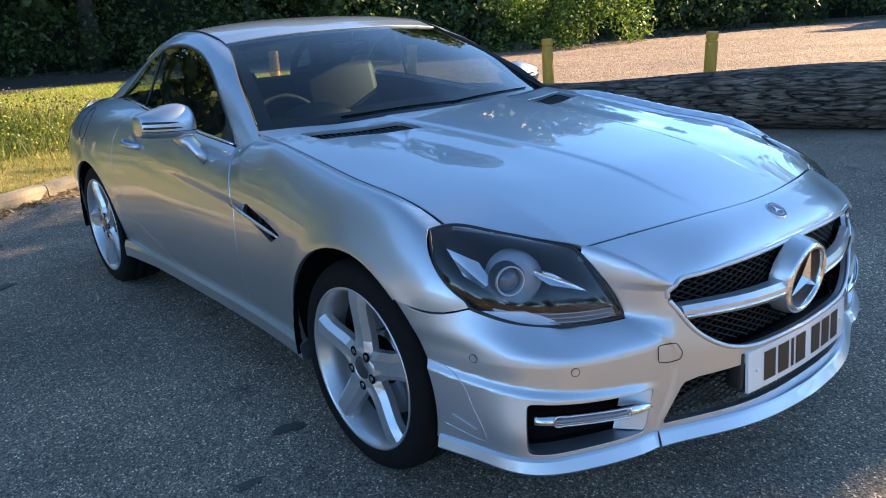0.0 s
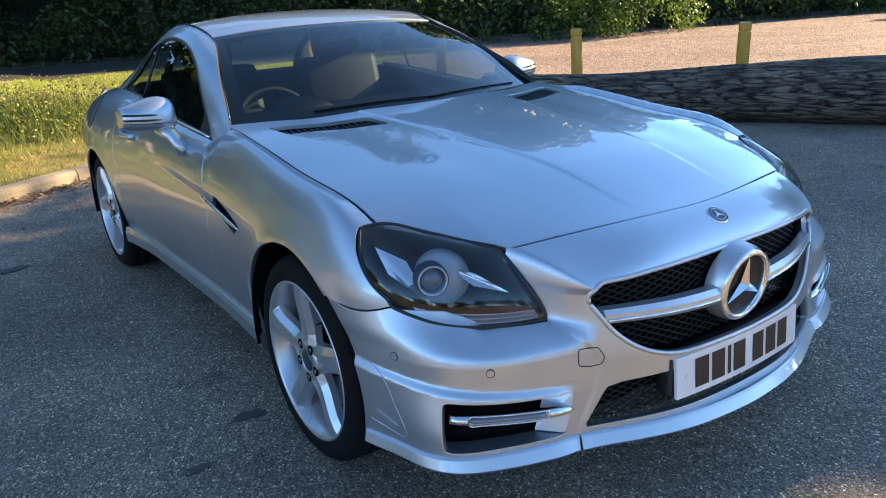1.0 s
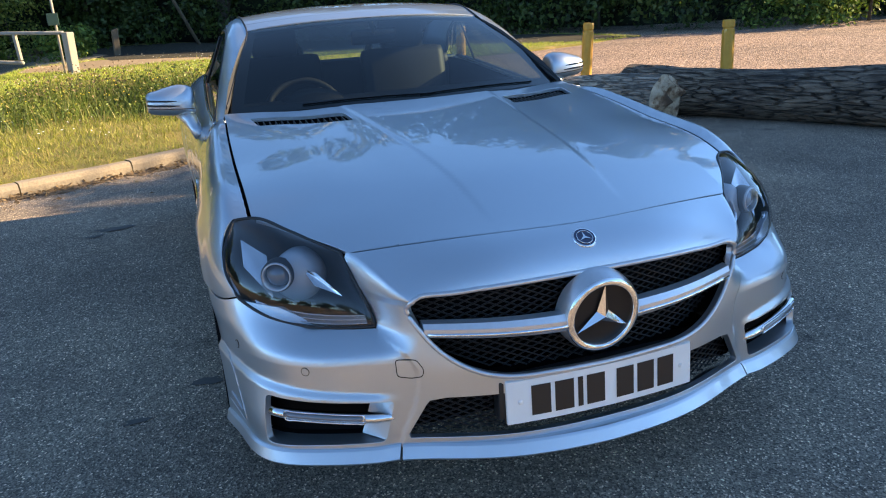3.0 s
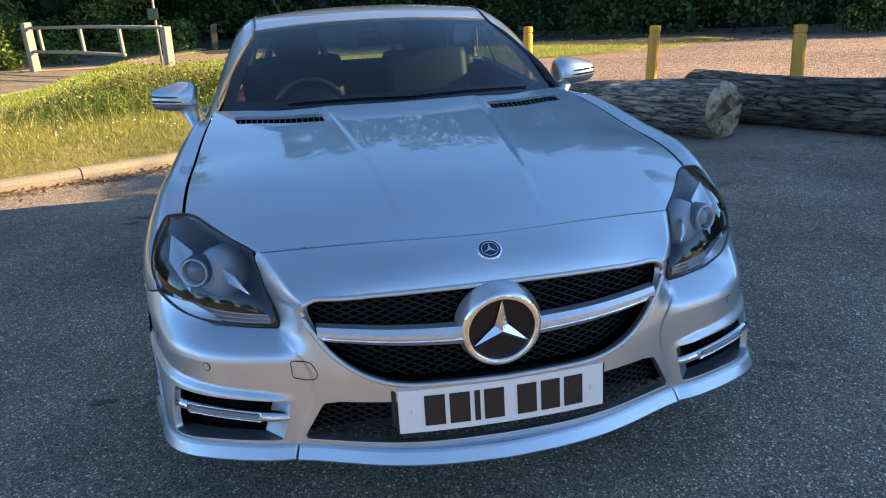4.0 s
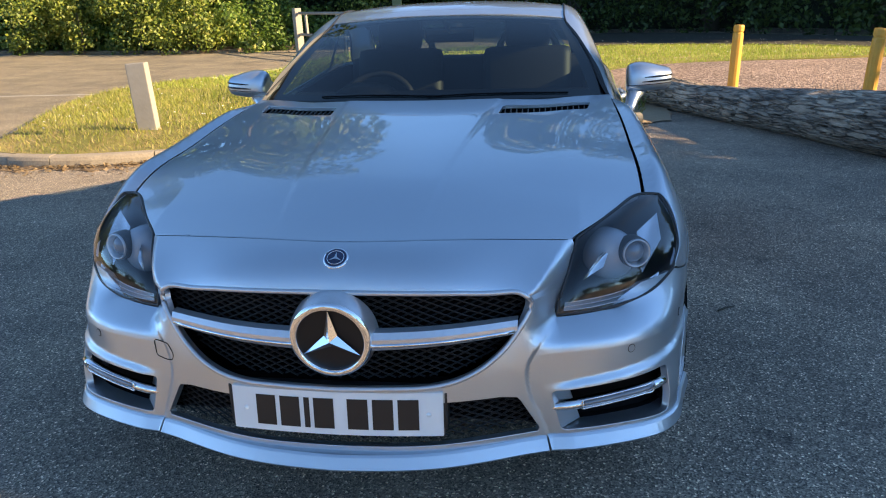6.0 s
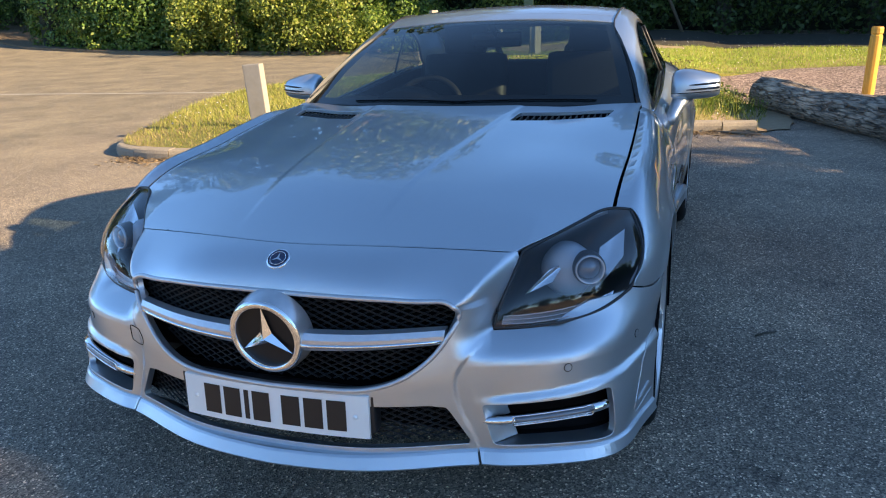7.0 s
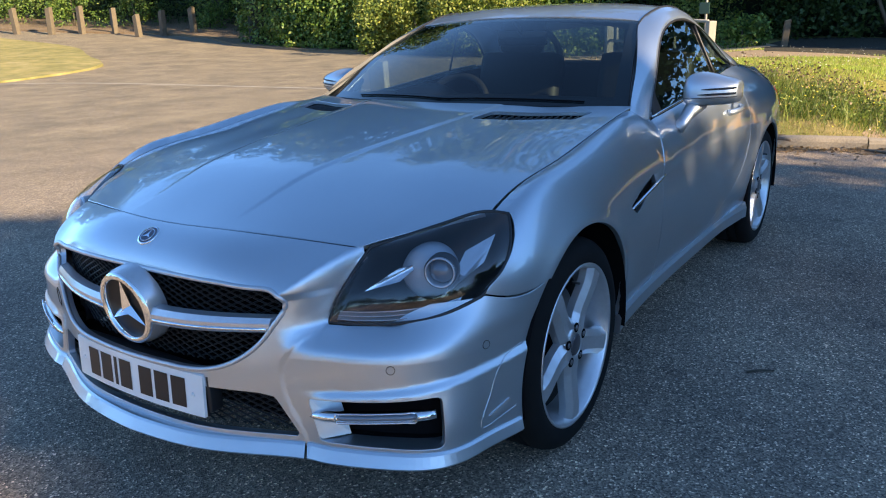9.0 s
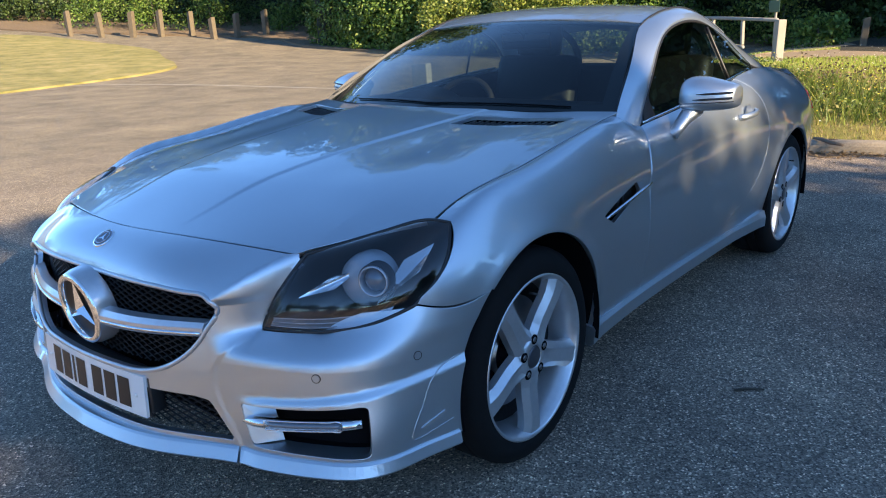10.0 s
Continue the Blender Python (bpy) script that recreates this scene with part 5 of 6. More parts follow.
inner = kerb_front + np.array([(0.0, 0.125)])
island = np.vstack([kerb_back[::-1], inner[3:], [(1.62, 7.2), (1.28, 8.4), (0.92, 9.5), (0.72, 10.6), (0.98, 11.6), (2.2, 12.55), (3.4, 12.9), (4.8, 13.15), (6.4, 13.4), (8.2, 13.85), (10.4, 15.0), (9.6, 18.2), (5.9, 23.2), (2.4, 25.2), (-4.4, 29.5), (-4.6, 22.0)]])
draped("lawn", island, lawn_z, 0.22, GRASS, 0.14, "dry mown grass with a rough scrubby bank", "grass")

# kerb stones along the bay, each a piece with a joint
kerb = thing("kerb", "weathered concrete kerb stones edging the grass", "kerb", kind="structure")
cum = np.r_[0, np.cumsum(np.linalg.norm(np.diff(kerb_front, axis=0), axis=1))]
rng = random.Random(4)
total, pos = cum[-1], 0.0
while pos < total - 0.2:
    ln = min(0.914, total - pos) if pos > 0.9 else 0.45
    ts = np.linspace(pos + 0.005, pos + ln - 0.005, 6)
    px_, py_ = np.interp(ts, cum, kerb_front[:, 0]), np.interp(ts, cum, kerb_front[:, 1])
    dx, dy = np.gradient(px_), np.gradient(py_)
    nn = np.hypot(dx, dy)
    nx, ny = -dy / nn, dx / nn
    dz = rng.uniform(-0.008, 0.006)
    rows = []
    for i in range(6):
        rows.append([(px_[i] + nx[i] * o, py_[i] + ny[i] * o, z) for o, z in ((0, -0.05), (0.004, 0.065 + dz), (0.016, 0.094 + dz), (0.035, 0.104 + dz), (0.125, 0.107 + dz), (0.127, -0.05))])
    bm = bmesh.new()
    v = [[bm.verts.new(p) for p in r] for r in rows]
    for r0, r1 in zip(v, v[1:]):
        for j in range(5):
            bm.faces.new((r0[j], r1[j], r1[j + 1], r0[j + 1]))
    part("kerb_stone", capped(bm), KERB, kerb, smooth=False)
    pos += ln
# drift of dead leaves along the kerb
drift = np.vstack([kerb_front[6:] + (0, 0.01), (kerb_front[6:] - np.stack([0 * kerb_front[6:, 0] - 0.02, 0.13 + 0.07 * np.sin(np.arange(len(kerb_front) - 6) * 0.9) + 0.05 * np.sin(np.arange(len(kerb_front) - 6) * 2.3)], 1))[::-1]])
draped("leaf_litter", drift, lambda x, y: 0.006 + 0 * x, 0.12, SOIL, 0.006, "strip of dry leaf litter along the kerb", "leaf litter")
spot = np.array([(1.42 + 0.47 * math.cos(w) * (1 + 0.12 * math.sin(5 * w) + 0.07 * math.sin(11 * w)), 6.95 + 1.15 * math.sin(w) * (1 + 0.05 * math.sin(7 * w + 1) + 0.04 * math.sin(13 * w))) for w in np.linspace(0, 2 * math.pi, 60, endpoint=False)])
draped("bare_earth", spot, lambda x, y: np.maximum(lawn_z(x, y), 0.0) + 0.004, 0.08, SANDY, 0.003, "bare sandy earth where the kerb ends", "earth")
# leaf mould coloured extra dark to paint the wood's shade on the ground
SHADEFLOOR = shader("shaded_leaf_mould", (0.03, 0.025, 0.015), 0.95)
base_of(SHADEFLOOR, ramp(SHADEFLOOR, noise_of(SHADEFLOOR, 9, 7, 0.75, coords(SHADEFLOOR)), (0.35, (0.014, 0.013, 0.007)), (0.55, (0.035, 0.030, 0.017)), (0.72, (0.075, 0.060, 0.036))))
bumped(SHADEFLOOR, noise_of(SHADEFLOOR, 30, 5, 0.7, coords(SHADEFLOOR)), 0.8, 0.03)
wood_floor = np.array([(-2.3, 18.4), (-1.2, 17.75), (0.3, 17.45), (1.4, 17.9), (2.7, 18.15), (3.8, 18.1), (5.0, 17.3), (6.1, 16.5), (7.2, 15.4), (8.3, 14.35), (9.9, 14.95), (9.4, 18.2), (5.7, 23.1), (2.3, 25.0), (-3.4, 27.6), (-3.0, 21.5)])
draped("woodland_floor", wood_floor, lambda x, y: lawn_z(x, y) + 0.012, 0.3, SHADEFLOOR, 0.01, "leaf mould with the wood's shade painted in dark", "earth")
path_poly = rounded([(-4.3, 17.6), (-2.9, 16.25), (-1.2, 15.95), (0.4, 16.45), (0.3, 17.3), (-1.7, 18.1), (-2.6, 19.2), (-4.3, 19.4)], 0.3)
draped("trodden_path", path_poly, lambda x, y: lawn_z(x, y) + 0.008, 0.2, SANDY, 0.006, "trodden earth path behind the grass", "path")
# back kerb, low and far
back = thing("kerb_far", "low pale kerb along the road behind the grass", "kerb", kind="structure")
part("kerb_run", tube_bm([(x, y, 0.03 + float(rise(x, y))) for x, y in kerb_back[2:]], 0.085, 6), KERB, back)

gravel_poly = [(1.75, 7.1), (1.35, 8.5), (1.0, 9.5), (0.85, 10.6), (1.15, 11.5), (2.2, 12.4), (3.4, 12.75), (4.8, 13.0), (6.4, 13.25), (8.2, 13.7), (9.8, 14.7), (13.3, 14.4), (17.2, 13.6), (22, 12), (30, 8), (34, 2), (30, -4), (14, -4), (8.2, -2.6), (6.0, 1.6), (4.2, 4.9), (3.0, 7.0)]
draped("gravel", rounded(gravel_poly, 0.25), lambda x, y: 0.02 + 0.03 * step(y + 1.76 * x, 13.5, 16.0) + 0.012 * np.sin(0.9 * x + 0.4 * y), 0.6, GRAVEL, 0.05, "sunlit pinkish gravel parking area", "gravel")
isl_far = curve_pts([(-16.8, 4.0), (-17.7, 7.4), (-18.5, 9.8), (-20.4, 12.6), (-22.6, 13.6), (-26, 15.4), (-33, 16.6), (-40, 16.6), (-46, 12), (-44, 2), (-30, -2), (-20, 0)], 60, True)
draped("lawn_far", isl_far, lambda x, y: 0.055 + rise(x, y) + 0.10 * step(-x, 18, 24), 0.7, PARCHED, 0.14, "dry sunlit grass island across the road", "grass")
verge = np.array([(-9.0, 19.6), (-18, 19.4), (-23, 20.2), (-27, 22.3), (-30, 22.4), (-34, 21.0), (-42, 18.6), (-60, 16), (-60, 60), (-6, 60), (-5.2, 28), (-7.4, 21.4)])
draped("verge", verge, lambda x, y: 0.09 + rise(x, y), 1.2, SOIL, 0.1, "dry earth verge under the hedge", "verge")
WORN = shader("worn_white_line", (0.5, 0.47, 0.42), 0.85)
co = coords(WORN)
base_of(WORN, ramp(WORN, noise_of(WORN, 30, 5, 0.8, co), (0.40, (0.20, 0.175, 0.145)), (0.60, (0.52, 0.49, 0.44))))
lp = curve_pts([(-18.6, 7.4), (-16, 8.75), (-13, 9.3), (-10, 9.45), (-6.8, 9.55)], 40)
tagged(grid_mesh("road_line", [[(x, y + o, float(rise(x, y)) + 0.006) for o in (-0.06, 0.06)] for x, y in lp], WORN), "worn white line across the road", "road marking", kind="structure")
PATH = shader("sandy_path", (0.30, 0.22, 0.14), 0.95)
base_of(PATH, mixed(PATH, noise_of(PATH, 5, 6, 0.7), (0.28, 0.19, 0.115), (0.46, 0.33, 0.21)))
draped("path", np.array([(-7.3, 20.2), (-4.9, 20.2), (-4.7, 27), (-2.6, 21.6), (-2.9, 19.8), (-4.4, 19.0), (-7.0, 19.4)]), lambda x, y: rise(x, y) + 0.02 + (lawn_z(x, y) - rise(x, y) - 0.004) * step(x, -5.3, -4.3), 0.4, PATH, 0.05, "bare sandy path behind the grass", "path")


# ---- plants ----
def leaf_material(name, dark, light, dry=None, sheer=0.35):
    m = bpy.data.materials.new(name)
    m.use_nodes = True
    t = m.node_tree
    b = t.nodes["Principled BSDF"]
    b.inputs["Roughness"].default_value = 0.55
    g = t.nodes.new("ShaderNodeNewGeometry")
    stops = [(0.0, dark), (0.75, light)] + ([(0.97, dry)] if dry else [])
    col = ramp(m, g.outputs["Random Per Island"], *stops)
    wire(m, col, b.inputs["Base Color"])
    tr = t.nodes.new("ShaderNodeBsdfTranslucent")
    wire(m, col, tr.inputs["Color"])
    mix = t.nodes.new("ShaderNodeMixShader")
    mix.inputs[0].default_value = sheer
    wire(m, b.outputs[0], mix.inputs[1])
    wire(m, tr.outputs[0], mix.inputs[2])
    wire(m, mix.outputs[0], t.nodes["Material Output"].inputs[0])
    return m


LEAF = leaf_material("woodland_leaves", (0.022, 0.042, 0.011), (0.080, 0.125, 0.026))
# paler, sheerer leaves for the unseen shade trees, to brighten the car's flank
SHADETREE = leaf_material("shade_tree_leaves", (0.07, 0.11, 0.018), (0.24, 0.30, 0.050), sheer=0.5)
HEDGE = leaf_material("hedge_leaves", (0.036, 0.078, 0.012), (0.15, 0.245, 0.036), (0.27, 0.32, 0.075))
WEED = leaf_material("weeds", (0.040, 0.070, 0.011), (0.20, 0.265, 0.042), (0.34, 0.29, 0.10))
BLADE = leaf_material("grass_blades", (0.150, 0.18, 0.024), (0.33, 0.33, 0.056), (0.50, 0.40, 0.14))
LUSH = leaf_material("lush_grass_blades", (0.17, 0.25, 0.025), (0.36, 0.45, 0.055), (0.50, 0.46, 0.13))
STRAW = leaf_material("dry_grass", (0.17, 0.125, 0.045), (0.38, 0.28, 0.13))
BARK = shader("tree_bark", (0.07, 0.055, 0.04), 0.9)
base_of(BARK, mixed(BARK, noise_of(BARK, 9, 6, 0.7), (0.035, 0.028, 0.02), (0.12, 0.10, 0.075)))
bumped(BARK, noise_of(BARK, 14, 6, 0.7), 0.8, 0.04)
R = np.random.default_rng(11)


def poly_mesh(name, verts, size, material, parent=None, label=""):
    """Many loose faces of the same number of corners."""
    verts = np.ascontiguousarray(verts, dtype=np.float32)
    n = len(verts)
    me = bpy.data.meshes.new(name)
    me.vertices.add(n)
    me.vertices.foreach_set("co", verts.ravel())
    me.loops.add(n)
    me.loops.foreach_set("vertex_index", np.arange(n, dtype=np.int32))
    me.polygons.add(n // size)
    me.polygons.foreach_set("loop_start", np.arange(0, n, size, dtype=np.int32))
    me.update(calc_edges=True)
    return place(name, me, material, parent, label)


def leaf_quads(pos, nrm, size):
    """One pointed, slightly folded leaf at each place."""
    n = len(pos)
    t = np.cross(nrm, R.normal(size=(n, 3)))
    t /= np.linalg.norm(t, axis=1)[:, None] + 1e-9
    b = np.cross(nrm, t)
    s = size * R.uniform(0.6, 1.35, (n, 1))
    quad = np.stack([pos - t * s * 0.5, pos + b * s * 0.32 + nrm * s * 0.10, pos + t * s * 0.62, pos - b * s * 0.32 + nrm * s * 0.10], 1)
    return quad.reshape(-1, 3)


def clump_leaves(centres, radii, count, size, shell=0.55):
    centres, radii = np.asarray(centres, float), np.asarray(radii, float)
    w = (radii ** 2).sum(1)
    i = R.choice(len(centres), count, p=w / w.sum())
    d = R.normal(size=(count, 3))
    d /= np.linalg.norm(d, axis=1)[:, None]
    r = shell + (1.05 - shell) * R.random((count, 1)) ** 0.6
    pos = centres[i] + d * radii[i] * r
    nrm = d + 0.7 * R.normal(size=(count, 3)) + (0, 0, 0.25)
    nrm /= np.linalg.norm(nrm, axis=1)[:, None]
    return leaf_quads(pos, nrm, size)


def tree(x, y, h, spread, count, size, low=0.3, label="tall broadleaf tree with a dense dark crown", skirt=0.0, leaf=None):
    z0 = float(rise(x, y))
    t = thing("tree", label, "tree", "woodland trees")
    t.matrix_basis = pose(x, y, z0)
    lean = R.normal(size=2) * 0.02 * h
    trunk = [(lean[0] * u * u, lean[1] * u * u, -0.1 + h * 0.85 * u) for u in np.linspace(0, 1, 9)]
    part("trunk", tube_bm(trunk, 0.032 * h * (1.12 - np.linspace(0, 1, 9)) * 0.8, 9), BARK, t)
    cs, rs = [], []
    for k in range(7):
        a, u = R.uniform(0, 6.28), R.uniform(low + 0.05, 0.7)
        ln = spread * R.uniform(0.5, 0.85)
        p0 = np.array([lean[0] * u * u, lean[1] * u * u, h * 0.85 * u])
        p1 = p0 + (math.cos(a) * ln, math.sin(a) * ln, ln * R.uniform(0.25, 0.7))
        mid = (p0 + p1) / 2 + (0, 0, 0.12 * ln)
        part("limb", tube_bm([p0, mid, p1], [0.012 * h, 0.008 * h, 0.003 * h], 6), BARK, t)
        cs.append(p1)
        rs.append(np.array([1, 1, 0.75]) * spread * R.uniform(0.32, 0.5))
    for k in range(26):
        u = R.uniform(low, 1.0)
        a = R.uniform(0, 6.28)
        prof = math.sin(math.pi * min(1, (u - low * 0.7) / (1.08 - low * 0.7))) ** 0.6
        rr = spread * prof * R.uniform(0.35, 0.85)
        cs.append(np.array([rr * math.cos(a), rr * math.sin(a), h * u]))
        rs.append(np.array([1, 1, 0.8]) * spread * R.uniform(0.22, 0.42))
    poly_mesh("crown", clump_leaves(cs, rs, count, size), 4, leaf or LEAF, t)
    if skirt:
        # leaf count varies with y to shape the shade and dapples on the car
        cs = [np.array([R.normal() * 0.35, R.normal() * 0.35, z]) for z in np.linspace(0.4, skirt - 0.6, 18)]
        poly_mesh("lower_crown", clump_leaves(cs, [np.array([0.95, 0.95, 0.6])] * 18, int(6500 * (1 - 0.80 * step(y, 0.9, 2.5)) + 1900 * (1 - step(y, -1.5, -0.4))), size, 0.2), 4, leaf or LEAF, t)
    return t


# the edge of the wood, out past the gravel and round behind the road
edge = curve_pts([(-62, 18), (-45, 22.5), (-36, 25.5), (-29, 26.5), (-24, 22.5), (-20, 22), (-14, 22.5), (-9.5, 22.6), (-7, 27), (-2.2, 26.5), (2.4, 25.4), (5.9, 23.2), (9.6, 18.2), (12.8, 15.8), (17, 14.8), (22, 13.2), (30, 9), (36, 2), (38, -8)], 60)
seg = np.r_[0, np.cumsum(np.linalg.norm(np.diff(edge, axis=0), axis=1))]


def on_edge(s, off=0.0):
    x, y = np.interp(s, seg, edge[:, 0]), np.interp(s, seg, edge[:, 1])
    dx = np.interp(s + 0.5, seg, edge[:, 0]) - np.interp(s - 0.5, seg, edge[:, 0])
    dy = np.interp(s + 0.5, seg, edge[:, 1]) - np.interp(s - 0.5, seg, edge[:, 1])
    n = np.hypot(dx, dy)
    return x - dy / n * off, y + dx / n * off


s = 2.0
while s < seg[-1]:
    off = R.uniform(1.8, 5.0)
    x, y = on_edge(s, off)
    h = R.uniform(7.5, 11.5) * (1.7 if x < -9 else 1.0 if x < 1 else 1.25 if x < 11 else 0.5)
    tree(float(x), float(y), h, min(4.6, h * R.uniform(0.30, 0.42)), 9500 if 1 < x < 11 else 5600, 0.29 if h < 12 else 0.40, 0.16)
    s += R.uniform(3.2, 4.6)
# shrubs at the wood's edge
ss = np.arange(0, seg[-1], 0.55)
cs, rs = [], []
for s in ss:
    for k in range(3):
        x, y = on_edge(s + R.uniform(-0.4, 0.4), R.uniform(0.0, 1.8))
        if -9.0 < x < -4.2 and y < 27.5:
            y += 2.5
        r = R.uniform(0.45, 1.0)
        cs.append((x, y, float(rise(x, y)) + 0.15 + r * R.uniform(0.3, 1.9)))
        rs.append((r, r, r * 0.9))
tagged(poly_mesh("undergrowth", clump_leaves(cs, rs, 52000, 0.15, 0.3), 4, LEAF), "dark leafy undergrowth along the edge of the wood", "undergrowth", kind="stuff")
# dark sheet painted as the wood's shaded depth, so that no sky shows low down
WOODSHADE = shader("deep_woods_shade", (0.012, 0.018, 0.007), 0.95)
base_of(WOODSHADE, ramp(WOODSHADE, noise_of(WOODSHADE, 3.0, 7, 0.75), (0.42, (0.004, 0.006, 0.003)), (0.6, (0.016, 0.026, 0.008)), (0.75, (0.05, 0.075, 0.02))))
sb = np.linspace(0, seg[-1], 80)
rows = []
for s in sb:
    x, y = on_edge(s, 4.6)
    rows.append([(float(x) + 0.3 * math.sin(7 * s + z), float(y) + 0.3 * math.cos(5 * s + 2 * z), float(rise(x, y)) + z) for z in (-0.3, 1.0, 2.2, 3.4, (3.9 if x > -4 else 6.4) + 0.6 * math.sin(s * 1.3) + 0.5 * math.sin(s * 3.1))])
tagged(grid_mesh("backdrop", rows, WOODSHADE), "dark sheet standing for the shaded depth of the wood", "woods", kind="structure")

# trimmed hedge with bright leaves across the road
hedge = thing("hedge", "tall sunlit broadleaf hedge beside the road", "hedge")
cs, rs = [], []
for x in np.arange(-23.0, -9.2, 0.42):
    for z in np.arange(0.35, 4.6, 0.55):
        y = 19.9 + 0.10 * max(0, -x - 18) ** 1.5 + R.uniform(-0.22, 0.22) + 0.12 * z + 0.9 * max(0, x + 11.5)
        cs.append((x + R.uniform(-0.2, 0.2), y, float(rise(x, y)) + z))
        rs.append((0.50, 0.42, 0.48))
cs, rs = np.array(cs), np.array(rs)
lowc = cs[:, 2] < 2.6
poly_mesh("foliage", clump_leaves(cs[lowc], rs[lowc], 26000, 0.125, 0.7), 4, HEDGE, hedge)
poly_mesh("foliage", clump_leaves(cs[~lowc], rs[~lowc], 7000, 0.20, 0.6), 4, HEDGE, hedge)
# dark box that stands for the shade inside the hedge
part("hedge_shade_core", box_bm(-22.6, -12.2, 20.6, 21.4, 0.0, 4.0, 0.3), WOODSHADE, hedge)
# brighter bushes: at the path's mouth, by the gravel, under the posts
for nm, x, y, r, n in (("bush", -8.6, 20.6, 1.0, 3200), ("bush", -7.6, 22.4, 1.2, 3000), ("bush", 16.3, 13.6, 1.5, 4200), ("bush", 14.9, 14.6, 1.6, 3600), ("bush", -3.6, 21.6, 0.7, 1500), ("bush", -37.5, 22.5, 1.6, 2200), ("bush", -34.5, 24.0, 1.4, 1800), ("bush", -41, 21.4, 1.8, 2400), ("bush", -30.5, 25.5, 1.1, 1400)):
    b = thing(nm, "leafy sunlit bush at the edge of the wood", "bush", "bushes")
    z0 = float(rise(x, y))
    b.matrix_basis = pose(x, y, z0)
    cc = [(R.normal() * r * 0.55, R.normal() * r * 0.45, r * R.uniform(0.15, 1.3)) for k in range(16)]
    poly_mesh("foliage", clump_leaves(cc, [(r * 0.42,) * 3] * 16, n, 0.11, 0.3), 4, HEDGE, b)
    part("stem", tube_bm([(0, 0, -0.1), (0.05, 0.02, r * 0.5), (0.02, -0.05, r)], [0.05, 0.04, 0.02], 6), BARK, b)

SHRUB = leaf_material("pale_shrub_leaves", (0.065, 0.105, 0.014), (0.235, 0.285, 0.042), (0.36, 0.35, 0.09))
for x, y, r, n in ((-9.9, 19.7, 1.25, 4200), (-11.6, 19.5, 1.35, 4400), (-13.4, 19.4, 1.2, 3800), (-15.2, 19.5, 1.1, 3000), (-5.6, 25.4, 1.3, 2600)):
    b = thing("bush", "pale yellow-green shrub in sun beside the road", "bush", "bushes")
    b.matrix_basis = pose(x, y, float(rise(x, y)))
    cc = [(R.normal() * r * 0.5, R.normal() * r * 0.35, r * R.uniform(0.1, 1.5)) for k in range(18)]
    poly_mesh("foliage", clump_leaves(cc, [(r * 0.40,) * 3] * 18, n, 0.10, 0.3), 4, SHRUB, b)
    part("stem", tube_bm([(0, 0, -0.1), (0.05, 0.02, r * 0.5), (0.02, -0.05, r)], [0.05, 0.04, 0.02], 6), BARK, b)

# unseen trees added on the sun's side of the bays, to shade most of the car
for x, y, h, sp, n in ((13.0, -1.55, 6.6, 1.25, 7000), (13.5, -1.3, 6.6, 1.2, 6000), (13.3, -0.6, 6.0, 1.25, 7000), (13.0, 0.6, 6.0, 1.25, 7000), (13.2, 1.7, 5.8, 1.15, 6000), (14.4, -1.6, 6.1, 1.3, 7000), (14.6, -0.2, 6.3, 1.3, 6000), (14.4, 1.4, 6.2, 1.2, 5000), (13.1, 2.6, 5.6, 1.0, 4000)):
    tree(x, y, h, sp, int(n * 0.30), 0.20, 0.10, "small unseen tree with a broken crown, added for shade", 6.6 if y < -1 else 5.3, SHADETREE)
for x, y, n in ((13.0, -2.9, 130), (13.0, 3.3, 500)):
    tree(x, y, 6.4, 1.2, n, 0.20, 0.05, "small unseen tree with a broken crown, added for shade", leaf=SHADETREE)
# unseen trees behind the viewer, added for reflections in the car
for x, y in ((-34, -16), (-27, -24), (-18, -27), (-9, -30), (0, -29), (8, -31), (16, -27), (24, -22), (31, -15), (-40, -6)):
    h = R.uniform(4.5, 6.5)
    tree(x, y, h, h * 0.85, 3200, 0.36, 0.05)
# tall trees added to throw shade over the wood's edge
for x, y in ((12.5, 25.5), (15.5, 23.5), (18.5, 21.5), (14.6, 22.2), (18.2, 20.8), (22.0, 20.4)):
    tree(x, y, 13.0, 4.2, 5600, 0.42, 0.12)
# far row of unseen trees on the sun's side
for x, y in ((52, -18), (51, -12), (52, -6), (51, 0), (52, 6), (50, 12)):
    tree(x, y, 10.6, 3.6, 3600, 0.34, 0.08)


# ---- grass blades, weeds, daisies ----
def blades(count, region, height, width, material, name, label, lean=0.5):
    """Tapered blades scattered over a region; region(n) gives x, y and a size factor."""
    x, y, k = region(count)
    n = len(x)
    z = lawn_z(x, y)
    a = R.uniform(0, 2 * np.pi, n)
    h = height * R.uniform(0.5, 1.3, n) * k
    w = width * R.uniform(0.6, 1.3, n)
    d = np.stack([np.cos(a), np.sin(a), 0 * a], 1)
    ln = R.normal(size=(n, 2)) * lean
    root = np.stack([x, y, z - 0.01], 1)
    tip = root + np.stack([ln[:, 0] * h, ln[:, 1] * h, h], 1)
    tri = np.stack([root - d * w[:, None], root + d * w[:, None], tip], 1).reshape(-1, 3)
    return tagged(poly_mesh(name, tri, 3, material), label, "grass", kind="stuff")


def island_pts(n, bounds, dens):
    x, y = R.uniform(bounds[0], bounds[1], n), R.uniform(bounds[2], bounds[3], n)
    p = np.stack([x, y], 1)
    ok = inside(p, island) & (R.random(n) < dens(x, y))
    return x[ok], y[ok], np.ones(ok.sum())


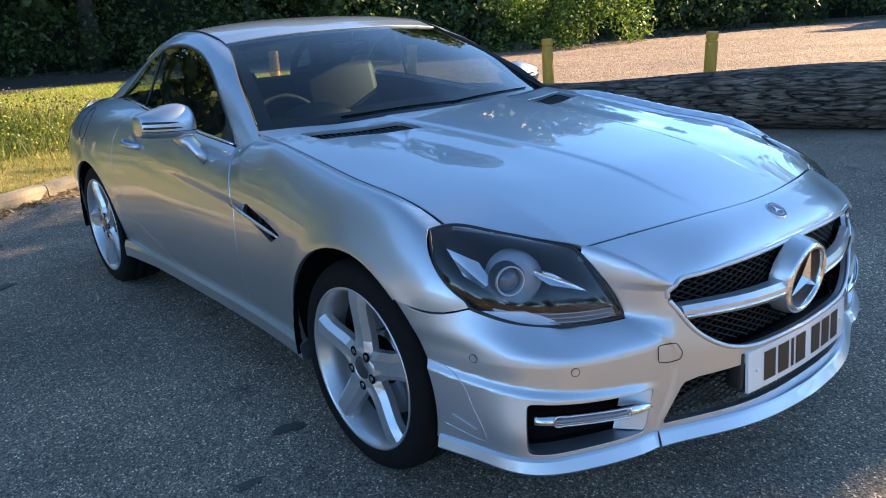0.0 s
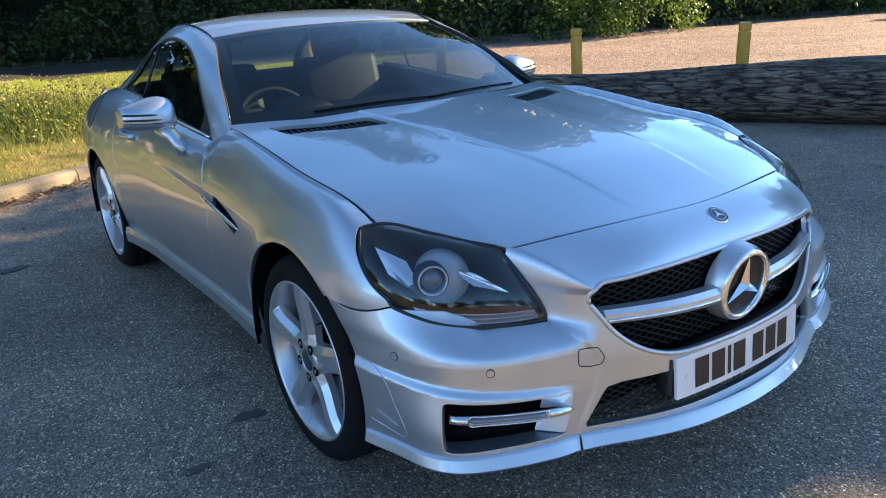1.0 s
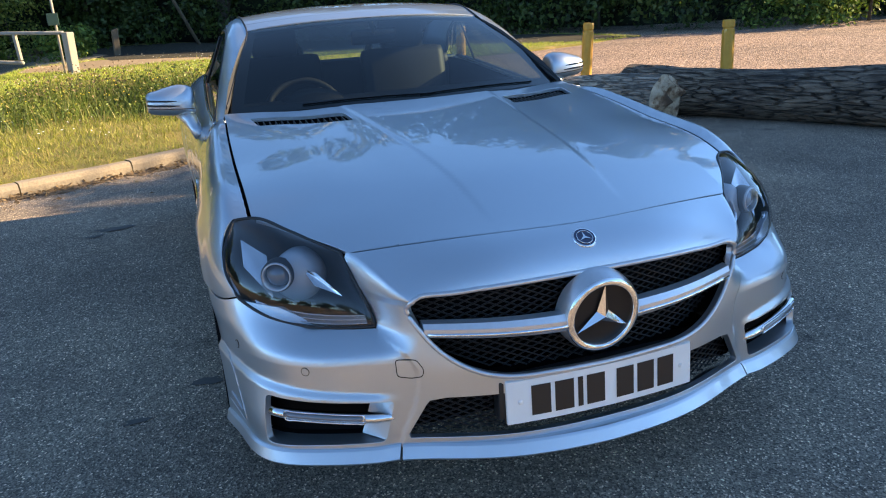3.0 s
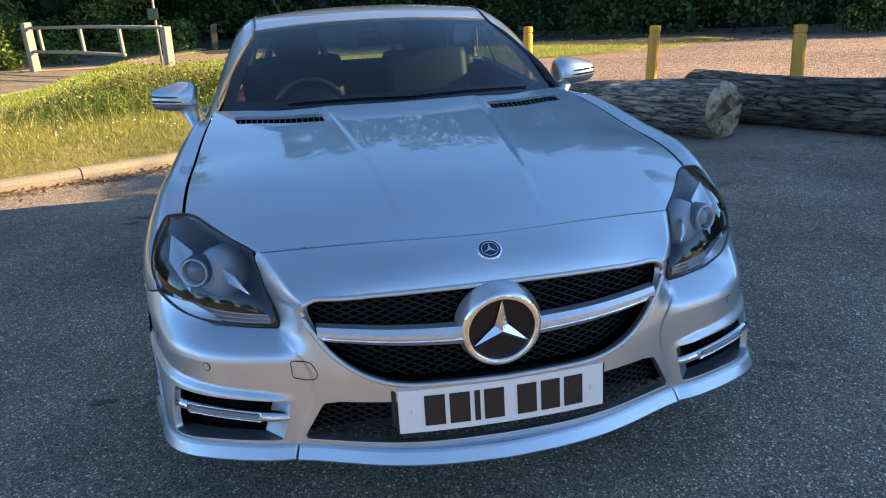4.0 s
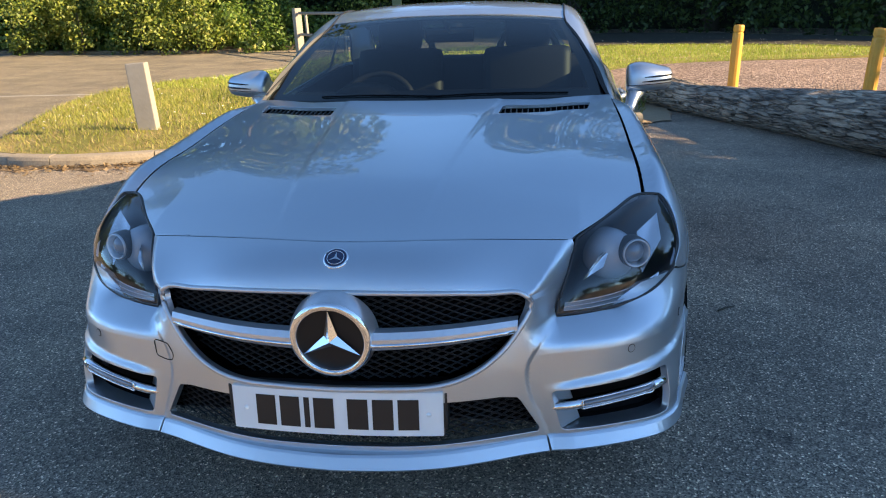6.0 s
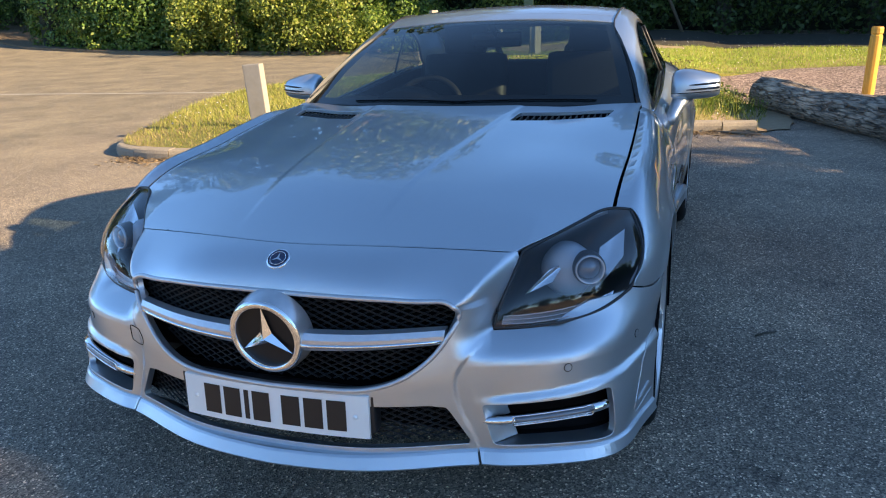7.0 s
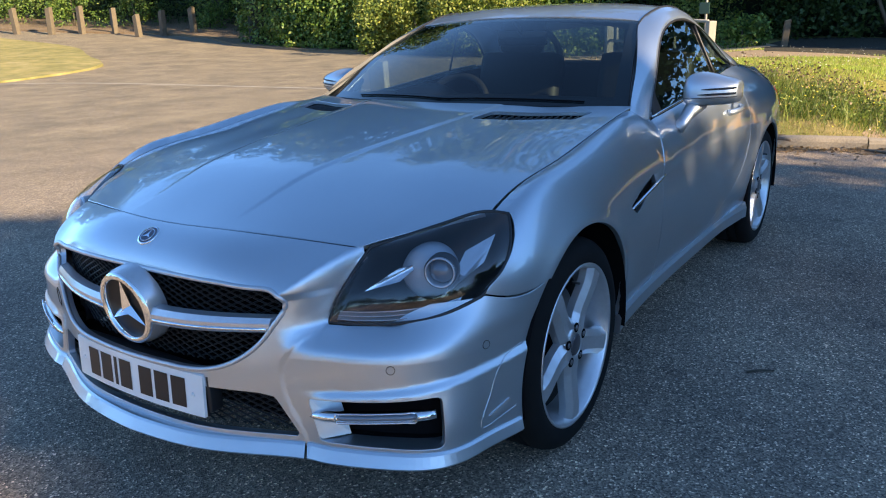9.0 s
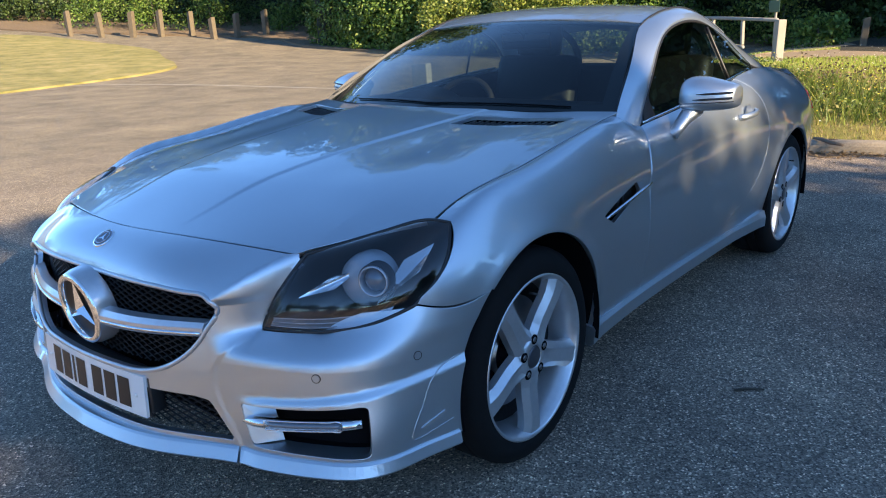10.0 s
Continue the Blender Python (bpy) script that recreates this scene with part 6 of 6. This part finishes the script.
def dry(x, y):
    """How parched the turf is: most along the kerb."""
    f = np.interp(x, kerb_front[:, 0], kerb_front[:, 1])
    return np.clip(1.25 - (y - f) / 1.3, 0, 1)


blades(64000, lambda n: island_pts(n, (-6.4, 2.0, 3.8, 10.5), lambda x, y: (1 - 0.75 * dry(x, y)) * np.clip(1.3 - (y - 4) / 9, 0.3, 1)), 0.065, 0.0045, BLADE, "grass", "short green grass on the island")
blades(46000, lambda n: island_pts(n, (-6.4, 2.0, 3.8, 9.0), lambda x, y: 0.12 + 0.88 * dry(x, y)), 0.045, 0.004, STRAW, "dry_grass", "parched straw-coloured grass along the kerb", 0.9)
blades(130000, lambda n: island_pts(n, (-6.0, 10.0, 9.2, 20.0), lambda x, y: 0.7 * ~inside(np.stack([x, y], 1), wood_floor) * ~inside(np.stack([x, y], 1), np.array(path_poly))), 0.062, 0.006, LUSH, "grass", "longer green grass on the far lawn")
bank = lambda x, y: np.exp(-((y - 8.0 - 0.10 * (x + 1) + 0.85 * step(x, -1.8, -0.4)) / 0.72) ** 2) * step(x, -4.2, -2.4) * (1 - 0.8 * step(x, 0.9, 1.5))
blades(24000, lambda n: island_pts(n, (-4.4, 1.9, 6.4, 10.0), lambda x, y: bank(x, y)), 0.20, 0.006, WEED, "tall_grass", "tall rough grass on the bank", 0.4)
x, y, k = island_pts(42000, (-4.3, 1.9, 6.6, 9.8), lambda x, y: bank(x, y) ** 1.5)
nz = R.normal(size=(len(x), 3)) + (0, 0, 0.8)
clump = 0.5 + 0.5 * np.sin(3.1 * x + 1.3) * np.sin(2.3 * y + 0.4 * x)
pos = np.stack([x, y, lawn_z(x, y) + R.random(len(x)) ** 1.5 * (0.07 + 0.22 * clump)], 1)
tagged(poly_mesh("weeds", leaf_quads(pos, nz / np.linalg.norm(nz, axis=1)[:, None], 0.034), 4, WEED), "tangled leafy weeds on the bank", "weeds", kind="stuff")
x, y, k = island_pts(9000, (-3.6, 1.5, 6.4, 9.4), lambda x, y: bank(x, y - 0.45) ** 2 * (0.35 + 0.65 * (np.sin(2.6 * x + 0.7) > -0.2)))
nz = R.normal(size=(len(x), 3)) + (0, 0, 0.3)
pos = np.stack([x, y, lawn_z(x, y) + 0.05 + 0.26 * R.random(len(x)) ** 1.3], 1)
DEADWEED = leaf_material("dead_weed_stems", (0.060, 0.040, 0.024), (0.24, 0.165, 0.085))
tagged(poly_mesh("dead_weeds", leaf_quads(pos, nz / np.linalg.norm(nz, axis=1)[:, None], 0.030), 4, DEADWEED), "brown dead stems along the top of the bank", "weeds", kind="stuff")
x, y, k = island_pts(600, (-3.6, 1.5, 6.0, 8.6), lambda x, y: bank(x, y + 0.3))
YELLOWFLOWER = shader("buttercup_yellow", (0.72, 0.55, 0.04), 0.6)
pos = np.stack([x, y, lawn_z(x, y) + 0.10 + 0.24 * R.random(len(x))], 1)
tagged(poly_mesh("buttercups", leaf_quads(pos, np.tile([0.1, -0.5, 0.85], (len(x), 1)), 0.016), 4, YELLOWFLOWER), "small yellow flowers among the weeds", "flowers", kind="stuff")
DAISY = shader("daisy_white", (0.75, 0.74, 0.68), 0.7)
x, y, k = island_pts(1500, (-6.2, 9.0, 4.6, 20.0), lambda x, y: 0.55 + 0.4 * np.sin(1.9 * x) * np.sin(1.3 * y))
pos = np.stack([x, y, lawn_z(x, y) + 0.06], 1)
tagged(poly_mesh("daisies", leaf_quads(pos, np.tile([0.1, -0.3, 0.95], (len(x), 1)), 0.024), 4, DAISY), "small white daisies in the grass", "flowers", kind="stuff")
# dry leaves and grit on the asphalt
LITTER = leaf_material("dead_leaves", (0.12, 0.07, 0.03), (0.33, 0.23, 0.12))
ti = R.uniform(6, 59, 1500)
fx, fy = np.interp(ti, np.arange(60), kerb_front[:, 0]), np.interp(ti, np.arange(60), kerb_front[:, 1])
off = R.exponential(0.13, 1500)
pos = np.stack([fx + R.normal(size=1500) * 0.05, fy - off, 0.010 + 0.02 * R.random(1500) * np.exp(-off * 6)], 1)
nz = R.normal(size=(1500, 3)) * 0.35 + (0, 0, 1)
tagged(poly_mesh("dead_leaves", leaf_quads(pos, nz / np.linalg.norm(nz, axis=1)[:, None], 0.035), 4, LITTER), "dry brown leaves along the kerb", "leaves", kind="stuff")
GRIT = shader("pale_grit", (0.42, 0.39, 0.35), 0.9)
x, y = R.uniform(-12, 4, 11000), R.uniform(-2.6, 9, 11000)
ok = (np.interp(x, kerb_front[:, 0], kerb_front[:, 1]) - y > 0.1) | (x < -5.5)
ok &= (np.abs(x) > 0.95) | (y < -0.9)
ok &= (R.random(11000) < np.where(x < -2.5, 1.0, 0.30))
pos = np.stack([x, y, 0 * x + 0.005], 1)[ok]
nz = R.normal(size=(len(pos), 3)) * 0.6 + (0, 0, 0.8)
tagged(poly_mesh("grit", leaf_quads(pos, nz / np.linalg.norm(nz, axis=1)[:, None], 0.0085), 4, GRIT), "loose pale stone chips on the asphalt", "grit", kind="stuff")

# oil spots beside the car and a fallen twig
OIL = shader("oil_stained_asphalt", (0.02, 0.02, 0.02), 0.6)
base_of(OIL, mixed(OIL, noise_of(OIL, 120, 3, 0.6), (0.045, 0.042, 0.038), (0.11, 0.10, 0.088)))
for x, y, r, q in ((-0.95, 0.365, 0.055, 0.6), (-1.195, 0.165, 0.040, 0.55), (-1.405, 2.825, 0.11, 0.5), (-1.52, 2.70, 0.05, 0.6)):
    bm = bmesh.new()
    bm.faces.new([bm.verts.new((x + r * (1 + 0.28 * math.sin(3 * w + x * 9) + 0.14 * math.sin(7 * w + y * 5)) * math.cos(w), y + r * q * (1 + 0.25 * math.sin(2 * w + y * 7) + 0.12 * math.sin(8 * w)) * math.sin(w), 0.004)) for w in np.linspace(0, 2 * math.pi, 40, endpoint=False)])
    tagged(part("oil_stain", bm, OIL), "small dark oil spot on the asphalt", "stain", kind="structure")
OLDSTICK = shader("dry_grey_stick", (0.16, 0.12, 0.085), 0.9)
base_of(OLDSTICK, mixed(OLDSTICK, noise_of(OLDSTICK, 40, 5, 0.7), (0.08, 0.055, 0.038), (0.22, 0.17, 0.12)))
twig = thing("twig", "short dark twig lying on the asphalt", "twig")
part("stem", tube_bm([(1.215, 0.725, 0.006), (1.25, 0.757, 0.008), (1.295, 0.785, 0.006)], [0.004, 0.0045, 0.003], 6), BARK, twig)

for label, pts, r in (("crooked dry stick lying on the kerb", [(0.24, 5.68, 0.122), (0.33, 5.60, 0.128), (0.42, 5.50, 0.120), (0.54, 5.40, 0.118)], [0.010, 0.017, 0.020, 0.012]),
                      ("long dry stick lying below the kerb", [(1.05, 5.76, 0.016), (1.20, 5.70, 0.020), (1.33, 5.67, 0.016), (1.47, 5.63, 0.014)], [0.008, 0.013, 0.014, 0.009]),
                      ("dry branch lying in the grass by the log", [(1.16, 8.68, 0.10), (1.28, 8.44, 0.09), (1.42, 8.15, 0.09)], [0.018, 0.026, 0.020])):
    st = thing("stick", label, "stick", "fallen sticks")
    part("stem", tube_bm(pts, r, 7), OLDSTICK, st)
    mid, end = np.array(pts[1]), np.array(pts[2])
    part("side_shoot", tube_bm([mid, mid * 0.4 + end * 0.6 + (0.03, 0.035, 0.012), end * 0.9 + mid * 0.1 + (0.05, 0.075, 0.016)], [0.007, 0.006, 0.004], 6), OLDSTICK, st)
wrapper = thing("litter", "crumpled pale plastic bottle against the log", "litter")
wrapper.matrix_basis = pose(1.73, 7.28, 0.036, 86, 6, 14)
part("bottle", lathe_bm([(0.0, -0.11), (0.030, -0.108), (0.034, -0.09), (0.031, -0.03), (0.034, 0.02), (0.033, 0.06), (0.014, 0.10), (0.013, 0.12), (0.0, 0.121)], 16, "z"), shader("pale_plastic", (0.62, 0.62, 0.60), 0.3), wrapper)
part("cap", lathe_bm([(0.0, 0.118), (0.016, 0.118), (0.016, 0.142), (0.0, 0.143)], 14, "z"), shader("maroon_cap", (0.10, 0.015, 0.02), 0.4), wrapper, "dark red cap")

# ---- logs ----
def bark_shader(name, low, mid, high, furrows=0.28):
    m = shader(name, mid, 0.9)
    co = coords(m)
    mp = node(m, "Mapping")
    mp.inputs["Scale"].default_value = (1.0, 0.16, 1.0)
    wire(m, co, mp.inputs["Vector"])
    grain = noise_of(m, 24, 8, 0.72, mp.outputs[0])
    shift = mixed(m, 0.11, mp.outputs[0], node(m, "TexNoise", Scale=9.0, Detail=4.0).outputs["Color"], "ADD")
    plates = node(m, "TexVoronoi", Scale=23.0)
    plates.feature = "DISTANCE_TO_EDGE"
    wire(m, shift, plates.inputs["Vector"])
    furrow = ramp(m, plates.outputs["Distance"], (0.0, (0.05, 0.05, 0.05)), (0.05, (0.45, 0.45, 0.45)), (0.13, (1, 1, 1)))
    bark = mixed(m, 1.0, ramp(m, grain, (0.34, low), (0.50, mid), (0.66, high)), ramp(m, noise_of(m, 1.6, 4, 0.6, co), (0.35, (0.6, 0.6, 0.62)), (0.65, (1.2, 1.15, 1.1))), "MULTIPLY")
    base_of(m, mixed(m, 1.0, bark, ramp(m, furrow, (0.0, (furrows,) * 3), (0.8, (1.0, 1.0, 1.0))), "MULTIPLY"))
    bumped(m, mixed(m, 0.35, furrow, grain), 1.0, 0.05)
    return m


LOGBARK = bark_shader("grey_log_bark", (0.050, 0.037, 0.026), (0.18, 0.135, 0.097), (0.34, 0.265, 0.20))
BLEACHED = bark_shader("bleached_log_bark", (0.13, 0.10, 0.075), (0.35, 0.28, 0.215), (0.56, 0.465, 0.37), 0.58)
WOOD = shader("weathered_cut_wood", (0.36, 0.26, 0.15), 0.85)
base_of(WOOD, ramp(WOOD, noise_of(WOOD, 4.5, 6, 0.65), (0.39, (0.10, 0.055, 0.030)), (0.46, (0.24, 0.14, 0.080)), (0.51, (0.48, 0.34, 0.22)), (0.70, (0.68, 0.54, 0.40))))
bumped(WOOD, noise_of(WOOD, 30, 5), 0.7, 0.02)


def log(p0, p1, r0, r1, seed, label, bark):
    """Felled trunk lying on the ground; its furrowed bark runs along y."""
    p0, p1 = np.array(p0, float), np.array(p1, float)
    ln = np.linalg.norm(p1 - p0)
    t = thing("log", label, "log", "boundary logs")
    t.matrix_basis = pose(p0[0], p0[1], 0, 0, 0, math.degrees(math.atan2(p1[1] - p0[1], p1[0] - p0[0])) - 90)
    nu, nv = int(ln / 0.045), 84
    rows = []
    for i in range(nu + 1):
        u = i / nu
        y = u * ln
        r = r0 + (r1 - r0) * u + 0.02 * math.sin(3.1 * u * ln / 2 + seed)
        cx = 0.05 * math.sin(1.1 * y + seed)
        row = []
        for j in range(nv):
            w = 2 * math.pi * j / nv
            f = noise.fractal(Vector((r * math.cos(w) * 5.5 + seed * 7, y * 1.15, r * math.sin(w) * 5.5)), 0.9, 2.1, 4)
            lump = noise.noise(Vector((math.cos(w) * 1.2 + seed, y * 0.8, math.sin(w) * 1.2)))
            rr = r * (1 + 0.075 * lump) - 0.020 * abs(f) + 0.010
            row.append((cx + rr * math.cos(w), y, r * 0.97 + rr * math.sin(w)))
        rows.append(row)
    bm_rows = np.array(rows)
    bm_rows[:, :, 2] = np.maximum(bm_rows[:, :, 2], 0.0)
    grid_mesh("bark", bm_rows, bark, t, closed_v=True, flip=True)
    for k, ring, sg in ((0, bm_rows[0], -1), (1, bm_rows[-1], 1)):
        c = ring.mean(0)
        cap = []
        for q in (1.0, 0.86, 0.62, 0.36, 0.12, 0.01):
            row = c + (ring - c) * q
            jag = np.array([noise.noise(Vector((p[0] * 9, seed * 3 + k, p[2] * 9))) for p in row])
            row[:, 1] += sg * (0.05 * (1 - q ** 3) + (0.17 * jag * (1 - q ** 4)))
            cap.append(row)
        grid_mesh("cut_end", cap, WOOD, t, "split weathered cut end", closed_v=True, flip=sg < 0)
    return t


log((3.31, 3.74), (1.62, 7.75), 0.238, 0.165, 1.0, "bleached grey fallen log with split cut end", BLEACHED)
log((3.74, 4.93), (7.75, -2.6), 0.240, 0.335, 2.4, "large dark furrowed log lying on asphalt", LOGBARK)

# ---- bollards, posts, gate ----
YELLOW = shader("yellow_bollard_paint", (0.62, 0.30, 0.03), 0.55, 0.0, 0.15)
base_of(YELLOW, mixed(YELLOW, noise_of(YELLOW, 14, 6, 0.75), (0.50, 0.235, 0.025), (0.72, 0.37, 0.045)))
bumped(YELLOW, noise_of(YELLOW, 40, 4), 0.25, 0.004)
prof = [(0.062, -0.15), (0.061, 0.80), (0.060, 0.835), (0.052, 0.842), (0.052, 0.854), (0.060, 0.862), (0.060, 0.912), (0.055, 0.928), (0.0, 0.931)]
first = thing("bollard", "yellow painted wooden bollard with a grooved top", "bollard", "yellow bollards")
part("shaft", lathe_bm(prof[:4], 14, "z"), YELLOW, first, smooth=False)
part("cap", lathe_bm(prof[3:], 14, "z"), YELLOW, first, smooth=False)
for k, (x, y, a, b) in enumerate(((2.589, 7.108, 0, 1.5), (3.483, 5.498, 1.5, 2.5), (4.284, 4.077, -1, 2.0), (5.08, 2.66, 1, -1.5), (5.9, 1.22, 0, 1))):
    m = pose(x, y, 0.0, a, b, 20 * k)
    if k == 0:
        first.matrix_basis = m
    else:
        copy_thing(first, m)
PALEWOOD = shader("weathered_white_post", (0.55, 0.53, 0.49), 0.8)
base_of(PALEWOOD, mixed(PALEWOOD, noise_of(PALEWOOD, 6, 6, 0.7), (0.20, 0.178, 0.145), (0.36, 0.325, 0.275)))
bumped(PALEWOOD, noise_of(PALEWOOD, 50, 4), 0.4, 0.004)
OLDWOOD = shader("old_brown_post", (0.22, 0.16, 0.10), 0.9)
base_of(OLDWOOD, mixed(OLDWOOD, noise_of(OLDWOOD, 8, 6, 0.7), (0.060, 0.045, 0.028), (0.17, 0.135, 0.088)))
post = thing("marker_post", "pale weathered square post leaning on the grass", "post")
part("shaft", box_bm(-0.098, 0.098, -0.05, 0.05, -0.2, 0.655, 0.010), PALEWOOD, post, smooth=False)
post.matrix_basis = pose(-3.49, 4.75, 0.165, 0, -3.0, 4)
gate = thing("rail_gate", "white-posted timber barrier rail across the path", "gate")
GREYRAIL = shader("grey_timber_rail", (0.30, 0.29, 0.26), 0.85)
base_of(GREYRAIL, mixed(GREYRAIL, noise_of(GREYRAIL, 9, 6, 0.7), (0.16, 0.15, 0.13), (0.36, 0.345, 0.31)))
g0, g1 = np.array((-6.70, 19.45)), np.array((-2.84, 15.35))
turn_g = math.degrees(math.atan2(g1[1] - g0[1], g1[0] - g0[0]))
z0 = float(rise(*g0))


def gate_at(u, z):
    return (*(g0 + (g1 - g0) * u), z)


part("gate_post", box_bm(-0.10, 0.10, -0.10, 0.10, -0.2, 1.22, 0.02), PALEWOOD, gate, smooth=False, m=pose(g0[0], g0[1], z0, 0, -2, turn_g))
part("gate_post", box_bm(-0.085, 0.085, -0.085, 0.085, -0.3, 0.90, 0.02), PALEWOOD, gate, smooth=False, m=pose(g1[0], g1[1], 0.13, 0, 2, turn_g))
for z, u1 in ((1.08, 0.98), (0.50, 0.72)):
    part("rail", tube_bm([gate_at(0.02, z + 0.02), gate_at(u1 * 0.5, z), gate_at(u1, z - 0.06)], 0.042, 6), GREYRAIL, gate)
for u in (0.10, 0.43, 0.71):
    x, y, z = gate_at(u, 0.49)
    part("upright", box_bm(-0.045, 0.045, -0.03, 0.03, 0.0, 0.57, 0.01), PALEWOOD, gate, smooth=False, m=pose(x, y, z, 0, -4, turn_g))
SIGN = shader("green_sign", (0.02, 0.05, 0.035), 0.5)
sign = thing("notice_sign", "small dark green notice sign on a pale pole", "sign")
sign.matrix_basis = pose(-3.05, 15.75, 0.55)
part("pole", tube_bm([(0, 0, -0.6), (0, 0, 0.6), (0, 0, 1.2)], 0.025, 8), PALEWOOD, sign)
part("board", box_bm(-0.14, 0.08, -0.05, -0.03, 0.62, 0.86, 0.01), SIGN, sign, smooth=False)


def stump_post(x, y, h, w, tilt):
    t = thing("wooden_post", "old brown timber post with a cut top", "post", "timber posts")
    bm = box_bm(-w, w, -w * 0.8, w * 0.8, -0.2, h, 0.03)
    for v in bm.verts:
        if v.co.z > h * 0.8:
            v.co.z += 0.3 * v.co.x
    part("shaft", bm, OLDWOOD, t, smooth=False)
    zz = float(lawn_z(x, y)) if -5 < x < 3 else float(rise(x, y)) + 0.08
    t.matrix_basis = pose(x, y, zz, 0, tilt, R.uniform(-20, 20))


for x, y, h in ((-2.28, 20.7, 0.70), (-38.6, 18.3, 1.15), (-36.6, 18.9, 1.1), (-35.0, 19.7, 1.15), (-33.9, 20.6, 1.2), (-32.6, 21.5, 1.1), (-30.4, 21.2, 0.9), (-29.9, 22.2, 1.05), (-29.2, 23.4, 1.15)):
    stump_post(x, y, h, 0.085 if x > -5 else 0.14, R.uniform(-4, 4))
# slim leaning trunks at the wood's edge
for x, y, tx in ((0.15, 24.3, 1.9),):
    t = thing("sapling", "slim bare leaning sapling trunk", "tree", "saplings")
    t.matrix_basis = pose(x, y, 0.3)
    part("trunk", tube_bm([(0, 0, -0.4), (-tx * 0.45, 0, 1.6), (-tx, 0.1, 3.6)], [0.06, 0.05, 0.03], 7), OLDWOOD, t)
